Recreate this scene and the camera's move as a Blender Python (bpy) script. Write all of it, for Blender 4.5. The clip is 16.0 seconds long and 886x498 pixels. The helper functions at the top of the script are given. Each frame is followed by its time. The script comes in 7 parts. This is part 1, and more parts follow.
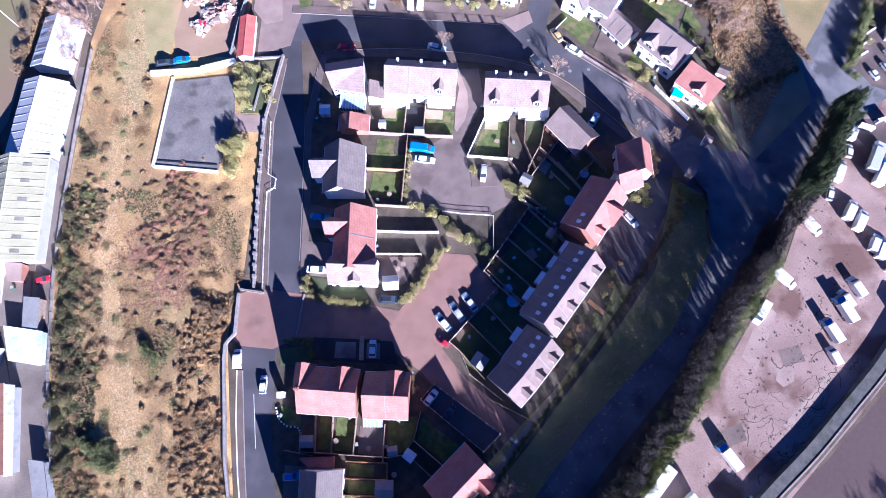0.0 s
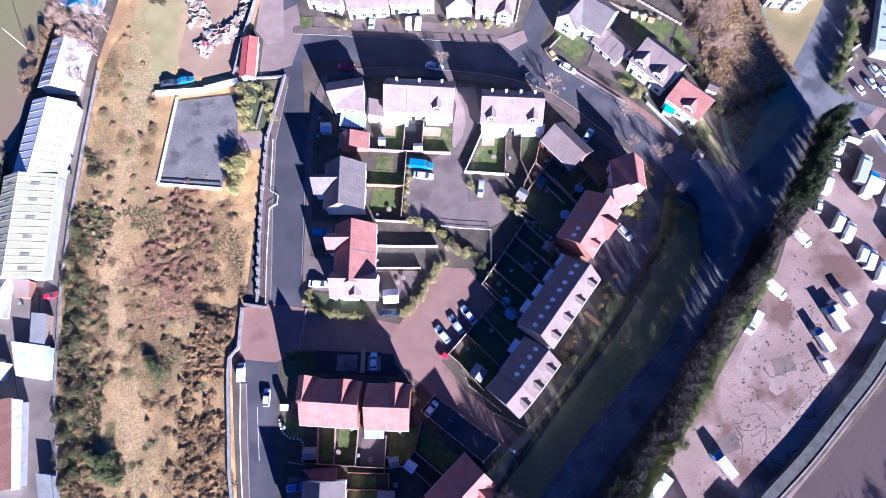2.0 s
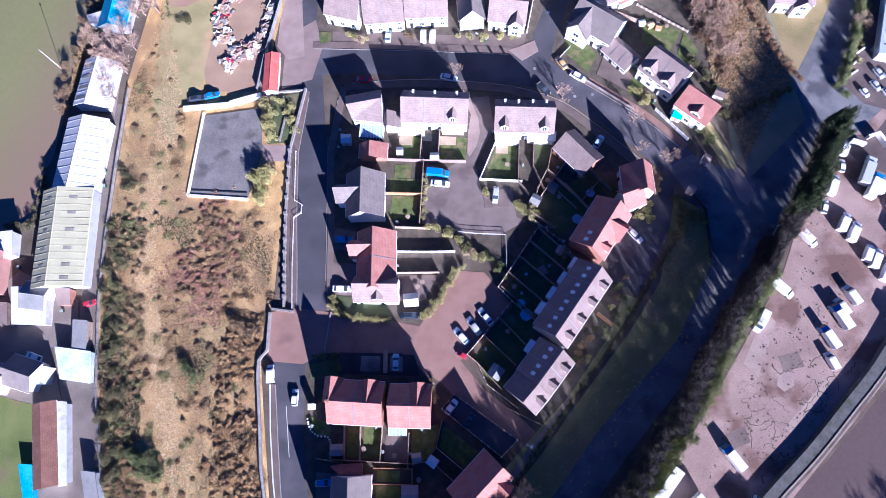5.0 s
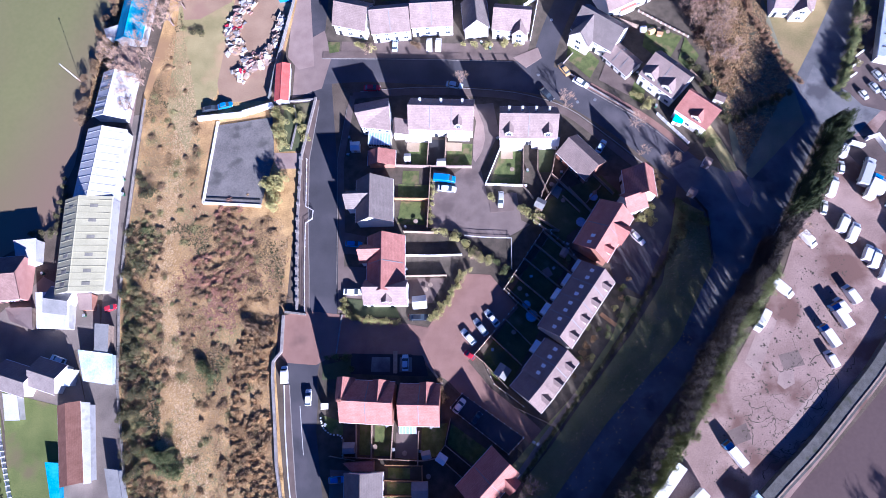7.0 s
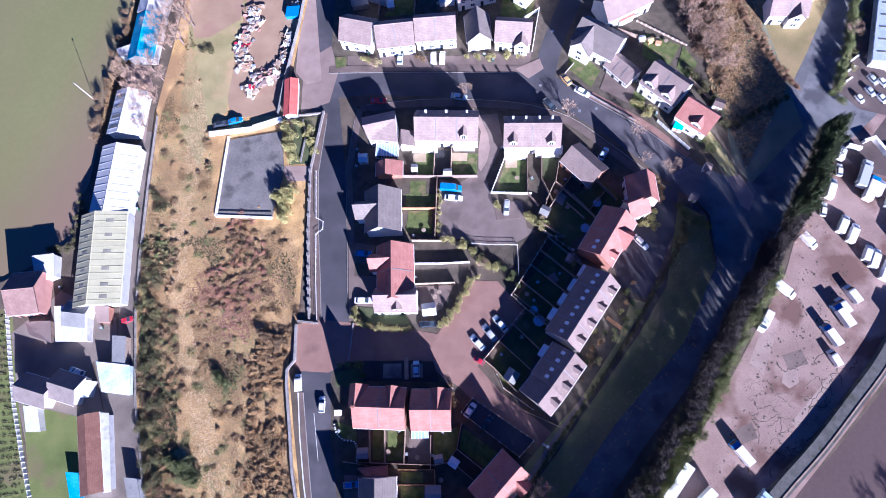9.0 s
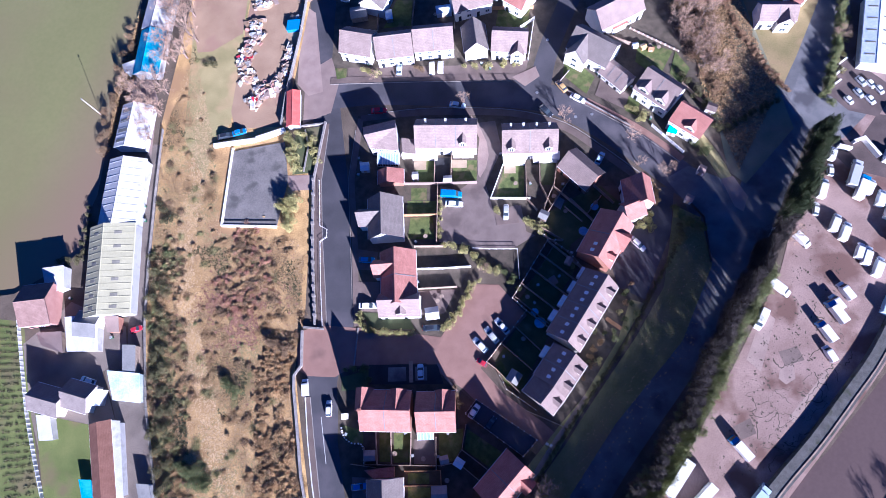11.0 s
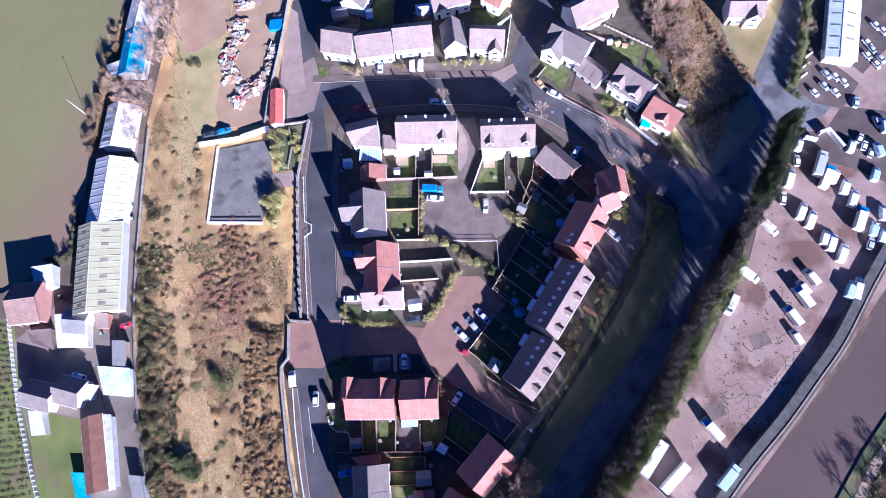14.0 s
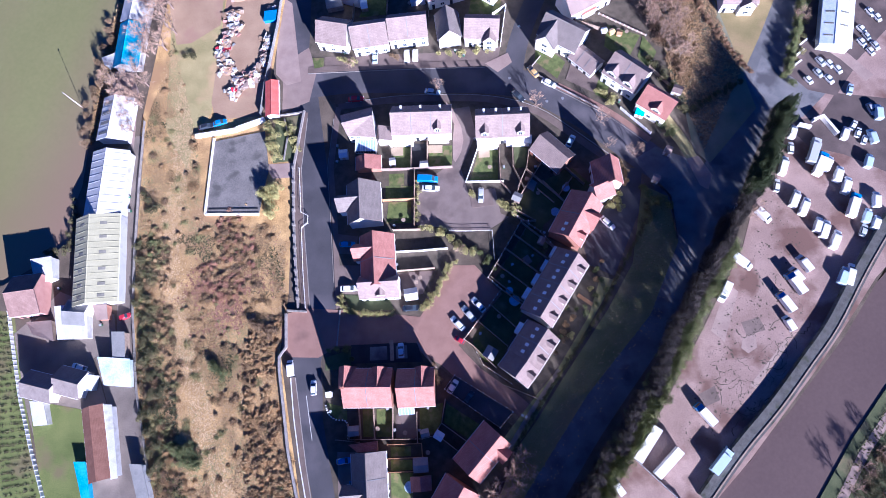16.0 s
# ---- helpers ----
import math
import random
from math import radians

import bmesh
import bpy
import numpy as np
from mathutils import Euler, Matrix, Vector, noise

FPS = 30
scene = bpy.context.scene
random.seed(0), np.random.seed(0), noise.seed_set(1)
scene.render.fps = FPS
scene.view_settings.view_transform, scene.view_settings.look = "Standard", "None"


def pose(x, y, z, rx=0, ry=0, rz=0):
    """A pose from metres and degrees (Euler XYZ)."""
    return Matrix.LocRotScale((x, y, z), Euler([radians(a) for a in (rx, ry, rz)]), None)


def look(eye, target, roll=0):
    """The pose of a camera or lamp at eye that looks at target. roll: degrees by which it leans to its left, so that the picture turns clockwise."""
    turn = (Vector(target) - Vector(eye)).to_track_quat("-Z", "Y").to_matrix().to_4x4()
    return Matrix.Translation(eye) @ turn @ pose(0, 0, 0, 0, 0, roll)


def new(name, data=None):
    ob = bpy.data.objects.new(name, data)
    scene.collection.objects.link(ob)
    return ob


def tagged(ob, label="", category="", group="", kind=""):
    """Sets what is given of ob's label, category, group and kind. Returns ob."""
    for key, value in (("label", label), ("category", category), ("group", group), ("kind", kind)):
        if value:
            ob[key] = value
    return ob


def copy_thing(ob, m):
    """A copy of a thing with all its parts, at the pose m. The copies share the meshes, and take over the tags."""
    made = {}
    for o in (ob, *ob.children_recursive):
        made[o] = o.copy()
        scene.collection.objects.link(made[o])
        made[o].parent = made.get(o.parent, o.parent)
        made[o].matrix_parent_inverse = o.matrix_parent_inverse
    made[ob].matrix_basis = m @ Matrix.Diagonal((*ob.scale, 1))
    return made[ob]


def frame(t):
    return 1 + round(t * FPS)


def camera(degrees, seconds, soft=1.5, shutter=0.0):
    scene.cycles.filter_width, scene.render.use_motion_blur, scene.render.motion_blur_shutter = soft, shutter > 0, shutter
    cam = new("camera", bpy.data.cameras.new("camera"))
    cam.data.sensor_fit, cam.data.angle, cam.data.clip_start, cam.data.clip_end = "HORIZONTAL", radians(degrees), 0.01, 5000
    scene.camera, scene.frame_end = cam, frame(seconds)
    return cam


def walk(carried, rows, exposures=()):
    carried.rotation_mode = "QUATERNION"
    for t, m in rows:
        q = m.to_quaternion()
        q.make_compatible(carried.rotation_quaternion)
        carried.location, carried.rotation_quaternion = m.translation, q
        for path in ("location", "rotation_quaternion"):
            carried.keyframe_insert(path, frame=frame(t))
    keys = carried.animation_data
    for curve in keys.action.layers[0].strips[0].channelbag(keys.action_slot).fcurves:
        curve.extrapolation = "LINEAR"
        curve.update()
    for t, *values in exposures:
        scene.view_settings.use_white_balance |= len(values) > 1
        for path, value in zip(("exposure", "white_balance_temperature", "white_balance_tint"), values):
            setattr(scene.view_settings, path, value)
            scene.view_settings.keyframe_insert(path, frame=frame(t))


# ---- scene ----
cam = camera(73.95, 16.0, soft=0.6)
ROWS = [
    (0.0, 3.51, 4.34, 132.71, 14.701, 1.116, 0.305),
    (0.5, 3.70, 4.22, 133.23, 14.589, 0.771, 0.504),
    (1.0, 4.00, 4.05, 134.09, 15.281, 0.507, -0.203),
    (1.5, 3.97, 4.31, 134.90, 16.047, 0.551, 0.234),
    (2.0, 3.58, 4.32, 135.99, 15.708, 1.121, -0.147),
    (2.5, 3.15, 4.18, 137.18, 15.257, 1.140, 0.074),
    (3.0, 2.45, 4.25, 138.47, 15.165, 2.101, -0.196),
    (3.5, 2.04, 4.36, 139.59, 15.699, 2.260, -0.371),
    (4.0, 1.96, 4.31, 140.42, 15.910, 2.181, -0.299),
    (6.5, 3.57, 4.31, 145.90, 14.744, 3.325, -1.131),
    (7.0, 3.33, 4.24, 146.89, 15.402, 3.517, -0.860),
    (7.5, 2.99, 4.18, 147.71, 15.537, 3.925, -1.926),
    (8.0, 2.74, 3.95, 148.52, 15.947, 3.899, -1.539),
    (10.5, 1.68, 2.35, 152.81, 16.262, 4.356, -2.517),
    (11.0, 2.00, 2.03, 153.51, 16.677, 4.365, -2.745),
    (11.5, 2.54, 1.75, 154.28, 17.112, 4.112, -2.969),
    (12.0, 3.12, 1.54, 155.13, 17.718, 3.922, -2.774),
    (12.5, 3.51, 1.39, 155.89, 18.366, 3.835, -3.936),
    (13.0, 3.28, 1.10, 156.40, 16.646, 5.205, -2.330),
    (13.5, 3.98, 0.45, 156.71, 15.746, 4.142, -3.742),
    (14.0, 4.65, -0.22, 157.45, 16.221, 3.734, -3.813),
    (14.5, 4.93, -0.82, 158.27, 17.012, 3.941, -3.631),
    (15.0, 5.11, -0.81, 158.36, 16.843, 4.402, -3.469),
    (15.5, 5.81, -0.75, 158.26, 16.432, 3.643, -4.077),
    (16.0, 6.08, -0.87, 158.35, 15.271, 3.918, -4.209),
]

walk(cam, [(t, pose(x, y, z, rx, ry, rz)) for t, x, y, z, rx, ry, rz in ROWS], [(0.0, 2.09, 3930, 32), (2.4, 2.08, 3930, 32), (3.0, 1.9, 3930, 32), (4.0, 1.88, 3930, 32), (16.0, 1.88, 3930, 32)])

# ---- light ----
SUN_AZ, SUN_EL = radians(-25 + 180), radians(20.5)
SUN_FROM = Vector((math.sin(SUN_AZ) * math.cos(SUN_EL), math.cos(SUN_AZ) * math.cos(SUN_EL), math.sin(SUN_EL)))
world = bpy.data.worlds.new("winter_sky")
scene.world = world
world.use_nodes = True
wn = world.node_tree
sky = wn.nodes.new("ShaderNodeTexSky")
sky.sky_type, sky.sun_disc = "NISHITA", False
sky.sun_elevation, sky.sun_rotation = SUN_EL, SUN_AZ
sky.ozone_density, sky.dust_density = 8.0, 0.0
wn.links.new(sky.outputs[0], wn.nodes["Background"].inputs[0])
wn.nodes["Background"].inputs[1].default_value = 0.0155
lamp = bpy.data.lights.new("sun", "SUN")
lamp.energy, lamp.angle, lamp.color = 5.0, radians(0.5), (1.0, 0.738, 0.388)
sun = new("sun", lamp)
sun.matrix_world = look(SUN_FROM * 400, (0, 0, 0))


# ---- materials ----
def surf(name, low, high, scale=1.0, rough=0.85, bump=0.3, fine=9.0, metal=0.0, vary=0.12, spec=0.3, stains=None, stain_scale=0.15, stain_cut=0.55):
    """A rough surface: two colours mixed by coarse and fine grain, with a shade of its own for each object, relief, and stains if given."""
    m = bpy.data.materials.new(name)
    m.use_nodes = True
    t = m.node_tree
    n, l = t.nodes, t.links
    b = n["Principled BSDF"]
    co = n.new("ShaderNodeTexCoord")
    big, small = n.new("ShaderNodeTexNoise"), n.new("ShaderNodeTexNoise")
    for node, s in ((big, scale), (small, scale * fine)):
        node.inputs["Scale"].default_value = s
        node.inputs["Detail"].default_value = 4
        l.new(co.outputs["Object"], node.inputs["Vector"])
    add = n.new("ShaderNodeMath")
    add.operation = "MULTIPLY_ADD"
    add.inputs[1].default_value = 0.6
    l.new(big.outputs[0], add.inputs[0])
    half = n.new("ShaderNodeMath")
    half.operation = "MULTIPLY"
    half.inputs[1].default_value = 0.4
    l.new(small.outputs[0], half.inputs[0])
    l.new(half.outputs[0], add.inputs[2])
    spread = n.new("ShaderNodeMapRange")
    spread.inputs[1].default_value, spread.inputs[2].default_value = 0.36, 0.64
    l.new(add.outputs[0], spread.inputs[0])
    mix = n.new("ShaderNodeMix")
    mix.data_type = "RGBA"
    mix.inputs[6].default_value, mix.inputs[7].default_value = (*low, 1), (*high, 1)
    l.new(spread.outputs[0], mix.inputs[0])
    colour = mix.outputs[2]
    if stains:
        blot = n.new("ShaderNodeTexNoise")
        blot.inputs["Scale"].default_value = stain_scale
        blot.inputs["Detail"].default_value = 6
        l.new(co.outputs["Object"], blot.inputs["Vector"])
        cut = n.new("ShaderNodeMapRange")
        cut.inputs[1].default_value, cut.inputs[2].default_value = stain_cut, stain_cut + 0.12
        l.new(blot.outputs[0], cut.inputs[0])
        over = n.new("ShaderNodeMix")
        over.data_type = "RGBA"
        over.inputs[7].default_value = (*stains, 1)
        l.new(cut.outputs[0], over.inputs[0])
        l.new(colour, over.inputs[6])
        colour = over.outputs[2]
    if vary:
        info = n.new("ShaderNodeObjectInfo")
        lift = n.new("ShaderNodeMapRange")
        lift.inputs[3].default_value, lift.inputs[4].default_value = 1 - vary, 1 + vary
        l.new(info.outputs["Random"], lift.inputs[0])
        hsv = n.new("ShaderNodeHueSaturation")
        l.new(lift.outputs[0], hsv.inputs["Value"])
        l.new(colour, hsv.inputs["Color"])
        colour = hsv.outputs[0]
    l.new(colour, b.inputs["Base Color"])
    b.inputs["Roughness"].default_value = rough
    b.inputs["Metallic"].default_value = metal
    b.inputs["Specular IOR Level"].default_value = spec
    if bump:
        bp = n.new("ShaderNodeBump")
        bp.inputs["Strength"].default_value = bump
        bp.inputs["Distance"].default_value = 0.08
        l.new(small.outputs[0], bp.inputs["Height"])
        l.new(bp.outputs[0], b.inputs["Normal"])
    return m


def roofing(name, low, high, course=0.32, rough=0.75, spec=0.1):
    """Roof covering: courses across the slope as relief and tone, over mottled tiles."""
    m = surf(name, low, high, 0.5, rough, 0.0, 8, vary=0.1, spec=spec)
    t = m.node_tree
    n, l = t.nodes, t.links
    co = n.new("ShaderNodeTexCoord")
    brick = n.new("ShaderNodeTexBrick")
    brick.inputs["Scale"].default_value = 1.0
    brick.inputs["Brick Width"].default_value = course
    brick.inputs["Row Height"].default_value = course
    brick.inputs["Mortar Size"].default_value = 0.025
    brick.inputs["Color1"].default_value = (1.0, 1.0, 1.0, 1)
    brick.inputs["Color2"].default_value = (0.8, 0.8, 0.8, 1)
    brick.inputs["Mortar"].default_value = (0.6, 0.6, 0.6, 1)
    l.new(co.outputs["Object"], brick.inputs["Vector"])
    tone = n.new("ShaderNodeMix")
    tone.data_type, tone.blend_type = "RGBA", "MULTIPLY"
    tone.inputs[0].default_value = 0.8
    base = n["Principled BSDF"].inputs["Base Color"]
    l.new(base.links[0].from_socket, tone.inputs[6])
    l.new(brick.outputs["Color"], tone.inputs[7])
    l.new(tone.outputs[2], base)
    return m


def shiny(name, colour, rough=0.25, metal=0.0):
    m = surf(name, [c * 0.94 for c in colour], colour, 2.0, rough, 0.0, vary=0.03, spec=0.5)
    m.node_tree.nodes["Principled BSDF"].inputs["Metallic"].default_value = metal
    m.node_tree.nodes["Principled BSDF"].inputs["Coat Weight"].default_value = 0.4
    return m


ASPHALT = surf("asphalt", (0.055, 0.054, 0.064), (0.098, 0.093, 0.109), 0.12, 0.85, 0.3, 40, stains=(0.121, 0.110, 0.125), stain_scale=0.06)
DEPOT = surf("brownish_depot_asphalt", (0.085, 0.066, 0.064), (0.135, 0.105, 0.098), 0.2, 0.9, 0.3, 25, stains=(0.165, 0.125, 0.115), stain_scale=0.1)
DARK_ASPHALT = surf("dark_asphalt", (0.028, 0.028, 0.034), (0.05, 0.05, 0.058), 0.3, 0.85, 0.3, 30)
OLD_ASPHALT = surf("worn_asphalt", (0.113, 0.116, 0.127), (0.212, 0.207, 0.217), 0.2, 0.85, 0.3, 30, stains=(0.085, 0.083, 0.094), stain_scale=0.12)
PAVING = surf("paving", (0.134, 0.102, 0.090), (0.196, 0.153, 0.134), 0.3, 0.85, 0.3, 25)
BLOCK_PAVING = surf("red_block_paving", (0.250, 0.150, 0.116), (0.33, 0.205, 0.162), 0.25, 0.85, 0.4, 25, stains=(0.205, 0.128, 0.102), stain_scale=0.1)
COURT = surf("worn_tan_asphalt", (0.170, 0.135, 0.122), (0.240, 0.192, 0.172), 0.3, 0.85, 0.3, 25, stains=(0.14, 0.11, 0.1), stain_scale=0.12)
CREAM_SLAB = surf("cream_garden_slabs", (0.34, 0.27, 0.18), (0.45, 0.36, 0.25), 0.4, 0.85, 0.3, 12)
PINK_PATH = surf("pink_concrete", (0.243, 0.180, 0.159), (0.324, 0.252, 0.218), 0.3, 0.85, 0.3, 20)
CONCRETE = surf("cracked_concrete", (0.244, 0.171, 0.146), (0.377, 0.277, 0.241), 0.14, 0.9, 0.5, 22, stains=(0.165, 0.101, 0.081), stain_scale=0.09, stain_cut=0.50)
SLAB_TAR = surf("weathered_flat_felt", (0.131, 0.123, 0.119), (0.221, 0.205, 0.194), 0.18, 0.9, 0.3, 12, stains=(0.098, 0.094, 0.090), stain_scale=0.2)
GRASS = surf("winter_grass", (0.058, 0.073, 0.031), (0.117, 0.127, 0.058), 0.25, 0.95, 0.6, 30, stains=(0.195, 0.163, 0.091), stain_scale=0.12, stain_cut=0.58)
VERGE = surf("rough_verge_grass", (0.180, 0.180, 0.070), (0.300, 0.270, 0.115), 0.12, 0.95, 0.6, 30, stains=(0.27, 0.225, 0.11), stain_scale=0.05)
LAWN = surf("lawn", (0.070, 0.092, 0.026), (0.155, 0.180, 0.052), 0.6, 0.95, 0.5, 14, stains=(0.190, 0.160, 0.075), stain_scale=0.3, stain_cut=0.54)
SOIL = surf("garden_soil", (0.065, 0.056, 0.042), (0.130, 0.107, 0.081), 0.5, 0.95, 0.5, 14)
DRY = surf("dry_scrub_ground", (0.286, 0.180, 0.066), (0.685, 0.470, 0.184), 0.22, 0.95, 0.9, 12, stains=(0.355, 0.229, 0.104), stain_scale=0.06, stain_cut=0.52)
DRY_GREEN = surf("thin_yellow_grass", (0.194, 0.168, 0.067), (0.331, 0.253, 0.120), 0.12, 0.95, 0.7, 22, stains=(0.331, 0.233, 0.128), stain_scale=0.08)
DIRT = surf("dirt_track", (0.20, 0.155, 0.125), (0.31, 0.25, 0.20), 0.2, 0.95, 0.5, 18)
LANE = surf("gravel_lane", (0.136, 0.115, 0.098), (0.236, 0.200, 0.170), 0.15, 0.95, 0.5, 25)
BANK = surf("muddy_bank", (0.075, 0.06, 0.045), (0.15, 0.12, 0.09), 0.2, 0.95, 0.7, 16)
ROUGH_GRASS = surf("patchy_yellow_green_grass", (0.250, 0.225, 0.088), (0.430, 0.360, 0.165), 0.14, 0.95, 0.8, 22, stains=(0.46, 0.33, 0.17), stain_scale=0.09, stain_cut=0.53)
YARD = surf("sandy_grit_yard", (0.281, 0.190, 0.119), (0.385, 0.275, 0.174), 0.15, 0.95, 0.5, 20, stains=(0.312, 0.200, 0.140), stain_scale=0.08)
FAR = surf("far_fields", (0.09, 0.085, 0.05), (0.16, 0.14, 0.09), 0.02, 0.95, 0.3, 20)
WATER = surf("silty_river", (0.188, 0.190, 0.066), (0.226, 0.220, 0.084), 0.02, 0.3, 0.05, 40, vary=0.0, spec=0.5, stains=(0.210, 0.186, 0.080), stain_scale=0.012, stain_cut=0.48)
# silt clouds the river brown along its eastern bank
wt = WATER.node_tree
wn_, wl = wt.nodes, wt.links
spot = wn_.new("ShaderNodeNewGeometry")
reach = wn_.new("ShaderNodeVectorMath")
reach.operation = "DOT_PRODUCT"
reach.inputs[1].default_value = (0.94, -0.33, 0.0)
wl.new(spot.outputs["Position"], reach.inputs[0])
silt = wn_.new("ShaderNodeMapRange")
silt.inputs[1].default_value, silt.inputs[2].default_value = -152.0, -127.0
wl.new(reach.outputs["Value"], silt.inputs[0])
brown = wn_.new("ShaderNodeMix")
brown.data_type = "RGBA"
brown.inputs[7].default_value = (0.235, 0.165, 0.112, 1)
wl.new(silt.outputs[0], brown.inputs[0])
base = wn_["Principled BSDF"].inputs["Base Color"]
wl.new(base.links[0].from_socket, brown.inputs[6])
wl.new(brown.outputs[2], base)
WATER_B = surf("brown_tidal_water", (0.105, 0.076, 0.071), (0.126, 0.092, 0.084), 0.03, 0.25, 0.05, 40, vary=0.0, spec=0.5)
WALL_BRICK = surf("red_brick", (0.27, 0.125, 0.085), (0.36, 0.19, 0.13), 0.6, 0.85, 0.4, 20)
WALL_PALE = surf("cream_render", (0.62, 0.57, 0.50), (0.74, 0.69, 0.62), 0.4, 0.85, 0.2, 15)
WALL_WHITE = surf("white_render", (0.72, 0.70, 0.67), (0.82, 0.80, 0.77), 0.4, 0.8, 0.2, 15)
LEVEE = surf("grey_flood_bank", (0.070, 0.069, 0.067), (0.126, 0.123, 0.121), 0.8, 0.9, 0.7, 8, stains=(0.056, 0.059, 0.043), stain_scale=0.4)
STONE = surf("grey_stone_wall", (0.204, 0.187, 0.178), (0.340, 0.315, 0.297), 1.2, 0.9, 0.7, 8)
ROOF_PINK = roofing("pinkish_clay_tiles", (0.325, 0.150, 0.122), (0.430, 0.215, 0.178))
ROOF_GREY = roofing("grey_concrete_tiles", (0.185, 0.160, 0.153), (0.250, 0.218, 0.210), rough=0.6)
ROOF_PALE = roofing("lilac_grey_tiles", (0.238, 0.186, 0.172), (0.324, 0.257, 0.239))
ROOF_SLATE = roofing("grey_slate", (0.190, 0.146, 0.138), (0.250, 0.196, 0.184), rough=0.6)
ROOF_OLD = roofing("faded_old_tiles", (0.215, 0.140, 0.120), (0.300, 0.205, 0.178))
ROOF_BROWN = roofing("brown_tiles", (0.21, 0.110, 0.078), (0.29, 0.160, 0.118), rough=0.6)
SHEET_CREAM = surf("cream_corrugated_sheet", (0.360, 0.345, 0.221), (0.470, 0.450, 0.295), 0.3, 0.6, 0.2, 12)
SHEET_WHITE = surf("white_painted_sheet", (0.46, 0.46, 0.47), (0.60, 0.60, 0.61), 0.3, 0.55, 0.2, 10, stains=(0.36, 0.35, 0.34), stain_scale=0.25, stain_cut=0.58)
TARP = surf("sky_blue_tarpaulin", (0.338, 0.437, 0.561), (0.676, 0.713, 0.755), 0.35, 0.5, 0.4, 6)
SHEET_GREY = surf("grey_roof_sheet", (0.20, 0.20, 0.20), (0.29, 0.285, 0.28), 0.3, 0.7, 0.2, 10)
SHEET_BLUE = surf("blue_tarpaulin", (0.03, 0.24, 0.46), (0.09, 0.40, 0.62), 0.35, 0.5, 0.4, 6)
SHEET_PALEBLUE = surf("faded_blue_tarpaulin", (0.52, 0.60, 0.70), (0.72, 0.77, 0.82), 0.3, 0.55, 0.3, 6)
ROOFLIGHT = surf("rooflight_sheet", (0.17, 0.165, 0.14), (0.25, 0.24, 0.20), 0.6, 0.4, 0.1)
TIMBER = surf("weathered_timber", (0.260, 0.195, 0.143), (0.442, 0.351, 0.273), 1.5, 0.85, 0.4, 10)
TIMBER_ORANGE = surf("orange_timber", (0.36, 0.20, 0.09), (0.46, 0.28, 0.14), 1.5, 0.8, 0.3, 10)
TRIM = surf("white_upvc", (0.72, 0.72, 0.74), (0.82, 0.82, 0.83), 1, 0.4, 0.0)
DARK_METAL = surf("dark_metal", (0.02, 0.02, 0.022), (0.05, 0.05, 0.055), 3, 0.5, 0.1)
GALV = surf("galvanised_steel", (0.40, 0.40, 0.42), (0.55, 0.55, 0.57), 3, 0.45, 0.1, metal=0.7)
LEAD = surf("lead_flashing", (0.16, 0.16, 0.18), (0.22, 0.22, 0.24), 2, 0.6, 0.1)
WHITE_LINE = surf("road_paint", (0.55, 0.55, 0.55), (0.72, 0.72, 0.70), 1.0, 0.7, 0.1)
RUBBER = surf("rubber", (0.015, 0.015, 0.016), (0.03, 0.03, 0.03), 5, 0.8, 0.1)
RIM = shiny("alloy", (0.45, 0.45, 0.47), 0.3, 0.8)
PANE_BLUE = surf("blue_roof_pane", (0.24, 0.36, 0.58), (0.42, 0.52, 0.70), 1.5, 0.3, 0.0)
LAMPGLASS = shiny("lamp_glass", (0.75, 0.77, 0.8), 0.1)
TAIL = shiny("tail_lamp", (0.45, 0.02, 0.02), 0.2)
BARK = surf("bark", (0.17, 0.125, 0.10), (0.30, 0.235, 0.19), 3, 0.95, 0.6, 6)
DARK_TWIG = surf("dark_bare_twigs", (0.035, 0.03, 0.028), (0.07, 0.06, 0.055), 2, 0.95, 0.0)
TWIG = surf("bare_twigs", (0.345, 0.241, 0.165), (0.552, 0.403, 0.286), 2, 0.95, 0.0)
SLOPE_GRASS = surf("grey_green_slope", (0.15, 0.155, 0.095), (0.25, 0.24, 0.16), 0.15, 0.95, 0.7, 25, stains=(0.20, 0.17, 0.12), stain_scale=0.1)
LEAF = surf("evergreen_leaf", (0.065, 0.085, 0.028), (0.24, 0.25, 0.09), 0.35, 0.75, 0.0, 5)
# darker hedge leaf: part of the shade on the tall trees is in its colour
SHADED_HEDGE_LEAF = surf("shaded_hedge_leaf", (0.022, 0.032, 0.013), (0.075, 0.092, 0.036), 0.5, 0.8, 0.0, 5)
HEDGE_LEAF = surf("hedge_leaf", (0.10, 0.125, 0.045), (0.30, 0.31, 0.12), 0.35, 0.75, 0.0, 5)
WALL_PINK = surf("pink_render", (0.378, 0.198, 0.162), (0.468, 0.270, 0.225), 0.5, 0.85, 0.3, 15)
LEAF_YELLOW = surf("yellow_green_leaf", (0.221, 0.221, 0.072), (0.494, 0.448, 0.169), 0.8, 0.7, 0.0, 5)
PADDOCK = surf("yellow_green_pasture", (0.105, 0.132, 0.032), (0.185, 0.205, 0.058), 0.15, 0.95, 0.5, 25, stains=(0.165, 0.145, 0.066), stain_scale=0.1)
LEAF_DARK = surf("dark_bramble_leaf", (0.072, 0.075, 0.031), (0.160, 0.143, 0.063), 0.8, 0.8, 0.0, 5)
STRAW = surf("dead_grass_blades", (0.325, 0.218, 0.097), (0.610, 0.434, 0.206), 0.08, 0.95, 0.0, 25)
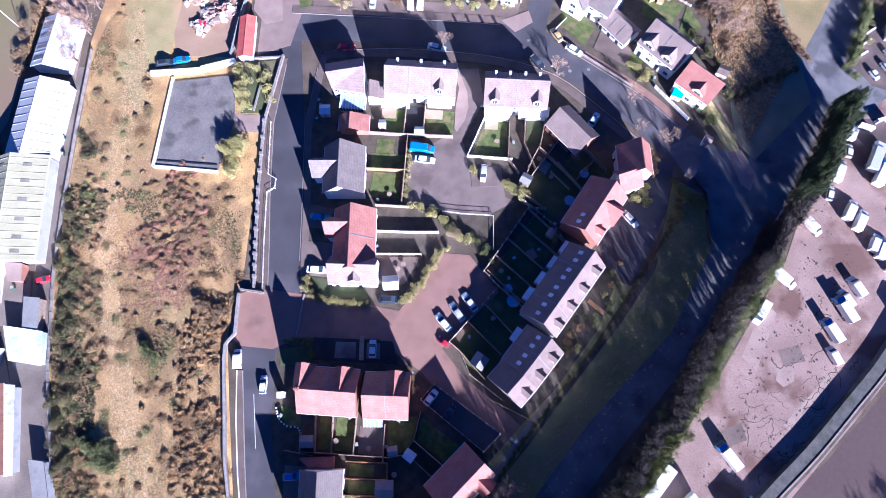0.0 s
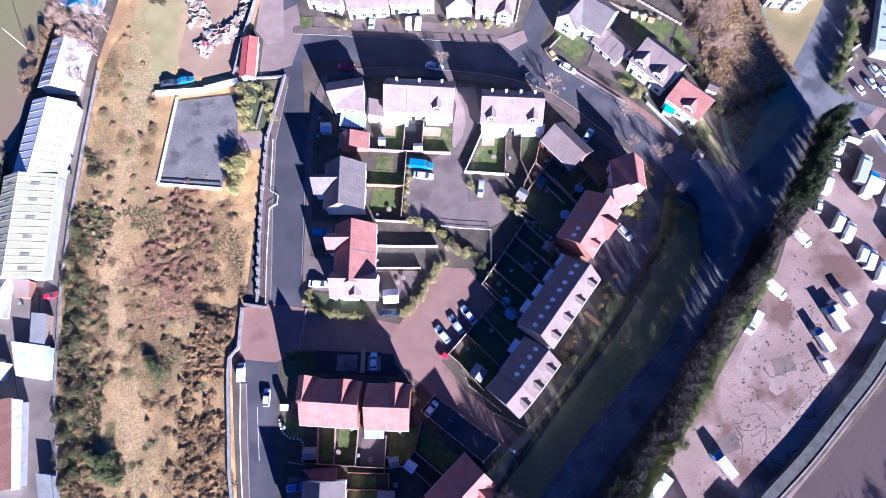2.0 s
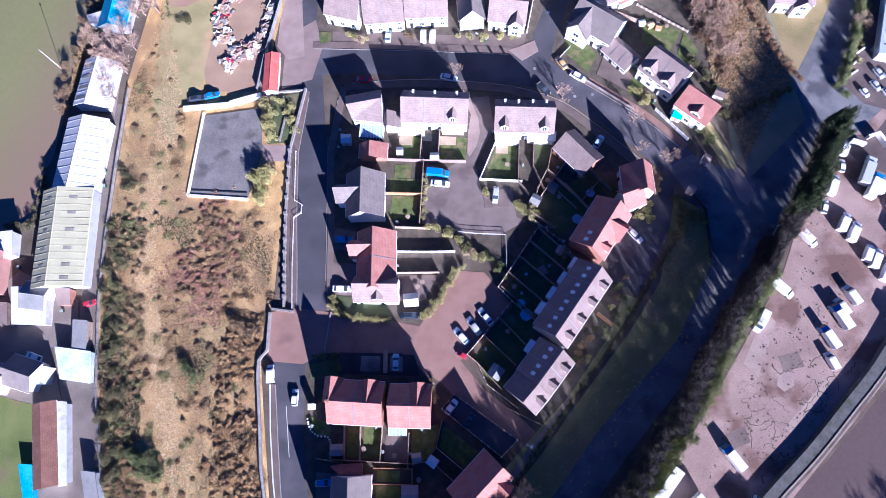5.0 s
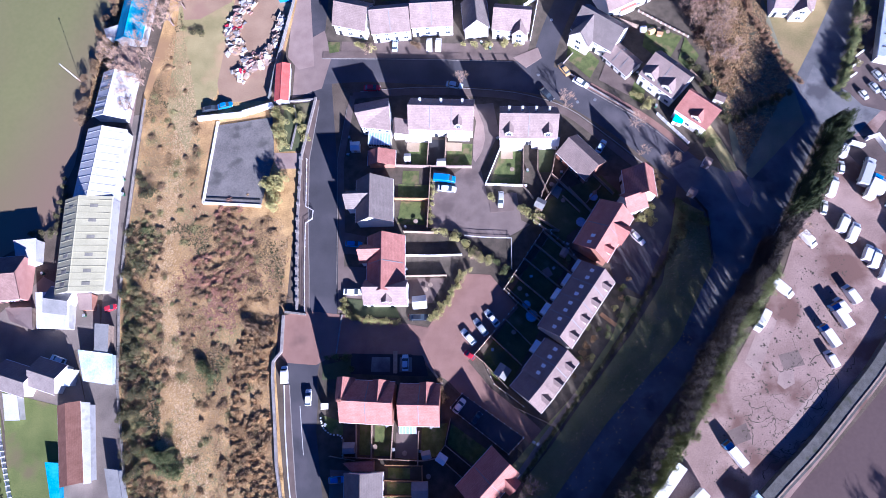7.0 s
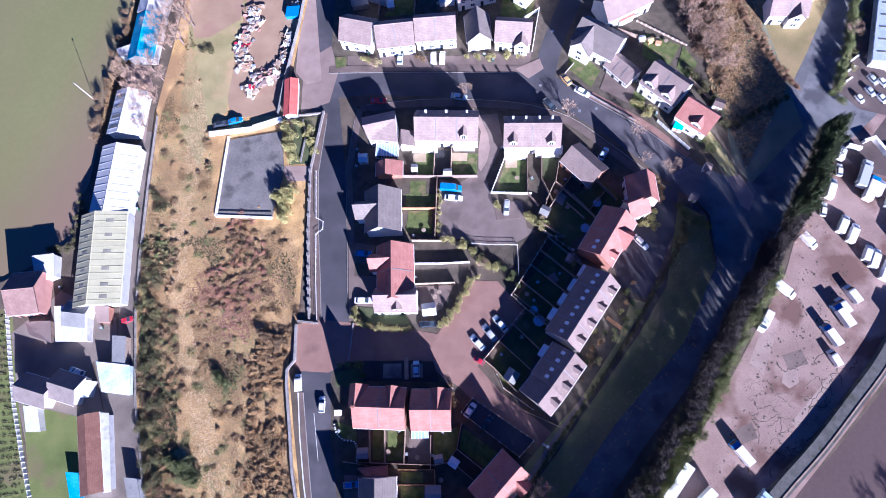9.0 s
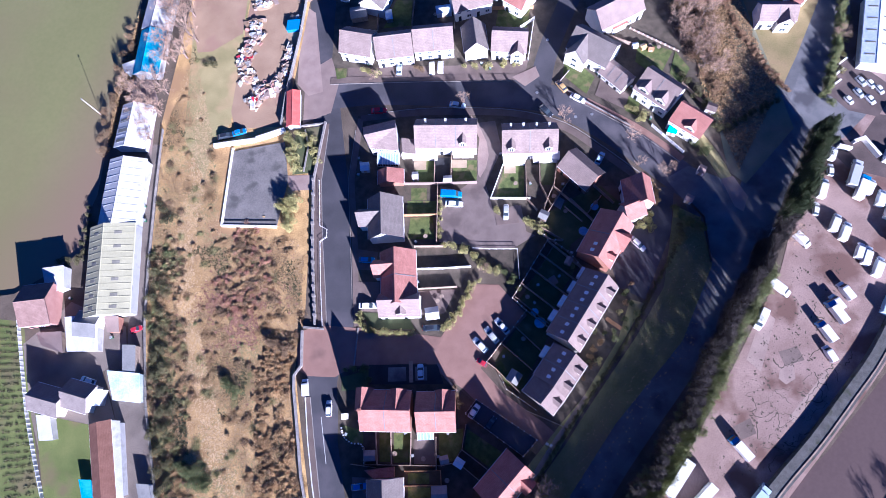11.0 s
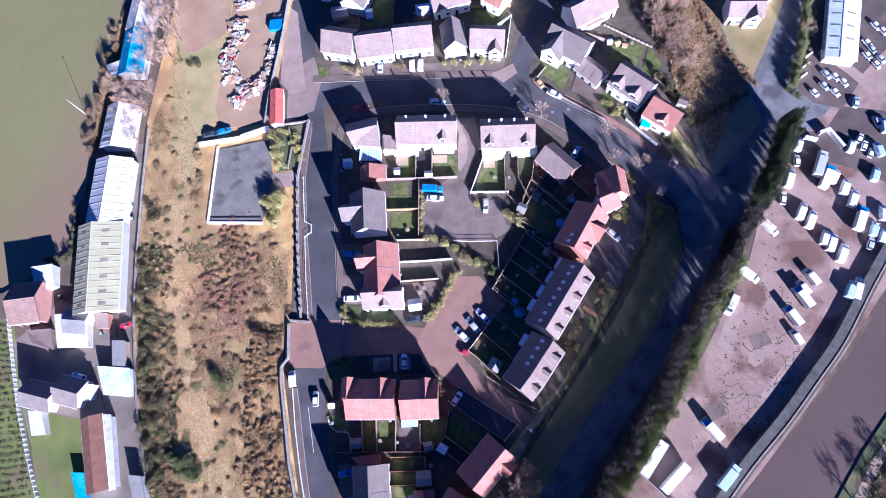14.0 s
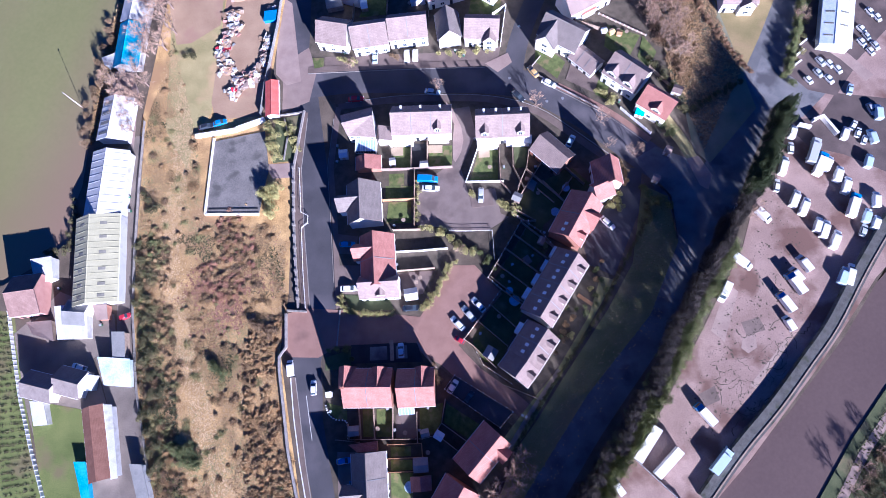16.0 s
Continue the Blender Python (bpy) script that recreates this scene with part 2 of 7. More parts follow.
PALE_STRAW = surf("bleached_straw", (0.455, 0.335, 0.171), (0.659, 0.498, 0.277), 0.3, 0.95, 0.0, 10)
BROWN_LEAF = surf("dead_brown_leaf", (0.134, 0.095, 0.051), (0.291, 0.205, 0.115), 0.6, 0.95, 0.0, 10)
TAN_LEAF = surf("tan_dead_leaf", (0.210, 0.135, 0.077), (0.399, 0.270, 0.153), 0.6, 0.95, 0.0, 10)
OLIVE = surf("olive_grass_blades", (0.190, 0.178, 0.071), (0.336, 0.305, 0.126), 0.2, 0.95, 0.0, 10)
BRACKEN = surf("dead_bramble_stems", (0.262, 0.174, 0.078), (0.451, 0.326, 0.158), 0.1, 0.95, 0.0, 25)
PINK_BRACKEN = surf("purple_brown_stems", (0.260, 0.140, 0.088), (0.425, 0.252, 0.167), 0.1, 0.95, 0.0, 25)
GLASS = shiny("window_glass", (0.05, 0.065, 0.085), 0.06)
PAINT = {k: shiny(k + "_car_paint", v) for k, v in dict(white=(0.80, 0.80, 0.80), silver=(0.50, 0.52, 0.55), blue=(0.05, 0.22, 0.55), dark=(0.03, 0.035, 0.05),
         red=(0.45, 0.03, 0.05), yellow=(0.62, 0.42, 0.16), lightblue=(0.50, 0.62, 0.74), teal=(0.02, 0.42, 0.36)).items()}


# ---- building helpers ----
def wordy(label, tail):
    """Lengthens a short label."""
    return label if len(label.split()) >= 4 else label + " " + tail


def obj(name, bm, material, parent=None, m=None):
    me = bpy.data.meshes.new(name)
    bm.normal_update()
    bm.to_mesh(me)
    bm.free()
    me.materials.append(material)
    ob = new(name, me)
    if parent:
        ob.parent = parent
    if m is not None:
        ob.matrix_basis = m
    return ob


def part(name, bm, material, parent, label="", m=None):
    return tagged(obj(name, bm, material, parent, m), label)


def share(name, mesh, parent, m):
    ob = new(name, mesh)
    ob.parent = parent
    ob.matrix_basis = m
    return ob


def empty(name, m, label="", category="", group=""):
    ob = new(name)
    ob.empty_display_size = 0.3
    ob.matrix_basis = m
    return tagged(ob, label, category, group)


def prism(bm, outline, z0, z1):
    """An upright block on a plan outline."""
    low = [bm.verts.new((x, y, z0)) for x, y in outline]
    high = [bm.verts.new((x, y, z1)) for x, y in outline]
    n = len(outline)
    top, bottom = bm.faces.new(high), bm.faces.new(low[::-1])
    for i in range(n):
        bm.faces.new((low[i], low[(i + 1) % n], high[(i + 1) % n], high[i]))
    if n > 4:
        bmesh.ops.triangulate(bm, faces=[top, bottom])
    bmesh.ops.recalc_face_normals(bm, faces=bm.faces[:])
    return bm


def box(bm, x0, x1, y0, y1, z0, z1, bevel=0.0):
    vs = [bm.verts.new((x, y, z)) for x in (x0, x1) for y in (y0, y1) for z in (z0, z1)]
    fs = [bm.faces.new([vs[i] for i in f]) for f in ((0, 1, 3, 2), (4, 6, 7, 5), (0, 4, 5, 1), (2, 3, 7, 6), (0, 2, 6, 4), (1, 5, 7, 3))]
    if bevel:
        es = {e for f in fs for e in f.edges}
        bmesh.ops.bevel(bm, geom=list(es), offset=bevel, segments=1, affect="EDGES")
    return bm


def hull(bm, rings):
    """Quads between rings of equal length, closed at both ends."""
    rs = [[bm.verts.new(p) for p in r] for r in rings]
    n = len(rs[0])
    for a, b in zip(rs, rs[1:]):
        for i in range(n):
            bm.faces.new((a[i], a[(i + 1) % n], b[(i + 1) % n], b[i]))
    bm.faces.new(rs[0][::-1])
    bm.faces.new(rs[-1])
    bmesh.ops.recalc_face_normals(bm, faces=bm.faces[:])
    return bm


def slab(name, outline, top, material, label="", category="", bottom=-0.7):
    ob = obj(name, prism(bmesh.new(), outline, bottom, top), material)
    return tagged(ob, label, category, kind="structure")


def strip(line, width, left=None):
    """The outline of a band along a line. left: its share to the left of the line (half if not given)."""
    a = width / 2 if left is None else left
    b = width - a
    pts = [Vector(p) for p in line]
    one, two = [], []
    for i, p in enumerate(pts):
        d = (pts[min(i + 1, len(pts) - 1)] - pts[max(i - 1, 0)]).normalized()
        nrm = Vector((-d.y, d.x))
        one.append(tuple(p + nrm * a))
        two.append(tuple(p - nrm * b))
    return one + two[::-1]


def curve_line(points, steps=5):
    """A smooth line through points."""
    p = [Vector(points[0])] + [Vector(q) for q in points] + [Vector(points[-1])]
    out = []
    for i in range(1, len(p) - 2):
        for s in range(steps):
            u = s / steps
            a, b, c, d = p[i - 1], p[i], p[i + 1], p[i + 2]
            out.append(tuple(0.5 * (2 * b + (c - a) * u + (2 * a - 5 * b + 4 * c - d) * u * u + (3 * b - 3 * c + d - a) * u ** 3)))
    return out + [tuple(points[-1])]


def along(a, b):
    """Middle, direction angle (degrees) and length between two plan points."""
    d = Vector(b) - Vector(a)
    return (Vector(a) + Vector(b)) / 2, math.degrees(math.atan2(d.y, d.x)), d.length


# ---- houses ----
def gable_wall(length, da, db, eave, ridge, z0=0.0):
    bm = bmesh.new()
    h = length / 2
    prof = [(-db, z0), (da, z0), (da, eave), (0, ridge), (-db, eave)]
    return hull(bm, [[(x, y, z) for y, z in prof] for x in (-h, h)])


def roof_slope(length, depth, eave, ridge, side, over=0.35, thick=0.16, verge=0.25):
    """One pitched slope, from the ridge down to its eave."""
    bm = bmesh.new()
    h = length / 2 + verge
    fall = (ridge - eave) / depth
    y1, z1 = side * (depth + over), eave - fall * over
    prof = [(0, ridge + 0.02), (y1, z1 + 0.02), (y1, z1 + thick), (0, ridge + thick + 0.04)]
    return hull(bm, [[(x, y, z) for y, z in prof] for x in (-h, h)])


def window_mesh(w, h):
    bm = bmesh.new()
    f = 0.07
    for x0, x1, z0, z1 in ((-w / 2, w / 2, 0, f), (-w / 2, w / 2, h - f, h), (-w / 2, -w / 2 + f, f, h - f), (w / 2 - f, w / 2, f, h - f), (-0.03, 0.03, f, h - f)):
        box(bm, x0, x1, -0.06, 0.05, z0, z1)
    return bm


WINDOW_CACHE = {}


def add_window(parent, m, w=1.2, h=1.15, name="window"):
    key = (round(w, 2), round(h, 2))
    if key not in WINDOW_CACHE:
        a = obj("window", window_mesh(w, h), TRIM)
        b = obj("pane", box(bmesh.new(), -w / 2 + 0.05, w / 2 - 0.05, -0.03, 0.015, 0.05, h - 0.05), GLASS)
        WINDOW_CACHE[key] = (a.data, b.data)
        bpy.data.objects.remove(a)
        bpy.data.objects.remove(b)
    fr, pn = WINDOW_CACHE[key]
    o = share(name, fr, parent, m)
    share("pane", pn, o, Matrix())
    return o


def chimney(parent, x, y, ridge, wallm):
    bm = bmesh.new()
    box(bm, x - 0.42, x + 0.42, y - 0.3, y + 0.3, ridge - 1.2, ridge + 0.9)
    box(bm, x - 0.5, x + 0.5, y - 0.38, y + 0.38, ridge + 0.9, ridge + 1.02)
    c = part("chimney", bm, wallm, parent, "brick chimney stack")
    for dx in (-0.2, 0.2):
        p = bmesh.new()
        bmesh.ops.create_cone(p, cap_ends=True, segments=8, radius1=0.13, radius2=0.1, depth=0.35, matrix=pose(x + dx, y, ridge + 1.19))
        part("chimney_pot", p, ROOF_PINK, c)


def house(name, r1, r2, da, db, eave=4.9, ridge=7.9, wall=None, roof=None, label="", category="house", units=1, wings=(), dormers=(), lights=(), stacks=(), glaze="AB", group="", light_size=None, vents=(), seams=0):
    """A pitched-roof building. r1, r2: the ends of its ridge in plan; da, db: depth to the left and right of that line. wings: (place along the ridge 0..1, side, width, reach, eave, ridge);
    dormers: (place, side, width); lights: (place, side) roof windows; stacks: places of chimneys; glaze: the long sides that have windows."""
    mid, turn, length = along(r1, r2)
    wall, roof = wall or WALL_BRICK, roof or ROOF_GREY
    ob = empty(name, pose(mid.x, mid.y, 0, 0, 0, turn), wordy(label, "standing on the ground"), category, group)
    part("wall", gable_wall(length, da, db, eave, ridge), wall, ob)
    for side, d in ((1, da), (-1, db)):
        part("roof_slope", roof_slope(length, d, eave, ridge, side), roof, ob)
        g = bmesh.new()
        fall = (ridge - eave) / d * 0.35
        box(g, -length / 2 - 0.2, length / 2 + 0.2, side * (d + 0.40) - 0.06, side * (d + 0.40) + 0.06, eave - fall - 0.12, eave - fall + 0.02)
        part("gutter", g, TRIM, ob)
    rt = bmesh.new()
    bmesh.ops.create_cone(rt, cap_ends=True, segments=8, radius1=0.16, radius2=0.16, depth=length + 0.5, matrix=pose(0, 0, ridge + 0.14, 0, 90, 0))
    part("ridge", rt, roof, ob)
    for u in range(1, units):
        x = -length / 2 + length * u / units
        bm = bmesh.new()
        prof = [(-db, eave + 0.12), (-db, eave + 0.26), (0, ridge + 0.28), (da, eave + 0.26), (da, eave + 0.12), (0, ridge + 0.12)]
        hull(bm, [[(x + s, y, z) for y, z in prof] for s in (-0.09, 0.09)])
        part("party_line", bm, LEAD, ob)
    # windows and doors on the long sides
    for side, d, key in ((1, da, "A"), (-1, db, "B")):
        if key not in glaze:
            continue
        n = max(units * 2, int(length / 2.6))
        for i in range(n):
            x = -length / 2 + length * (i + 0.5) / n
            face = pose(x, side * (d + 0.01), 0, 0, 0, 180 if side > 0 else 0)
            if eave > 4:
                add_window(ob, face @ pose(0, 0, 3.3), 1.15, 1.1)
            if i % 2 == 0 and eave > 2.2:
                dr = bmesh.new()
                box(dr, -0.45, 0.45, -0.05, 0.03, 0.02, 2.05, 0.01)
                dd = part("door", dr, PAINT["dark"], ob, m=face)
                kb = bmesh.new()
                box(kb, 0.3, 0.36, -0.1, -0.05, 0.98, 1.1)
                part("handle", kb, GALV, dd)
            elif eave > 2.2:
                add_window(ob, face @ pose(0, 0, 0.95), 1.3, 1.15)
    for f, side, w, reach, we, wr in wings:
        x = -length / 2 + length * f
        m = pose(x, 0, 0, 0, 0, 90 * side) @ pose(reach / 2, 0, 0)
        part("wing_wall", gable_wall(reach, w / 2, w / 2, we, wr), wall, ob, m=m)
        for s in (1, -1):
            part("wing_roof", roof_slope(reach, w / 2, we, wr, s), roof, ob, m=m)
        for z in ([1.0, 3.4] if we > 4 else [0.9]):
            add_window(ob, m @ pose(reach / 2 + 0.01, 0, z, 0, 0, 90), min(1.6, w * 0.5), 1.1)
    for f, side, w in dormers:
        x = -length / 2 + length * f
        d = da if side > 0 else db
        fall = (ridge - eave) / d
        y_out = d - 0.15
        base = ridge - fall * y_out - 0.35
        top = ridge - fall * d * 0.32
        m = pose(x, side * d * 0.30, 0, 0, 0, 90 * side) @ pose((y_out - d * 0.30) / 2, 0, 0)
        ln = y_out - d * 0.30
        part("dormer_wall", gable_wall(ln, w / 2, w / 2, top - w * 0.42, top, base), wall if wall is not WALL_BRICK else WALL_PALE, ob, m=m)
        for s in (1, -1):
            part("dormer_roof", roof_slope(ln, w / 2, top - w * 0.42, top, s, 0.15, 0.1, 0.12), roof, ob, m=m)
        add_window(ob, m @ pose(ln / 2 + 0.01, 0, base + 0.25, 0, 0, 90), w * 0.6, max(0.5, top - w * 0.42 - base - 0.3))
    for i in range(seams):
        for side, d in ((1, da), (-1, db)):
            a = math.degrees(math.atan2(ridge - eave, d))
            bm = bmesh.new()
            box(bm, -0.07, 0.07, -math.hypot(d, ridge - eave) / 2 - 0.2, math.hypot(d, ridge - eave) / 2, -0.02, 0.06)
            part("roof_seam", bm, roof, ob, m=pose(-length / 2 + length * (i + 0.5) / seams, side * (d / 2 + 0.05), (ridge + eave) / 2 + 0.16, -side * a, 0, 0))
    for f, side in lights:
        d = da if side > 0 else db
        a = math.degrees(math.atan2(ridge - eave, d))
        if light_size:
            bm = bmesh.new()
            box(bm, -light_size[0] / 2, light_size[0] / 2, -light_size[1] / 2, light_size[1] / 2, 0.0, 0.07, 0.02)
            part("rooflight", bm, ROOFLIGHT, ob, "greyish translucent rooflight sheet", pose(-length / 2 + length * f, side * d * 0.5, ridge - (ridge - eave) * 0.5 + 0.17, -side * a, 0, 0))
            continue
        bm = bmesh.new()
        box(bm, -0.42, 0.42, -0.55, 0.55, 0.0, 0.09, 0.02)
        o = part("roof_window", bm, TRIM, ob, m=pose(-length / 2 + length * f, side * d * 0.42, ridge - (ridge - eave) * 0.42 + 0.18, -side * a, 0, 0))
        g = bmesh.new()
        box(g, -0.34, 0.34, -0.46, 0.46, 0.08, 0.105)
        part("pane", g, LAMPGLASS, o)
    for f, side in vents:
        d = da if side > 0 else db
        bm = bmesh.new()
        z = ridge - (ridge - eave) * 0.45
        box(bm, -0.24, 0.24, -0.24, 0.24, z - 0.3, z + 2.0, 0.03)
        box(bm, -0.32, 0.32, -0.32, 0.32, z + 2.0, z + 2.12, 0.02)
        part("vent", bm, TRIM, ob, "pale capped roof vent", pose(-length / 2 + length * f, side * d * 0.45, 0))
    for f in stacks:
        chimney(ob, -length / 2 + length * f, 0, ridge, wall)
    return ob


def fan_house(a, b, c, d, back, eave, ridge, wall, roof, label):
    """A corner house whose sunny slope widens from one gable to the other. a, b: ridge ends; c, d: the eave corners below b and a; back: depth behind the ridge."""
    mid = (Vector(a) + Vector(b) + Vector(c) + Vector(d)) / 4
    loc = [Vector(p) - mid for p in (a, b, c, d)]
    run = (loc[1] - loc[0]).normalized()
    nb = Vector((-run.y, run.x)) * back
    an, bn = loc[0] + nb, loc[1] + nb
    ob = empty("house", pose(mid.x, mid.y, 0), label, "house")
    bm = bmesh.new()
    low = [bm.verts.new((*p, 0)) for p in (an, loc[0], loc[3], loc[2], loc[1], bn)]
    hs = (eave, ridge - 0.05, eave, eave, ridge - 0.05, eave)
    top = [bm.verts.new((*p, h)) for p, h in zip((an, loc[0], loc[3], loc[2], loc[1], bn), hs)]
    for i in range(6):
        bm.faces.new((low[i], low[(i + 1) % 6], top[(i + 1) % 6], top[i]))
    bmesh.ops.recalc_face_normals(bm, faces=bm.faces[:])
    part("wall", bm, wall, ob)
    for quad in (((loc[0], ridge), (loc[1], ridge), (loc[2] * 1.04, eave - 0.1), (loc[3] * 1.04, eave - 0.1)), ((loc[1], ridge), (loc[0], ridge), (an * 1.04, eave - 0.1), (bn * 1.04, eave - 0.1))):
        bm = bmesh.new()
        u = [bm.verts.new((*p, z)) for p, z in quad]
        v = [bm.verts.new((*p, z + 0.16)) for p, z in quad]
        for i in range(4):
            bm.faces.new((u[i], u[(i + 1) % 4], v[(i + 1) % 4], v[i]))
        bm.faces.new(u), bm.faces.new(v)
        bmesh.ops.triangulate(bm, faces=bm.faces[:])
        bmesh.ops.recalc_face_normals(bm, faces=bm.faces[:])
        part("roof_slope", bm, roof, ob)
    e0, e1 = loc[3], loc[2]
    turn = math.degrees(math.atan2((e1 - e0).y, (e1 - e0).x))
    for k in range(4):
        p = e0.lerp(e1, (k + 0.5) / 4)
        add_window(ob, pose(p.x, p.y, 3.2, 0, 0, turn), 1.1, 1.0)
        add_window(ob, pose(p.x, p.y, 0.9, 0, 0, turn), 1.1, 1.1)
    return ob


def lean_to(name, outline, low, high, wall, roof, label, category="extension"):
    """A single-storey block on four plan corners; the roof falls from the first edge (high) to the opposite one (low)."""
    c = sum((Vector(p) for p in outline), Vector((0, 0))) / len(outline)
    q = [(x - c.x, y - c.y) for x, y in outline]
    ob = empty(name, pose(c.x, c.y, 0), wordy(label, "standing on the ground"), category)
    bm = bmesh.new()
    b = [bm.verts.new((x, y, 0)) for x, y in q]
    hs = [high, high, low, low]
    t = [bm.verts.new((x, y, h)) for (x, y), h in zip(q, hs)]
    for i in range(4):
        bm.faces.new((b[i], b[(i + 1) % 4], t[(i + 1) % 4], t[i]))
    bm.faces.new(t), bm.faces.new(b[::-1])
    bmesh.ops.recalc_face_normals(bm, faces=bm.faces[:])
    part("wall", bm, wall, ob)
    bm = bmesh.new()
    k = 1.06
    t0 = [bm.verts.new((x * k, y * k, h + 0.02)) for (x, y), h in zip(q, hs)]
    t1 = [bm.verts.new((x * k, y * k, h + 0.15)) for (x, y), h in zip(q, hs)]
    for i in range(4):
        bm.faces.new((t0[i], t0[(i + 1) % 4], t1[(i + 1) % 4], t1[i]))
    bm.faces.new(t1), bm.faces.new(t0[::-1])
    bmesh.ops.recalc_face_normals(bm, faces=bm.faces[:])
    part("roof", bm, roof, ob)
    return ob


# ---- vehicles ----
CAR_CACHE = {}


def vehicle(kind, colour, rear, front, label="", size=None, group="parked vehicles"):
    """A parked vehicle between two plan points (rear and front bumper)."""
    mid, turn, length = along(rear, front)
    key = (kind, colour)
    specs = dict(car=(4.2, 1.75, 1.45), van=(5.2, 2.0, 2.1), truck=(7.0, 2.3, 2.9), trailer=(10.0, 2.5, 3.4), small=(3.7, 1.65, 1.45))
    L, Wd, H = specs[kind]
    s = max(0.8, min(1.2, length / L))
    breadth = max(0.84, min(0.95, s))
    label = label or "%s %s parked on the ground" % (colour, dict(car="family car", small="small hatchback", van="panel van", truck="box lorry", trailer="long box trailer")[kind])
    if key in CAR_CACHE:
        ob = copy_thing(CAR_CACHE[key], pose(mid.x, mid.y, GROUND_UNDER, 0, 0, turn))
        ob.scale = (s, breadth, breadth)
        return tagged(ob, label)
    ob = empty(kind if kind != "small" else "hatchback", pose(mid.x, mid.y, GROUND_UNDER, 0, 0, turn), label, "lorry" if kind in ("truck",) else ("trailer" if kind == "trailer" else ("van" if kind == "van" else "car")), group)
    ob.scale = (s, breadth, breadth)
    w = Wd / 2
    P = PAINT[colour]

    def ring(x, y, z0, z1, r=0.12):
        return [(x, -y, z0), (x, -y, z1 - r), (x, -y + r, z1), (x, y - r, z1), (x, y, z1 - r), (x, y, z0)]

    if kind in ("car", "small"):
        h = L / 2
        part("body", hull(bmesh.new(), [ring(-h, w * 0.82, 0.35, 0.78), ring(-h + 0.12, w * 0.95, 0.25, 0.92), ring(-h * 0.5, w, 0.2, 0.95), ring(h * 0.35, w, 0.2, 0.93), ring(h * 0.8, w * 0.95, 0.22, 0.80), ring(h, w * 0.75, 0.35, 0.62)]), P, ob)
        back = -h + (0.45 if kind == "car" else 0.12)
        part("cabin_glass", hull(bmesh.new(), [ring(back, w * 0.80, 0.85, 0.94, 0.03), ring(back + 0.5, w * 0.86, 0.85, H - 0.10), ring(h * 0.12, w * 0.86, 0.85, H - 0.10), ring(h * 0.52, w * 0.88, 0.85, 0.93, 0.03)]), GLASS, ob)
        part("roof", hull(bmesh.new(), [ring(back + 0.42, w * 0.70, H - 0.12, H - 0.05, 0.05), ring(back + 0.9, w * 0.76, H - 0.12, H + 0.02, 0.05), ring(h * 0.0, w * 0.76, H - 0.12, H + 0.02, 0.05), ring(h * 0.18, w * 0.70, H - 0.14, H - 0.06, 0.05)]), P, ob)
        axles, wr = (-h * 0.62, h * 0.62), 0.31
    elif kind == "van":
        h = L / 2
        part("body", hull(bmesh.new(), [ring(-h, w * 0.94, 0.3, H - 0.08), ring(-h + 0.1, w, 0.25, H), ring(h * 0.30, w, 0.25, H), ring(h * 0.42, w * 0.97, 0.25, H - 0.08), ring(h * 0.66, w * 0.97, 0.25, 1.25), ring(h * 0.93, w * 0.92, 0.25, 1.0), ring(h, w * 0.8, 0.35, 0.8)]), P, ob)
        part("windscreen", hull(bmesh.new(), [[(h * 0.45, -w * 0.8, H - 0.14), (h * 0.47, -w * 0.8, H - 0.10), (h * 0.47, w * 0.8, H - 0.10), (h * 0.45, w * 0.8, H - 0.14)], [(h * 0.65, -w * 0.86, 1.24), (h * 0.67, -w * 0.86, 1.28), (h * 0.67, w * 0.86, 1.28), (h * 0.65, w * 0.86, 1.24)]]), GLASS, ob)
        axles, wr = (-h * 0.62, h * 0.66), 0.35
    else:
        h = L / 2
        bm = bmesh.new()
        front_end = h if kind == "trailer" else h - 1.9
        box(bm, -h, front_end, -w, w, 0.85, H, 0.06)
        part("box_body", bm, P, ob)
        ch = bmesh.new()
        box(ch, -h + 0.2, h - 0.4, -0.45, 0.45, 0.5, 0.83)
        part("chassis", ch, DARK_METAL, ob)
        if kind == "truck":
            part("cab", hull(bmesh.new(), [ring(h - 1.75, w * 0.95, 0.45, 2.35), ring(h - 0.6, w * 0.95, 0.45, 2.35), ring(h - 0.15, w * 0.93, 0.45, 1.5), ring(h, w * 0.9, 0.45, 1.2)]), PAINT["blue"] if colour == "white" else P, ob)
            part("windscreen", hull(bmesh.new(), [[(h - 0.60, -w * 0.8, 2.24), (h - 0.56, -w * 0.8, 2.28), (h - 0.56, w * 0.8, 2.28), (h - 0.60, w * 0.8, 2.24)], [(h - 0.18, -w * 0.82, 1.55), (h - 0.12, -w * 0.82, 1.57), (h - 0.12, w * 0.82, 1.57), (h - 0.18, w * 0.82, 1.55)]]), GLASS, ob)
        axles, wr = (-h * 0.62, h * 0.72), 0.45
    tyre = bmesh.new()
    bmesh.ops.create_cone(tyre, cap_ends=True, segments=14, radius1=wr, radius2=wr, depth=0.22, matrix=pose(0, 0, 0, 90, 0, 0))
    first = None
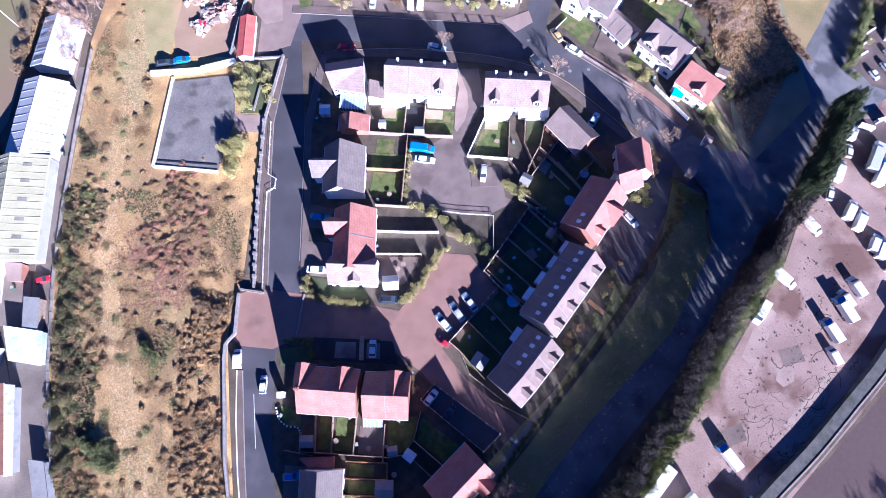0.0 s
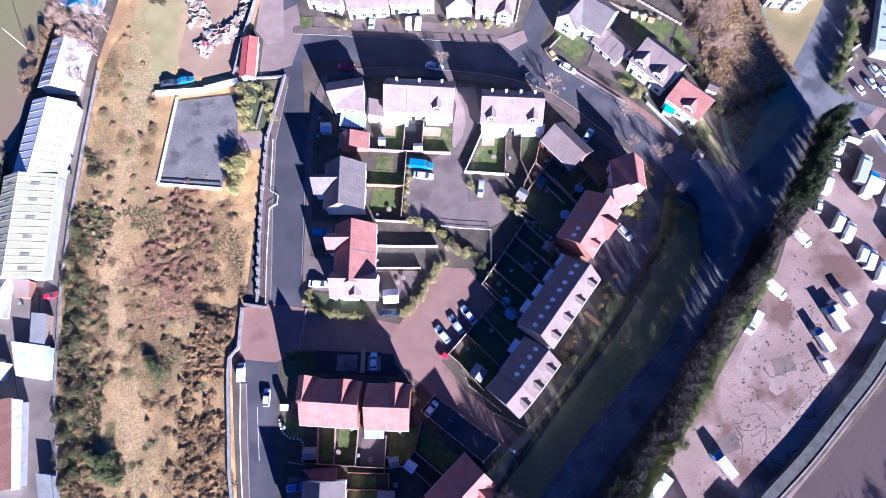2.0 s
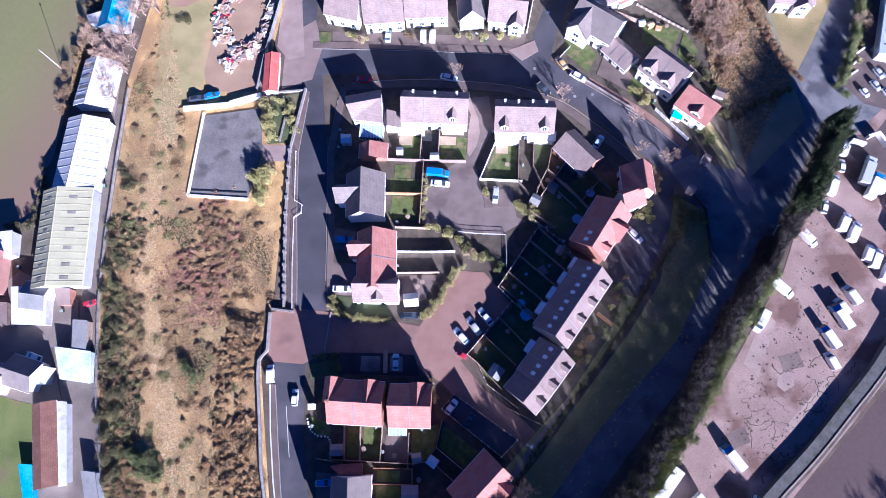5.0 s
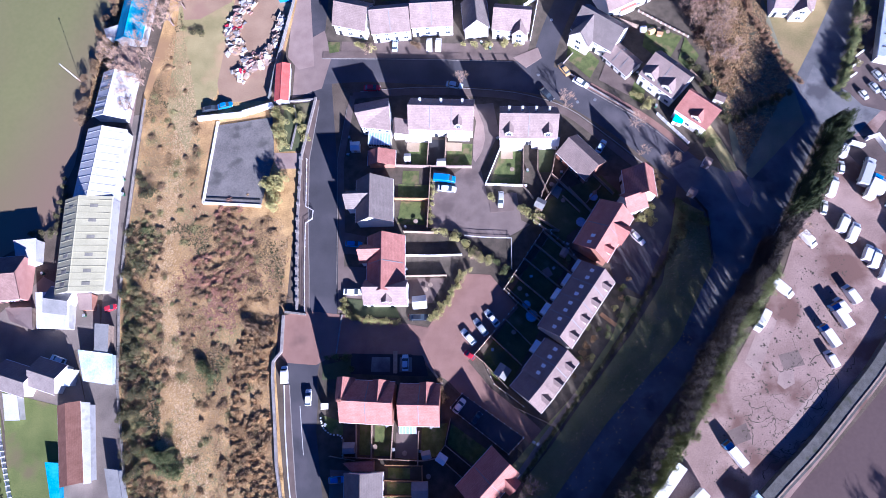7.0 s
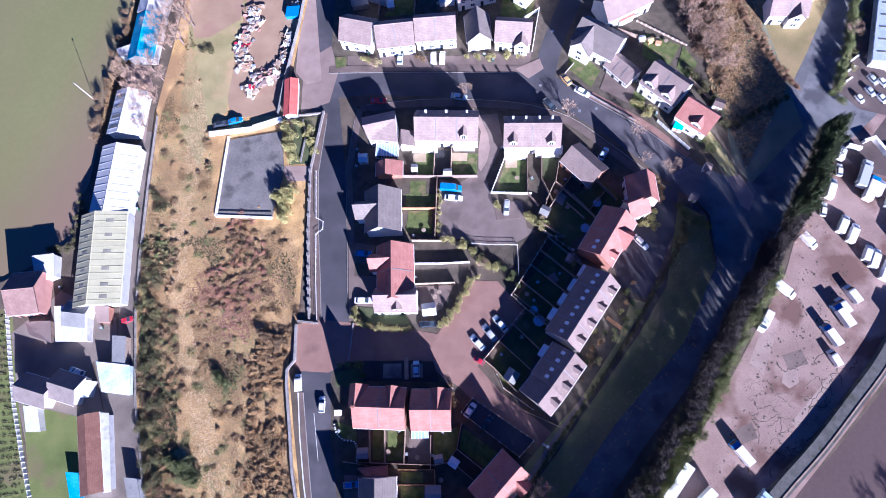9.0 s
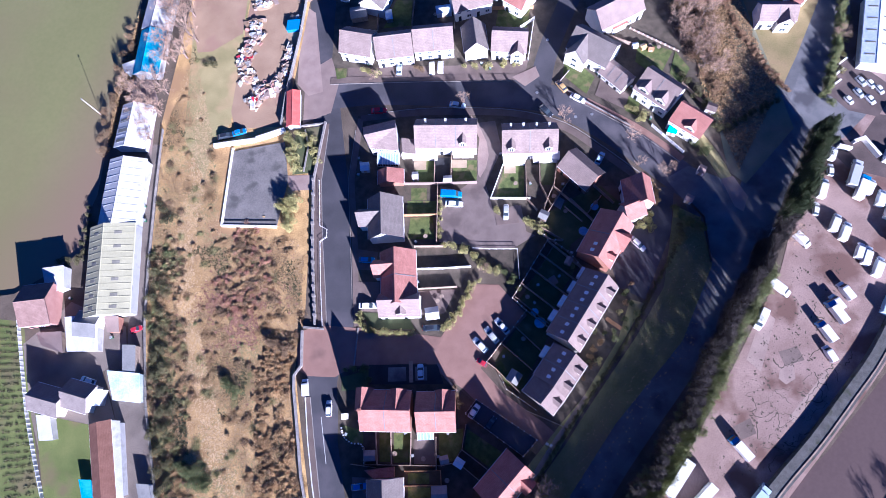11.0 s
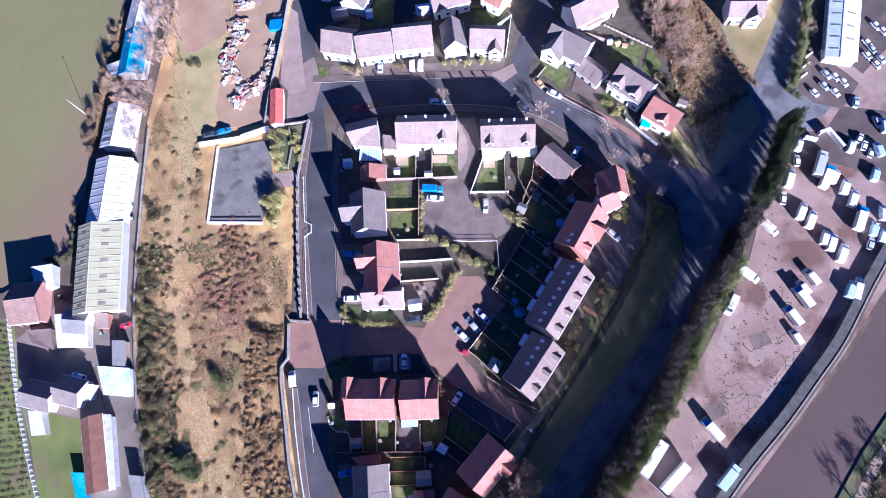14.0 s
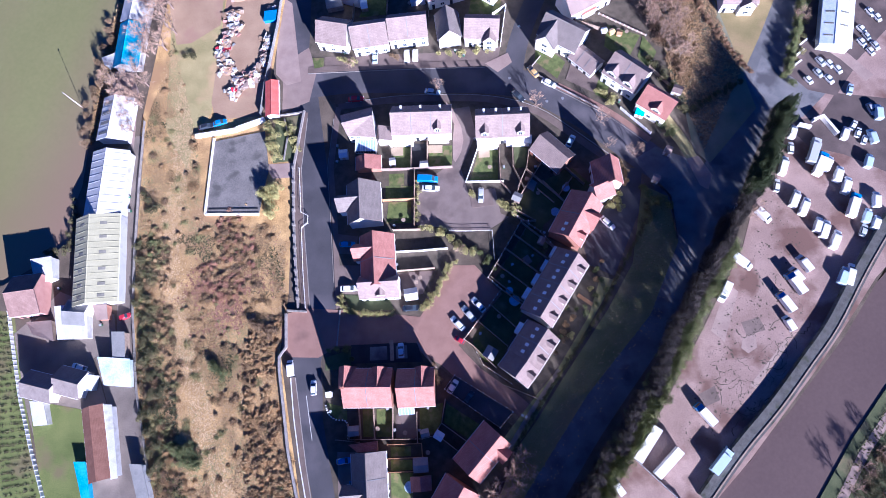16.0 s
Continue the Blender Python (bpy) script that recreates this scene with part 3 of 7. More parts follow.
    for ax in axles:
        for sd in (-1, 1):
            mm = pose(ax, sd * (w - 0.10), wr)
            if first is None:
                first = part("wheel", tyre, RUBBER, ob, m=mm)
                rb = bmesh.new()
                bmesh.ops.create_cone(rb, cap_ends=True, segments=10, radius1=wr * 0.6, radius2=wr * 0.6, depth=0.25, matrix=pose(0, 0, 0, 90, 0, 0))
                rim = part("rim", rb, RIM, first)
            else:
                o = share("wheel", first.data, ob, mm)
                share("rim", rim.data, o, Matrix())
    if kind != "trailer":
        for sd in (-1, 1):
            lb = bmesh.new()
            zz = 0.62 if kind in ("car", "small") else 0.75
            box(lb, h * 0.93, h * 0.985, sd * w * 0.62 - 0.16, sd * w * 0.62 + 0.16, zz - 0.08, zz + 0.07, 0.02)
            part("headlight", lb, LAMPGLASS, ob)
            tb = bmesh.new()
            box(tb, -h - 0.015, -h + 0.06, sd * w * 0.7 - 0.11, sd * w * 0.7 + 0.11, zz + 0.02, zz + 0.2, 0.02)
            part("tail_light", tb, TAIL, ob)
    CAR_CACHE[key] = ob
    return ob


GROUND_UNDER = 0.03


# ---- plants ----
def leaf_cloud(rng, count, shape, size):
    """Small tilted leaf sprays inside a shape given by a function of three random numbers."""
    c = np.array([shape(*rng.random(3)) for _ in range(count)])
    d1 = rng.normal(size=(count, 3))
    d1 /= np.linalg.norm(d1, axis=1)[:, None]
    d2 = np.cross(d1, rng.normal(size=(count, 3)))
    d2 /= np.linalg.norm(d2, axis=1)[:, None]
    s = size * (0.6 + 0.8 * rng.random((count, 1)))
    v = np.stack([c - d1 * s, c + d2 * s * 0.55, c + d1 * s, c - d2 * s * 0.55], 1).reshape(-1, 3)
    f = np.arange(count * 4).reshape(-1, 4)
    return v, f


def cloud_mesh(name, v, f, material):
    me = bpy.data.meshes.new(name)
    me.from_pydata(v.tolist(), [], f.tolist())
    me.materials.append(material)
    return me


def limb(bm, a, b, ra, rb, sides=5):
    a, b = Vector(a), Vector(b)
    q = (b - a).to_track_quat("Z", "Y").to_matrix().to_4x4()
    rings = []
    for p, r in ((a, ra), (b, rb)):
        rings.append([bm.verts.new(p + q @ Vector((r * math.cos(2 * math.pi * i / sides), r * math.sin(2 * math.pi * i / sides), 0))) for i in range(sides)])
    for i in range(sides):
        bm.faces.new((rings[0][i], rings[0][(i + 1) % sides], rings[1][(i + 1) % sides], rings[1][i]))


def branching(bm, twigs, rng, p, d, length, r, depth):
    q = p + d * length
    limb(bm if depth > 1 else twigs, p, q, r, r * 0.62, 5 if depth > 1 else 3)
    if depth == 0:
        return
    for _ in range(3 if depth > 1 else 6):
        nd = (d + Vector(rng.normal(size=3)) * 0.48 + Vector((0, 0, 0.12))).normalized()
        branching(bm, twigs, rng, p + d * length * (0.55 + 0.45 * rng.random()), nd, length * (0.62 + 0.2 * rng.random()), r * 0.55, depth - 1)


TREE_CACHE = {}


def bare_tree(xy, height=7.0, seed=0, label="leafless winter tree with pale grey-brown twigs", z=0.0, dark=False):
    key = (seed % 3, dark)
    m = pose(xy[0], xy[1], z, 0, 0, (seed * 67) % 360)
    if key in TREE_CACHE:
        ob = copy_thing(TREE_CACHE[key], m)
    else:
        rng = np.random.default_rng(40 + key[0] + 10 * dark)
        bm, tw = bmesh.new(), bmesh.new()
        limb(bm, (0, 0, -0.1), (0, 0, 2.4), 0.11 if dark else 0.22, 0.08 if dark else 0.17, 7)
        for i in range(6):
            a = i * 2.4 + rng.random()
            d = Vector((math.cos(a) * 0.6, math.sin(a) * 0.6, 0.8)).normalized()
            branching(bm, tw, rng, Vector((0, 0, 1.4 + 0.2 * i)), d, 2.0, 0.045 if dark else 0.10, 4)
        ob = empty("bare_tree", m, label, "tree", "bare trees")
        part("trunk", bm, DARK_TWIG if dark else BARK, ob)
        part("crown", tw, DARK_TWIG if dark else TWIG, ob, "fine leafless twigs")
        TREE_CACHE[key] = ob
    s = height / 7.0
    ob.scale = (s, s, s)
    return tagged(ob, label)


BUSH_CACHE = {}


def bush(xy, radius=1.2, height=1.6, leaf=None, seed=0, label="", name="bush", z=0.0):
    leaf = leaf or LEAF
    key = (leaf.name, seed % 4)
    m = pose(xy[0], xy[1], z, 0, 0, (seed * 83) % 360)
    if key in BUSH_CACHE:
        ob = copy_thing(BUSH_CACHE[key], m)
        ob.name = name
    else:
        rng = np.random.default_rng(90 + seed % 4)
        lobes = [(rng.normal() * 0.42, rng.normal() * 0.42, 0.45 + 0.3 * rng.random(), 0.38 + 0.25 * rng.random()) for _ in range(7)]

        def shape(a, b, c):
            x, y, z0, r = lobes[int(a * 6.999)]
            u, w = b * 2 * math.pi, 2 * c - 1
            k = r * (0.75 + 0.25 * ((a * 97) % 1))
            q = math.sqrt(max(0, 1 - w * w))
            return (x + k * q * math.cos(u), y + k * q * math.sin(u), max(0.03, z0 + k * w * 0.9))

        v, f = leaf_cloud(rng, 1300, shape, 0.065)
        ob = empty(name, m, label, "bush", "bushes")
        cr = new("foliage", cloud_mesh("foliage", v, f, leaf))
        cr.parent = ob
        bm = bmesh.new()
        for x, y, z0, r in lobes:
            limb(bm, (0, 0, -0.02), (x, y, z0), 0.035, 0.015, 4)
        part("woody_base", bm, BARK, ob)
        BUSH_CACHE[key] = ob
    ob.scale = (radius, radius, height)
    return tagged(ob, wordy(label or "rounded leafy garden bush", "growing from the ground"))


def thicket(name, spots, rng, leaf, label, category="undergrowth", z=0.03):
    """Many tangled clumps as one body of stuff. spots: (x, y, radius, height)."""
    vs = []
    for x, y, r, h in spots:
        q = rng.normal(size=(380, 2)) * (0.5 + 0.3 * rng.random(2))
        c = np.stack([x + r * q[:, 0], y + r * q[:, 1], z + 0.03 + h * rng.random(380) * np.exp(-(q * q).sum(1))], 1)
        d = rng.normal(size=(380, 3))
        d /= np.linalg.norm(d, axis=1)[:, None]
        e = np.cross(d, rng.normal(size=(380, 3)))
        e /= np.linalg.norm(e, axis=1)[:, None]
        s = 0.13 * (0.5 + rng.random((380, 1)))
        vs.append(np.stack([c - d * s, c + e * s * 0.5, c + d * s, c - e * s * 0.5], 1).reshape(-1, 3))
    v = np.concatenate(vs)
    return tagged(new(name, cloud_mesh(name, v, np.arange(len(v)).reshape(-1, 4), leaf)), label, category, kind="stuff")


POPLAR_CACHE = {}


def poplar(xy, height=13.0, seed=0, label="tall slender leafless tree in a row by the hedge"):
    """A tall bare tree: a clean stem below, dense fine upright twigs above."""
    key = seed % 3
    m = pose(xy[0], xy[1], 0, 0, 0, seed * 53 % 360)
    if key in POPLAR_CACHE:
        ob = copy_thing(POPLAR_CACHE[key], m)
    else:
        rng = np.random.default_rng(300 + key)
        bm = bmesh.new()
        limb(bm, (0, 0, -0.05), (0.1, 0, 6.0), 0.24, 0.17, 6)
        limb(bm, (0.1, 0, 5.98), (0.15, 0.05, 12.5), 0.17, 0.04, 5)
        n = 700
        z = 4.9 + 8.5 * rng.random(n) ** 1.5
        r = 1.9 * np.sqrt(rng.random(n)) * np.clip(1.2 - (z - 4.9) / 11.0, 0.3, 1)
        a = rng.random(n) * 2 * np.pi
        c = np.stack([r * np.cos(a), r * np.sin(a), z], 1)
        d = np.stack([np.cos(a) * 0.5, np.sin(a) * 0.5, np.ones(n)], 1) + rng.normal(size=(n, 3)) * 0.35
        d /= np.linalg.norm(d, axis=1)[:, None]
        w = np.cross(d, rng.normal(size=(n, 3)))
        w = w / np.linalg.norm(w, axis=1)[:, None] * 0.06
        ln = (0.5 + 0.6 * rng.random((n, 1)))
        v = np.stack([c - d * ln - w, c - d * ln + w, c + d * ln], 1).reshape(-1, 3)
        low = 110
        a = rng.random(low) * 2 * np.pi
        r = 1.5 * np.sqrt(rng.random(low))
        foot = np.stack([r * np.cos(a), r * np.sin(a), 1.6 + 1.6 * rng.random(low)], 1)
        tip = foot + np.stack([0.3 * np.cos(a), 0.3 * np.sin(a), 2.4 + 1.2 * rng.random(low)], 1)
        side = np.stack([-np.sin(a), np.cos(a), np.zeros(low)], 1) * 0.055
        v = np.concatenate([v, np.stack([foot - side, foot + side, tip], 1).reshape(-1, 3)])
        n += low
        ob = empty("poplar", m, label, "tree", "poplars")
        part("trunk", bm, DARK_TWIG, ob)
        for i in range(8):
            bb = bmesh.new()
            a, z0 = i * 2.4, 6.0 + i * 0.7
            limb(bb, (0.1, 0, z0), (0.1 + math.cos(a) * 1.3, math.sin(a) * 1.3, z0 + 2.2), 0.035, 0.012, 4)
            part("branch", bb, DARK_TWIG, ob)
        cr = new("crown", cloud_mesh("crown", v, np.arange(3 * n).reshape(-1, 3), DARK_TWIG))
        cr.parent = ob
        POPLAR_CACHE[key] = ob
    s = height / 13.0
    ob.scale = (s, s, s)
    return tagged(ob, label)


EVER_CACHE = {}


def evergreen(xy, radius=2.0, height=5.5, seed=0, label="dense dark evergreen tree in a hedge line", leaf=None):
    leaf = leaf or HEDGE_LEAF
    key = (seed % 4, leaf.name)
    m = pose(xy[0], xy[1], 0, 0, 0, (seed * 71) % 360)
    if key in EVER_CACHE:
        ob = copy_thing(EVER_CACHE[key], m)
    else:
        rng = np.random.default_rng(7 + seed % 4)
        lobes = [(rng.normal() * 0.5, rng.normal() * 0.5, 0.2 + 0.66 * rng.random(), 0.20 + 0.24 * rng.random()) for _ in range(34)]

        def shape(a, b, c):
            x, y, z0, r = lobes[int(a * 33.999)]
            u, w = b * 2 * math.pi, 2 * c - 1
            k = r * (0.25 + 1.25 * ((a * 131) % 1))
            q = math.sqrt(max(0, 1 - w * w))
            return (x + k * q * math.cos(u), y + k * q * math.sin(u), max(0.04, z0 + k * w * 0.45))

        v, f = leaf_cloud(rng, 2600, shape, 0.05)
        ob = empty("evergreen_tree", m, label, "tree", "hedge trees")
        cr = new("crown", cloud_mesh("crown", v, f, leaf))
        cr.parent = ob
        bm = bmesh.new()
        limb(bm, (0, 0, -0.02), (0, 0, 0.55), 0.09, 0.05, 6)
        for x, y, z0, r in lobes:
            limb(bm, (0, 0, 0.2), (x, y, z0), 0.035, 0.012, 4)
        part("trunk", bm, BARK, ob)
        EVER_CACHE[key] = ob
    ob.scale = (radius, radius, height)
    return tagged(ob, label)


# ---- fences and walls ----
FENCE_CACHE = {}


def fence(name, line, height=1.7, material=None, post=None, step=1.8, label="", thick=0.11):
    """Posts and panels along a plan line; a thing of its own."""
    material, post = material or TIMBER, post or TIMBER
    key = (material.name, post.name)
    if key not in FENCE_CACHE:
        a = obj("panel", box(bmesh.new(), 0, 1, -0.5, 0.5, 0.02, 1, 0.004), material)
        b = obj("post", box(bmesh.new(), -0.11, 0.11, -0.11, 0.11, 0, 1.06, 0.02), post)
        FENCE_CACHE[key] = (a.data, b.data)
        bpy.data.objects.remove(a)
        bpy.data.objects.remove(b)
    panel, pst = FENCE_CACHE[key]
    x0, y0 = line[0]
    ob = empty(name, pose(x0, y0, 0), label or "weathered timber garden fence with posts", "fence", "garden fences")
    for i, (p, q) in enumerate(zip(line, line[1:])):
        mid, turn, length = along(p, q)
        n = max(1, round(length / step))
        d = (Vector(q) - Vector(p)) / n
        for k in range(n + (i == len(line) - 2)):
            a = Vector(p) + d * k
            share("post", pst, ob, pose(a.x - x0, a.y - y0, 0) @ Matrix.Diagonal((1, 1, height, 1)))
            if k < n:
                share("panel", panel, ob, pose(a.x - x0, a.y - y0, 0, 0, 0, turn) @ Matrix.Diagonal((d.length, thick, height * 0.97, 1)))
    return ob


def wall_run(name, line, height, width, material, label="", coping=None):
    """A masonry wall with a coping."""
    ob = empty(name, pose(line[0][0], line[0][1], 0), label, "wall")
    rel = [(x - line[0][0], y - line[0][1]) for x, y in line]
    part("wall", prism(bmesh.new(), strip(rel, width), -0.1, height), material, ob)
    part("coping", prism(bmesh.new(), strip(rel, width + 0.12), height + 0.003, height + 0.1), coping or material, ob)
    return ob

# ---- the ground ----
far = obj("ground", prism(bmesh.new(), [(-2500, -2500), (2500, -2500), (2500, 2500), (-2500, 2500)], -3.0, -0.9), FAR)
tagged(far, "flat winter farmland reaching to the horizon", "ground", kind="structure")
LAND = [(-70.0, 188.8), (-102.4, 141.7), (-102.2, 123.8), (-105.8, 110.0), (-106.6, 96.5), (-107.9, 84.9), (-108.7, 72.6), (-111.2, 64.8), (-111.6, 55.1), (-119.7, 49.5), (-129.7, 44.0), (-190, 40), (-190, -90), (60, -90), (55.9, -28.3), (81.1, -7.7), (100.2, 11.0), (118.2, 31.8), (159.5, 69.5), (190, 190), (-60, 190)]
slab("land", LAND, -0.02, BANK, "bare brown earth under the estate and yards", "ground", -2.2)
slab("river_west", [(-700, -300), (-95, -300), (-95, 300), (-700, 300)], -0.8, WATER, "wide silty green-brown river", "water", -1.4)
slab("river_east", [(47.2, -36.4), (70.3, -17.7), (86.3, -1.6), (105.5, 18.8), (125.9, 35.9), (150.0, 12.0), (112.0, -14.0), (90.0, -36.0), (84, -60)], -0.3, WATER_B, "brown tidal channel between banks", "water", -1.4)
slab("far_bank", [(83.5, -28.5), (95.6, -14.2), (106.6, -3.0), (126, 12), (190, 30), (190, -90), (80, -90)], -0.03, GRASS, "grassy far bank of the channel", "ground", -2.2)
slab("scrubland", [(-91.5, 92.2), (-83.8, 147.4), (-44.9, 140.4), (-52.5, 91.1), (-50.9, 83.5), (-44.2, 71.8), (-45.5, 34.2), (-47.9, 18.7), (-46.0, 3.7), (-41.8, -26.2), (-80.6, -22.6), (-87.6, 10.6), (-89.9, 32.0), (-90.9, 58.6)], 0.02, DRY, "dry winter scrubland of straw-coloured grass and brambles", "ground")
slab("rough_grass", [(-83.7, 88.6), (-83.8, 140.3), (-65.7, 137.4), (-68.2, 108.0), (-69.5, 92.8), (-74.1, 85.8), (-76.5, 75.0)], 0.035, ROUGH_GRASS, "thin yellow-green grass beside the yard", "grass")
slab("sandy_ground", [(-81.6, 161.8), (-64.9, 156.9), (-67.5, 124.2), (-76.9, 118.6), (-81.7, 118.6), (-84.8, 133.0)], 0.042, YARD, "bare sandy ground beside the yard", "ground")
slab("scrap_yard_ground", [(-64.6, 143.5), (-46.7, 140.7), (-50.9, 104.2), (-52.9, 90.2), (-68.1, 90.4), (-69.6, 96.6)], 0.05, YARD, "pinkish gritty ground of the scrap yard", "ground")
slab("boat_yard_apron", [(-103.7, 110.2), (-96.6, 112.6), (-93.2, 103.2), (-93.4, 83.6), (-102.3, 101.8), (-104.8, 101.3)], 0.06, PINK_PATH, "pinkish concrete apron between the boat sheds", "pavement")
slab("lane", [(-92.9, 87.6), (-90.2, 87.3), (-90.4, 58.5), (-89.9, 32.0), (-87.3, 10.6), (-79.8, -22.7), (-88.8, -21.9), (-93.7, 2.7), (-100.0, 20.7), (-94.4, 27.8), (-97.0, 59.2), (-95.2, 84.1)], 0.03, LANE, "grey gravel lane beside the boat sheds", "road")
slab("boatyard_ground", [(-124.6, 29.5), (-118.0, 34.9), (-112.2, 40.6), (-95.6, 32.6), (-94.0, 23.1), (-100.7, 20.8), (-93.7, 2.7), (-88.8, -21.9), (-106.6, -21.1), (-118.8, 9.4)], 0.01, LANE, "grey gravel boatyard", "ground")
slab("paddock", [(-118.0, 10.8), (-102.4, 7.1), (-97.0, -21.3), (-109.7, -21.1)], 0.045, PADDOCK, "rough green paddock behind the cottages", "grass")
slab("marsh_bank", [(-141.9, 38.4), (-125.4, 35.8), (-120.1, 14.0), (-109.7, -21.1), (-134.9, -21.7)], -0.01, PADDOCK, "striped reedy river bank", "grass")

# roads and courts
WEST_ROAD = curve_line([(-41.2, 139.9), (-41.7, 116.6), (-40.2, 93.6), (-38.1, 71.2), (-37.1, 50.1), (-36.4, 30.2), (-40.9, 15.0), (-39.4, 0.3), (-35.8, -16.4), (-33.5, -29.3)], 4)
slab("road_west", strip(WEST_ROAD, 8.4), 0.0, ASPHALT, "grey asphalt estate road", "road")
slab("road_north", strip(curve_line([(-41.0, 99.3), (-26.0, 99.6), (-12.1, 98.1), (5.2, 96.2), (18.7, 94.1), (28.6, 90.8), (39.4, 83.2), (49.6, 73.9), (59.2, 64.0), (68.4, 55.3)], 4), 9.4), 0.006, ASPHALT, "grey asphalt crescent between the house rows", "road")
slab("road_branch", strip(curve_line([(22.8, 92.4), (25.2, 103.3), (29.5, 114.1), (35.7, 126.7)], 4), 6.0), 0.011, ASPHALT, "side road between gardens", "road")
slab("junction", [(54.6, 64.5), (61.3, 67.8), (72.5, 61.7), (74.4, 53.8), (78.6, 54.2), (68.7, 40.4), (60.1, 25.4), (61.2, 47.6), (58.3, 58.1)], 0.016, OLD_ASPHALT, "wide dark junction", "road")
slab("road_east", strip(curve_line([(115.7, 123.2), (100.6, 98.9), (91.3, 80.3), (79.5, 59.2), (66.7, 37.4), (48.0, 14.3), (30.3, -5.8), (13.9, -27.1)], 4), 11.5), 0.021, OLD_ASPHALT, "broad old road along the hedge", "road")
slab("road_spur", [(91.2, 83.8), (96.6, 93.6), (100.7, 87.8), (113.1, 81.1), (108.2, 70.2), (102.1, 72.6), (99.1, 75.3), (93.1, 76.5)], 0.026, OLD_ASPHALT, "road spur towards the vehicle yard", "road")
slab("court_south", [(-47.9, 28.0), (-41.5, 29.8), (-32.0, 28.5), (-14.6, 25.7), (-9.2, 24.6), (0.6, 38.2), (6.9, 37.7), (13.6, 29.1), (0.6, 16.2), (5.8, 9.8), (15.4, 1.9), (18.6, -1.3), (15.6, -4.2), (13.1, -1.8), (-1.4, 8.3), (-4.0, 11.1), (-7.9, 13.8), (-13.5, 18.2), (-32.2, 18.5), (-37.3, 15.9), (-44.8, 16.6), (-47.1, 18.6)], 0.031, BLOCK_PAVING, "reddish block-paved parking court", "road")
slab("court_north", [(-2.3, 65.5), (3.0, 68.9), (5.7, 77.7), (4.4, 86.1), (9.5, 86.4), (10.7, 77.1), (5.4, 66.9), (7.1, 57.9), (14.6, 59.8), (15.5, 52.0), (23.1, 47.9), (16.5, 38.5), (5.6, 41.1), (-0.2, 49.2), (-8.6, 50.8), (-7.5, 67.3)], 0.035, COURT, "grey paved rear court with parking bays", "road")
# tan paving on the lane's sunny part, with the sunlight put into its colour
slab("lane_north", [(2.6, 88.8), (4.5, 86.0), (6.6, 79.8), (6.9, 75.6), (5.9, 71.9), (4.0, 68.9), (3.4, 70.0), (3.7, 75.7), (4.6, 81.0), (3.0, 86.0)], 0.055, PINK_PATH, "tan lane strip painted paler for sunlight beside the white terrace", "pavement")
slab("path_west", strip([(-40.5, 89.9), (-42.8, 71.7), (-42.3, 54.0), (-41.4, 40.4), (-40.6, 29.3)], 2.4), 0.11, PAVING, "asphalt footway with kerb", "pavement")
slab("path_south", strip([(-44.5, 11.2), (-43.3, 0.6), (-42.0, -10.6), (-39.9, -26.4)], 1.6), 0.11, PAVING, "asphalt footway with kerb", "pavement")
slab("path_north", strip(curve_line([(-39.1, 104.4), (-22.3, 103.4), (-1.4, 101.8), (15.9, 100.3), (20.0, 98.7)], 4), 2.0), 0.11, PAVING, "footway before the northern houses", "pavement")
slab("path_east", strip([(-29.9, 90.6), (-32.7, 70.7), (-31.9, 53.0), (-31.6, 36.2), (-31.3, 28.9)], 1.6), 0.105, PAVING, "footway before the western houses", "pavement")
slab("path_crescent", strip(curve_line([(-29.9, 90.6), (-12.5, 91.0), (4.7, 89.7), (18.1, 87.4), (29.4, 82.4), (38.3, 74.2), (47.6, 65.2)], 4), 2.0), 0.11, PAVING, "footway along the crescent", "pavement")
slab("path_red", strip(curve_line([(36.1, 90.5), (44.5, 84.4), (51.8, 78.5), (60.1, 70.0)], 4), 1.8), 0.12, BLOCK_PAVING, "red footway by the crescent", "pavement")
slab("corner_apron", [(15.5, 100.3), (22.7, 103.2), (23.6, 99.8), (19.0, 96.9)], 0.125, PINK_PATH, "pinkish paved corner", "pavement")
slab("yard_footway", [(-48.1, 133.2), (-44.0, 129.4), (-41.4, 100.7), (-45.9, 99.8), (-49.4, 104.2)], 0.013, PINK_PATH, "wide pale pinkish footway beside the scrap yard", "pavement")
slab("west_apron", [(-46.9, 107.6), (-38.8, 112.4), (-36.4, 103.6), (-38.9, 93.4), (-47.3, 90.6)], 0.012, PINK_PATH, "pale worn apron at the road head", "pavement")
slab("verge", [(55.7, 56.6), (62.0, 52.6), (62.7, 39.3), (51.9, 20.0), (32.8, 0.9), (14.2, -22.1), (9.6, -31.8), (2.7, -31.5), (13.9, -10.4), (19.6, -4.0), (26.7, 5.0), (41.0, 22.2), (49.6, 34.4)], 0.05, VERGE, "long green verge between houses and road", "grass")
slab("side_road", [(51.1, 62.3), (56.5, 61.7), (53.4, 48.4), (44.2, 31.3), (37.9, 35.0), (37.1, 40.0), (42.2, 48.6), (49.1, 53.9)], 0.041, ASPHALT, "shaded access road in front of the terrace", "road")
slab("compound", [(95.5, 71.8), (103.6, 72.5), (133.9, 98.3), (150, 110), (154.7, 60.2), (111.5, 25.1), (100.2, 12.7), (91.2, 3.2), (70.6, -17.1), (56.4, -29.5), (33.8, -25.3), (46.2, -10.5), (63.4, 13.3), (79.3, 36.3)], 0.04, CONCRETE, "cracked pinkish concrete vehicle yard", "ground")
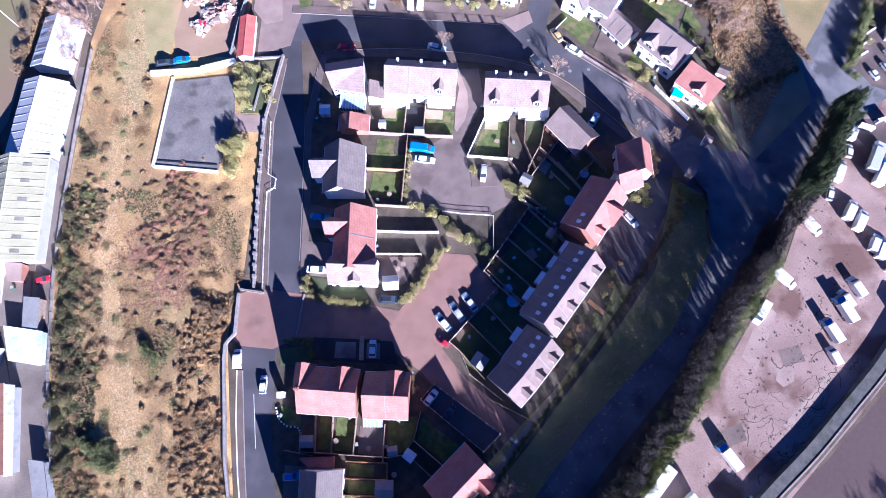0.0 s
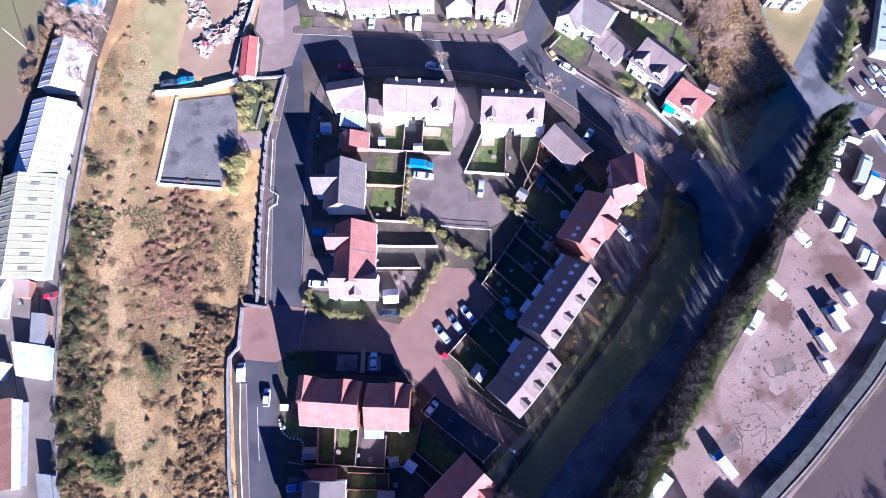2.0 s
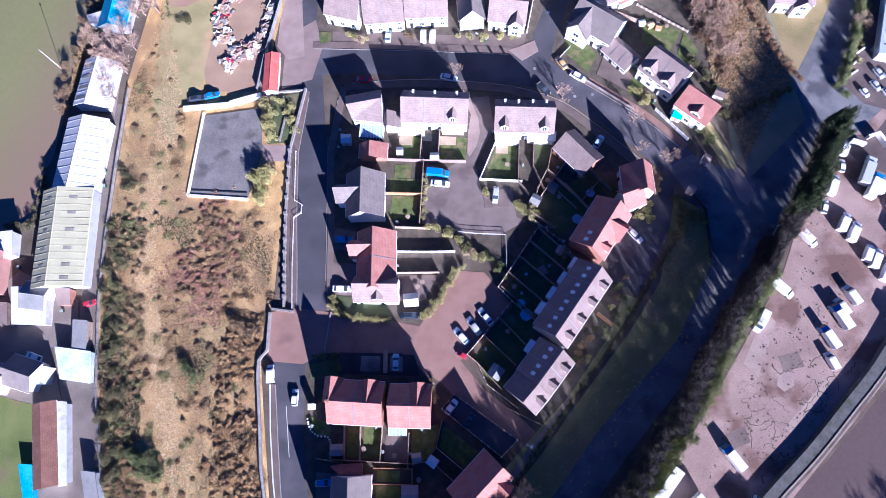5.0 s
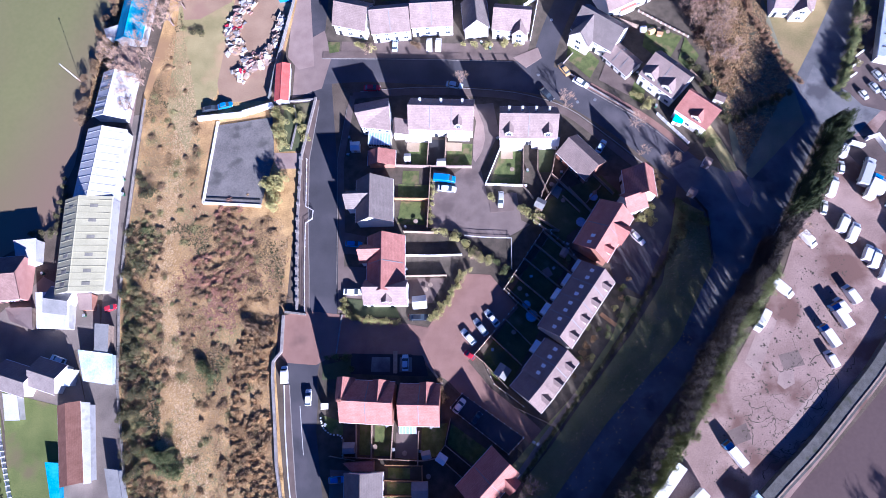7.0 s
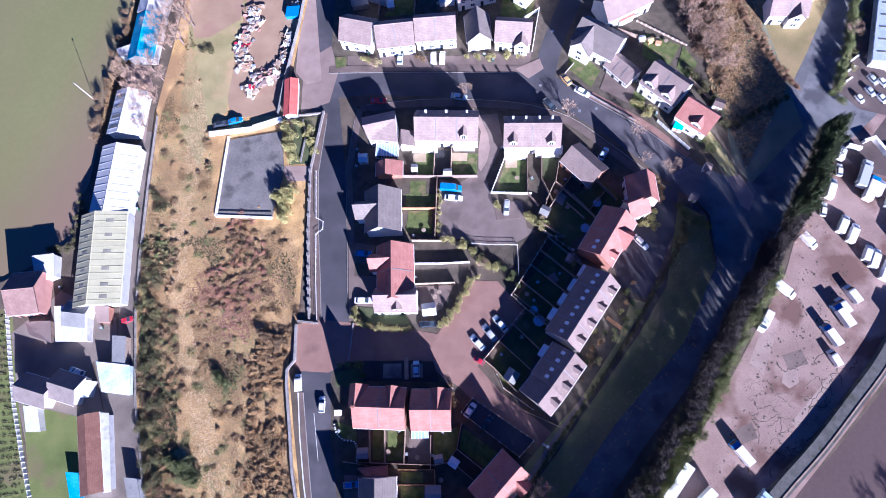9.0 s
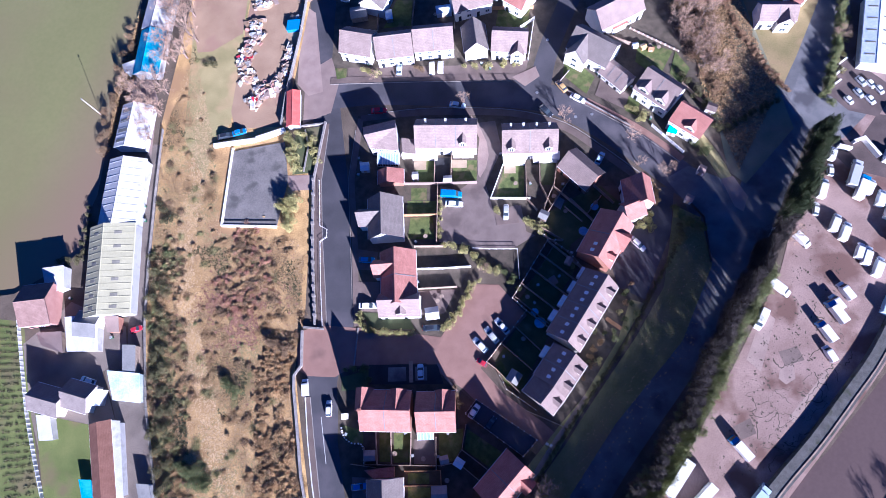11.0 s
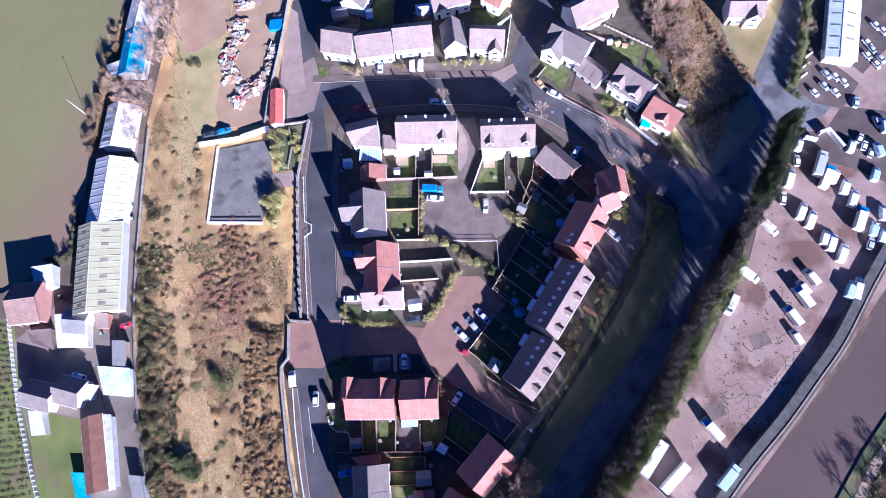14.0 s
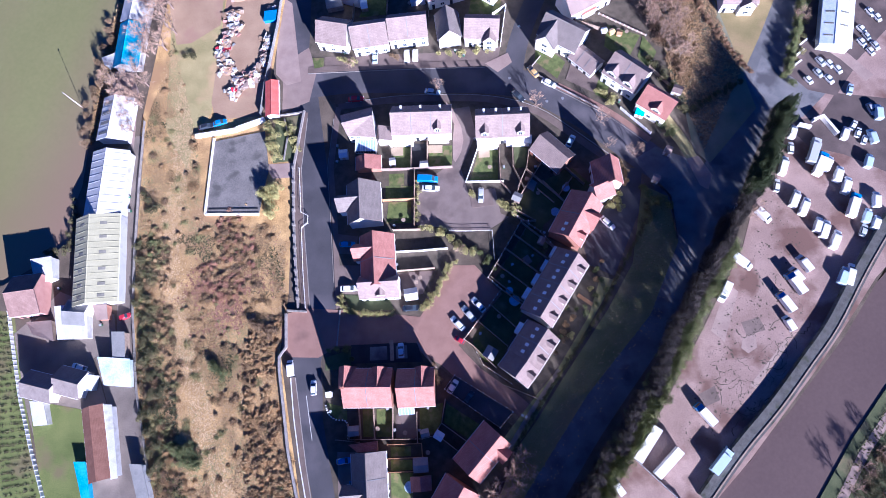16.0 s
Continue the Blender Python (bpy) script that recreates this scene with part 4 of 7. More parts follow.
slab("car_park", [(102.0, 87.6), (107.0, 80.8), (114.2, 78.2), (121.0, 86.0), (113.0, 98.5), (107.4, 99.0)], 0.046, DEPOT, "brownish asphalt car park", "ground")
slab("depot_ground", [(107.4, 99.0), (115.0, 112.0), (118.5, 128.0), (165.0, 128.0), (165.0, 70.0), (127.0, 66.0), (114.2, 78.2), (102.0, 86.5)], 0.0375, DEPOT, "brownish asphalt ground of the depot", "ground")
slab("yard_head", [(97.5, 72.0), (103.0, 63.5), (112.0, 60.0), (123.0, 53.0), (150.0, 66.0), (165.0, 70.0), (127.0, 76.0), (114.2, 79.0), (108.0, 72.0)], 0.0425, DEPOT, "brownish asphalt head of the vehicle yard", "ground")
slab("depot_path", [(111.8, 96.6), (118.2, 89.6), (123.4, 81.8), (126.0, 83.6), (120.8, 91.2), (113.4, 98.6)], 0.07, PINK_PATH, "pale path along the end of the shed", "path")
slab("embankment", [(72.9, 126.2), (85.2, 124.8), (90.4, 87.6), (74.3, 63.2), (71.4, 77.6), (68.8, 96.1)], 0.055, SLOPE_GRASS, "dark embankment slope", "ground")
slab("embankment_grass", [(71.5, 78.5), (90.2, 86.7), (91.4, 76.7), (75.5, 61.3), (71.6, 65.2)], 0.06, SLOPE_GRASS, "shaded green slope", "grass")
slab("bare_patch", [(64.2, 76.0), (66.8, 77.2), (69.4, 72.0), (71.4, 67.0), (72.2, 63.6), (69.4, 62.9), (67.2, 68.4), (65.2, 72.2)], 0.065, ROUGH_GRASS, "worn tan earth path beside the house", "grass")
slab("crossing_apron", [(69.2, 63.2), (72.6, 63.8), (75.4, 57.5), (73.4, 53.4), (71.4, 55.0)], 0.068, PINK_PATH, "pinkish paved apron at the junction", "pavement")
slab("north_east_field", [(84.3, 124.9), (110.4, 123.1), (97.0, 99.4), (90.7, 89.3), (85.6, 103.1)], 0.05, DRY_GREEN, "bare brown field by the road", "ground")
slab("gardens", [(37.0, 63.7), (41.9, 58.0), (27.0, 47.5), (19.8, 25.4), (10.3, 9.5), (4.3, 17.4), (13.2, 29.1), (17.6, 48.4), (24.6, 61.5)], 0.02, GRASS, "terraced back gardens", "ground")
slab("front_gardens", [(38.8, 35.8), (44.2, 31.3), (25.9, 8.4), (18.4, 1.8), (14.9, 3.4), (23.2, 16.0)], 0.022, SOIL, "front gardens of the terrace", "ground")
slab("estate_ground", [(-30.7, 91.6), (9.6, 87.4), (31.7, 81.3), (49.6, 62.4), (35.4, 63.9), (1.2, 46.5), (-9.1, 25.4), (-32.0, 29.0), (-32.3, 70.7)], 0.024, SOIL, "ground round the inner houses", "ground")
slab("south_ground", [(-36.2, 17.6), (-16.6, 19.1), (-6.2, 12.2), (13.7, -6.3), (5.4, -31.6), (-32.3, -29.4), (-36.5, 0.0)], 0.015, SOIL, "ground round the southern houses", "ground")
slab("front_drives", [(-33.7, 104.6), (-33.6, 108.4), (-1.0, 105.9), (20.7, 105.7), (19.4, 100.6), (-11.7, 103.5)], 0.028, PAVING, "paved front drives of the northern houses", "pavement")
slab("north_ground", [(-39.0, 105.7), (-37.0, 143.4), (75.9, 130.1), (71.4, 77.6), (60.2, 70.9), (38.5, 89.7), (27.6, 97.4), (22.1, 101.8), (19.4, 100.6), (-11.7, 103.7)], 0.005, SOIL, "gardens of the northern houses", "ground")

for kl in (curve_line([(-39.1, 103.1), (-22.4, 102.0), (-1.4, 100.5), (15.4, 99.0)], 4), curve_line([(-27.8, 91.7), (-12.4, 92.3), (4.8, 91.0), (18.2, 88.6), (29.8, 83.7), (39.3, 75.4), (48.5, 66.4)], 4), [(-39.5, 87.9), (-41.5, 71.6), (-41.0, 53.9), (-40.1, 40.2), (-39.6, 29.6)], [(-31.4, 87.0), (-33.7, 70.8), (-33.1, 53.1), (-32.7, 36.3)], [(-43.7, 11.1), (-42.5, 0.5), (-41.0, -12.0), (-38.8, -26.4)], curve_line([(35.2, 89.5), (43.5, 83.4), (50.9, 77.5), (59.2, 69.1)], 4)):
    tagged(obj("kerb", prism(bmesh.new(), strip(kl, 0.18), -0.1, 0.128), STONE), "pale concrete kerb along the footway", "kerb", kind="structure")

# ---- houses ----
house("house", (-29.3, 7.1), (-17.2, 6.3), 4.6, 4.6, 4.9, 8.5, WALL_BRICK, ROOF_PINK, "red-brick semi-detached pair with pinkish tiled roof", units=2, wings=((0.04, 1, 4.0, 5.2, 4.9, 8.5), (0.74, 1, 3.6, 5.0, 4.9, 8.5)), stacks=(0.02,))
house("house", (-15.5, 5.9), (-6.3, 5.6), 4.6, 4.4, 4.9, 8.8, WALL_BRICK, ROOF_PINK, "red-brick semi-detached pair with pinkish tiled roof and conservatory", units=2, wings=((0.70, 1, 3.6, 5.0, 4.9, 8.8),))
house("house", (-23.7, -21.4), (-23.8, -9.2), 4.2, 4.0, 4.9, 9.0, WALL_WHITE, ROOF_GREY, "white house with grey tiled roof running along the road", units=2, wings=((0.25, 1, 3.6, 6.8, 4.9, 8.2),))
house("house", (1.0, -15.5), (9.2, -7.3), 4.9, 3.2, 4.9, 8.8, WALL_BRICK, ROOF_PINK, "brick house with brown and pink tiled roof", units=2, wings=((0.75, -1, 3.2, 4.6, 4.9, 7.0),))
house("house", (-7.9, -28.7), (-0.6, -18.4), 5.0, 4.0, 4.9, 8.8, WALL_BRICK, ROOF_PINK, "brick house with pinkish tiled roof", units=2)
house("terrace", (22.2, 20.7), (33.6, 36.1), 5.2, 3.7, 5.0, 9.3, WALL_PALE, ROOF_SLATE, "terrace of four houses with pale slate roof and dormers", units=4, dormers=((0.12, -1, 1.5), (0.37, -1, 1.5), (0.62, -1, 1.5), (0.87, -1, 1.5)), lights=((0.07, 1), (0.19, 1), (0.32, 1), (0.43, 1), (0.57, 1), (0.68, 1), (0.82, 1), (0.93, 1)))
house("terrace", (17.8, 10.2), (23.5, 17.3), 5.2, 3.8, 5.0, 9.3, WALL_PALE, ROOF_SLATE, "terrace of two houses with pale slate roof and dormers", units=2, dormers=((0.25, -1, 1.5), (0.75, -1, 1.5)), lights=((0.14, 1), (0.36, 1), (0.64, 1), (0.88, 1)))
house("house", (14.4, 6.4), (17.7, 10.0), 4.9, 3.8, 4.8, 8.6, WALL_PALE, ROOF_SLATE, "end house with pale slate roof stepped below the terrace", units=1, dormers=((0.6, -1, 1.6),))
house("house", (32.0, 41.3), (39.4, 52.3), 5.0, 3.9, 5.0, 9.0, WALL_BRICK, ROOF_PINK, "red-brick house with pinkish tiled roof and a front gable", units=2, lights=((0.1, 1), (0.24, 1)), dormers=((0.18, -1, 1.7),), wings=((0.62, -1, 4.6, 4.8, 5.0, 8.5),))
house("house", (45.9, 63.0), (46.2, 55.8), 2.9, 4.3, 4.9, 8.8, WALL_PALE, ROOF_PINK, "corner house with pinkish tiled roof facing the junction", units=1)
house("house", (45.6, 56.2), (40.8, 54.6), 3.2, 1.6, 4.9, 7.4, WALL_PALE, ROOF_PINK, "cranked wing of the corner house with pinkish tiles", units=1)
house("house", (28.3, 71.6), (34.9, 63.9), 3.4, 3.6, 3.6, 6.8, WALL_BRICK, ROOF_PALE, "low brick house with pale tiled roof", units=1)
house("terrace", (-13.1, 81.9), (3.8, 80.6), 4.0, 4.5, 5.0, 8.9, WALL_WHITE, ROOF_PALE, "white rendered terrace of three with pale roof", units=3, dormers=((0.78, -1, 1.8),), vents=((0.17, 1), (0.5, 1), (0.83, 1)))
house("terrace", (10.9, 78.3), (25.7, 77.4), 4.0, 4.5, 5.0, 8.9, WALL_WHITE, ROOF_PALE, "white rendered terrace with pale roof and two dormers", units=2, dormers=((0.16, -1, 2.0), (0.84, -1, 2.0)), vents=((0.15, 1), (0.38, 1), (0.62, 1), (0.85, 1)))
fan_house((-27.6, 81.0), (-18.5, 82.5), (-18.5, 77.1), (-26.3, 78.4), 4.0, 4.6, 7.6, WALL_WHITE, ROOF_PALE, "corner house with broad pale fan-shaped roof")
house("house", (-22.9, 51.5), (-22.9, 62.8), 4.0, 5.0, 4.9, 9.0, WALL_WHITE, ROOF_GREY, "white house with grey tiled roof", units=1, wings=((0.55, 1, 4.4, 6.8, 4.9, 8.8),))
house("house", (-19.7, 33.1), (-19.7, 47.3), 4.0, 4.9, 4.9, 9.0, WALL_WHITE, ROOF_PINK, "white house with pinkish tiled roof", units=2, wings=((0.70, 1, 4.2, 6.0, 4.9, 8.9),))
house("house", (-24.4, 33.7), (-14.0, 33.4), 2.2, 3.4, 4.9, 8.2, WALL_WHITE, ROOF_PALE, "white cross wing with pale roof and a gabled dormer", units=1, dormers=((0.55, -1, 2.4),))
house("garage", (-21.9, 68.3), (-21.8, 72.2), 2.6, 4.2, 2.4, 4.1, WALL_BRICK, ROOF_PINK, "small brick garage with pink tiled roof", "garage", glaze="")
house("garage", (-17.2, 76.4), (-17.3, 80.4), 0.6, 3.2, 3.2, 4.8, WALL_WHITE, ROOF_PALE, "low white annexe with pale roof", "annexe", glaze="")
# northern row
house("house", (-34.0, 115.3), (-24.9, 112.7), 4.2, 4.4, 4.9, 8.8, WALL_WHITE, ROOF_PALE, "white house with pale roof by the road head", units=1)
house("house", (-24.1, 111.7), (-13.4, 112.1), 4.2, 4.4, 4.9, 8.8, WALL_WHITE, ROOF_PALE, "white semi-detached pair with lilac roof", units=2)
house("house", (-12.7, 113.1), (-1.2, 113.1), 4.2, 4.4, 4.9, 8.8, WALL_WHITE, ROOF_PALE, "white semi-detached pair with lilac roof", units=2)
house("house", (5.6, 107.3), (5.1, 115.9), 3.4, 3.2, 4.8, 8.4, WALL_WHITE, ROOF_GREY, "white house with its gable to the road", units=1)
house("house", (10.5, 110.7), (20.4, 109.2), 4.0, 3.8, 4.8, 8.4, WALL_WHITE, ROOF_PALE, "white house with projecting gable", units=1, wings=((0.75, -1, 3.6, 5.0, 4.8, 6.8),))
house("house", (-25.6, 126.4), (-21.8, 135.4), 3.8, 3.8, 4.8, 8.4, WALL_WHITE, ROOF_GREY, "white house in the row behind", units=1)
house("house", (-0.9, 125.4), (10.4, 127.7), 4.0, 4.2, 4.8, 8.4, WALL_WHITE, ROOF_PALE, "white house in the row behind", units=1)
house("house", (17.3, 127.7), (22.5, 123.4), 4.0, 4.2, 4.8, 8.4, WALL_WHITE, ROOF_PINK, "house with pinkish roof in the row behind", units=1)
# north-eastern group
house("house", (34.4, 109.4), (44.5, 101.7), 4.2, 4.6, 4.9, 8.8, WALL_WHITE, ROOF_GREY, "white house with grey roof at the bend", units=1, wings=((0.30, -1, 6.0, 6.8, 4.9, 8.5),))
house("garage", (42.7, 100.2), (48.3, 93.7), 2.4, 3.2, 2.5, 4.4, WALL_WHITE, ROOF_PALE, "row of garages with pale roof and white doors", "garage", units=3, glaze="B")
house("house", (52.1, 94.0), (60.0, 86.3), 4.0, 4.8, 4.9, 8.8, WALL_WHITE, ROOF_PALE, "white house with two front gables", units=2, dormers=((0.24, -1, 3.2), (0.74, -1, 3.2)))
house("house", (59.6, 82.9), (66.5, 76.9), 3.0, 4.2, 4.8, 8.2, WALL_WHITE, ROOF_PINK, "house with pink tiled roof and front gable", units=1, dormers=((0.62, -1, 3.0),))
house("house", (40.6, 114.5), (53.6, 120.4), 4.0, 4.2, 4.8, 8.4, WALL_WHITE, ROOF_PALE, "white house behind the gardens", units=1)
lean_to("extension", [(44.7, 117.6), (49.3, 118.9), (50.5, 113.8), (46.2, 111.8)], 2.6, 3.4, WALL_WHITE, ROOF_PINK, "low pink-roofed extension of the white house")
house("house", (87.3, 112.4), (97.2, 111.3), 3.0, 3.0, 4.4, 6.8, WALL_WHITE, ROOF_PALE, "white house beside the field", units=2, wings=((0.72, -1, 4.2, 4.2, 4.4, 6.4),))
house("house", (97.9, 118.6), (101.0, 115.1), 3.0, 3.0, 4.4, 7.0, WALL_WHITE, ROOF_PINK, "pink-roofed house behind the field house", units=1)
house("long_shed", (115.0, 92.6), (121.8, 114.0), 3.4, 4.8, 3.2, 3.9, SHEET_WHITE, SHEET_PALEBLUE, "long pale blue industrial shed with slotted rooflights", "shed", glaze="", lights=((0.12, 1), (0.3, 1), (0.48, 1), (0.66, 1), (0.84, 1), (0.3, -1), (0.5, -1), (0.7, -1)), light_size=(0.45, 2.4))
# sheds along the river
house("long_shed", (-96.2, 110.3), (-94.9, 125.5), 3.6, 4.0, 3.4, 5.2, SHEET_WHITE, SHEET_BLUE, "boat shed under a bright blue tarpaulin", "shed", glaze="")
house("long_shed", (-94.9, 126.5), (-92.9, 142.2), 3.8, 4.0, 3.4, 5.0, SHEET_WHITE, SHEET_WHITE, "white sheeted boat shed beyond the blue one", "shed", glaze="")
house("long_shed", (-98.7, 85.6), (-97.3, 99.3), 4.4, 4.4, 3.2, 5.2, SHEET_WHITE, SHEET_WHITE, "boat shed with white and grey striped roof", "shed", glaze="", seams=6, lights=((0.12, 1), (0.36, 1), (0.6, 1), (0.84, 1)), light_size=(1.1, 4.0))
house("long_shed", (-99.2, 61.3), (-98.0, 81.2), 5.2, 5.4, 3.8, 6.0, SHEET_WHITE, SHEET_WHITE, "white boat shed with pitched roof", "shed", glaze="", seams=9)
house("long_shed", (-100.0, 35.3), (-101.1, 60.7), 5.0, 7.4, 4.2, 6.4, SHEET_WHITE, SHEET_CREAM, "long cream boat shed with rows of rooflights", "shed", glaze="", seams=14, lights=((0.07, -1), (0.2, -1), (0.37, -1), (0.56, -1), (0.74, -1), (0.9, -1), (0.07, 1), (0.2, 1), (0.37, 1), (0.56, 1), (0.74, 1), (0.9, 1)), light_size=(0.9, 1.9))
house("shed", (-107.8, 33.9), (-101.7, 33.0), 3.0, 3.2, 3.0, 4.2, WALL_WHITE, SHEET_GREY, "grey-roofed workshop", "shed", glaze="")
house("house", (-123.1, 39.7), (-114.8, 40.1), 5.0, 6.0, 4.4, 7.2, WALL_PINK, ROOF_OLD, "old pink-rendered riverside house with faded tiled roof", units=1)
house("cottage", (-116.8, 15.2), (-108.6, 12.7), 3.2, 3.4, 3.4, 5.6, WALL_PALE, ROOF_GREY, "riverside cottage with pale roof", "house")
house("cottage", (-107.8, 15.7), (-100.8, 13.5), 3.2, 3.6, 3.4, 5.6, WALL_PALE, ROOF_GREY, "riverside cottage with pale roof", "house")
house("long_shed", (-94.2, -11.0), (-97.8, 7.4), 2.6, 2.5, 3.0, 4.2, SHEET_WHITE, ROOF_BROWN, "long low shed with reddish-brown roof", "shed", glaze="")

# ---- the hedge line and trees ----
def on_line(line, f):
    k = f * (len(line) - 1)
    j = min(int(k), len(line) - 2)
    a, b = Vector(line[j]), Vector(line[j + 1])
    d = (b - a).normalized()
    return a.lerp(b, k - j), Vector((-d.y, d.x))


TALL_LINE = [(97.4, 73.6), (93.1, 66.3), (88.6, 58.3), (86.2, 54.2), (83.6, 49.9)]
HEDGE_LINE = [(75.7, 39.0), (69.9, 30.1), (60.2, 17.2), (54.2, 8.1), (48.1, -0.6), (39.5, -11.3), (33.4, -18.8), (27.0, -26.9), (21.2, -35.2), (16.6, -43.3)]
for i in range(34):
    p, n = on_line(TALL_LINE, i / 33)
    p = p + n * (((i * 37 % 11) / 11 - 0.5) * 2.6 - 0.7)
    evergreen((p.x, p.y), 1.35 + (i * 29 % 7) * 0.08, 10.4 + (i * 17 % 9) * 0.28, i, "tall dense evergreen tree at the head of the hedge", SHADED_HEDGE_LEAF)
for i in range(138):
    p, n = on_line(HEDGE_LINE, i / 137)
    p = p + n * (((i * 37 % 11) / 11 - 0.5) * (2.6 if i < 34 else 4.2) + (1.3 if i < 34 else 0.9 if i < 60 else 0.5))
    evergreen((p.x, p.y), 1.5 + (i * 29 % 7) * 0.12, (2.6 + (i * 17 % 9) * 0.08 if i < 34 else 4.6 + (i * 17 % 9) * 0.14 if i < 60 else 7.9 + (i * 17 % 9) * 0.22), i + 1)
for i in range(22):
    p, n = on_line([(75.2, 40.4), (70.2, 33.1), (64.3, 24.8), (56.9, 14.5)], i / 21)
    p = p + n * (((i * 41 % 13) / 13 - 0.5) * 1.4 - 1.4)
    poplar((p.x, p.y), 12.6 + (i * 19 % 7) * 0.3, i)
for i in range(8):
    p, n = on_line([(75.6, 41.2), (73.4, 38.0), (69.9, 32.7)], i / 7)
    p = p + n * (((i * 41 % 13) / 13 - 0.3) * 1.8 - 1.4)
    poplar((p.x, p.y), 12.0 + (i * 19 % 7) * 0.3, i + 2)
for i in range(12):
    p, n = on_line([(29.0, -22.0), (24.4, -28.6), (20.0, -36.0), (15.0, -44.6)], i / 11)
    p = p + n * (((i * 41 % 13) / 13 - 0.5) * 2.2 - 0.8)
    poplar((p.x, p.y), 14.6 + (i * 19 % 7) * 0.25, i)
# evergreens added across the hedge gap to keep low sun off the junction
for i in range(9):
    p, n = on_line([(83.0, 49.2), (79.6, 44.6), (76.2, 39.8)], i / 8)
    evergreen((p.x - 0.6, p.y + 0.3), 0.9 + (i * 5 % 4) * 0.12, 2.7 + (i * 7 % 5) * 0.2, i, "low dark evergreen added to block sun in the hedge gap", SHADED_HEDGE_LEAF)
# poplars added in the gap to filter the sun falling on the path
for i, p in enumerate(((80.6, 47.4), (78.9, 45.4), (77.6, 43.9), (76.4, 42.4))):
    poplar(p, 11.6 + 0.6 * i, i + 1)
for i in range(18):
    p, n = on_line([(55.6, 13.1), (47.1, 1.5), (38.0, -10.2), (27.8, -23.9)], i / 17)
    p = p + n * ((i * 41 % 13) / 13 - 0.5) * 2.4
    poplar((p.x, p.y), 12.4 + (i * 19 % 7) * 0.25, i + 1)
slab("verge_margin", [(44.0, 30.3), (28.0, 8.0), (15.7, -8.0), (11.7, -11.8), (8.2, -10.3), (19.0, 1.0), (25.8, 7.7), (35.9, 21.1), (40.5, 31.6)], 0.034, VERGE, "dark grass margin before the terrace", "grass")
slab("footpath", strip([(26.4, 7.8), (25.0, 6.0), (18.0, -2.2), (13.2, -8.4), (9.4, -13.6)], 1.1), 0.056, DIRT, "narrow tan footpath along the verge", "path")
slab("shaded_garden", [(-1.3, 47.9), (11.3, 47.3), (18.7, 51.3), (22.7, 48.2), (16.6, 39.3), (11.8, 35.3), (7.1, 40.1), (3.2, 42.3), (-0.5, 45.3)], 0.046, SOIL, "dark shaded garden behind the court", "garden")
slab("parking_bays", [(-3.8, 5.3), (-1.0, 8.4), (13.2, -1.8), (9.6, -5.6)], 0.033, ASPHALT, "dark asphalt parking bays behind a low fence", "parking")
# ---- helpers for what stands about ----
def inside(pts, poly):
    x, y = pts[:, 0], pts[:, 1]
    ok = np.zeros(len(pts), bool)
    for (x0, y0), (x1, y1) in zip(poly, poly[1:] + poly[:1]):
        cross = ((y0 > y) != (y1 > y)) & (x < (x1 - x0) * (y - y0) / (y1 - y0 + 1e-9) + x0)
        ok ^= cross
    return ok


def scatter(rng, poly, count):
    p = np.array(poly)
    lo, hi = p.min(0), p.max(0)
    pts = lo + rng.random((count * 3, 2)) * (hi - lo)
    return pts[inside(pts, poly)][:count]


def tufts(name, pts, rng, size, height, blades, material, label, category, z=0.03):
    """Many small clumps of upright blades as one body of stuff."""
    n = len(pts)
    a = rng.random((n, blades)) * 2 * np.pi
    s = size * (0.5 + rng.random((n, 1)))
    h = height * (0.4 + 0.9 * rng.random((n, blades)))
    base = np.concatenate([pts, np.full((n, 1), z)], 1)[:, None, :]
    d = np.stack([np.cos(a), np.sin(a), np.zeros_like(a)], 2)
    t = np.stack([-np.sin(a), np.cos(a), np.zeros_like(a)], 2)
    up = np.array([0, 0, 1.0])
    v0 = base + t * (s * 0.32)[:, :, None]
    v1 = base - t * (s * 0.32)[:, :, None]
    v2 = base + d * (s * (0.5 + 0.7 * rng.random((n, blades))))[:, :, None] + up * h[:, :, None]
    v = np.stack([v0, v1, v2], 2).reshape(-1, 3)
    f = np.arange(len(v)).reshape(-1, 3)
    ob = new(name, cloud_mesh(name, v, f, material))
    return tagged(ob, label, category, kind="stuff")


def bush_row(line, radius, height, leaf, step, label, name="bush", wide=0.3):
    """Bushes of their own along a line."""
    k = 0
    for p, q in zip(line, line[1:]):
        p, q = Vector(p), Vector(q)
        n = max(1, round((q - p).length / step))
        for i in range(n):
            c = p.lerp(q, (i + 0.5) / n)
            j = (k * 7919 % 101) / 101 - 0.5
            bush((c.x + j * wide * 2, c.y - j * wide), radius * (0.85 + 0.3 * ((k * 31 % 17) / 17)), height * (0.8 + 0.4 * ((k * 13 % 11) / 11)), leaf, k, label, name)
            k += 1


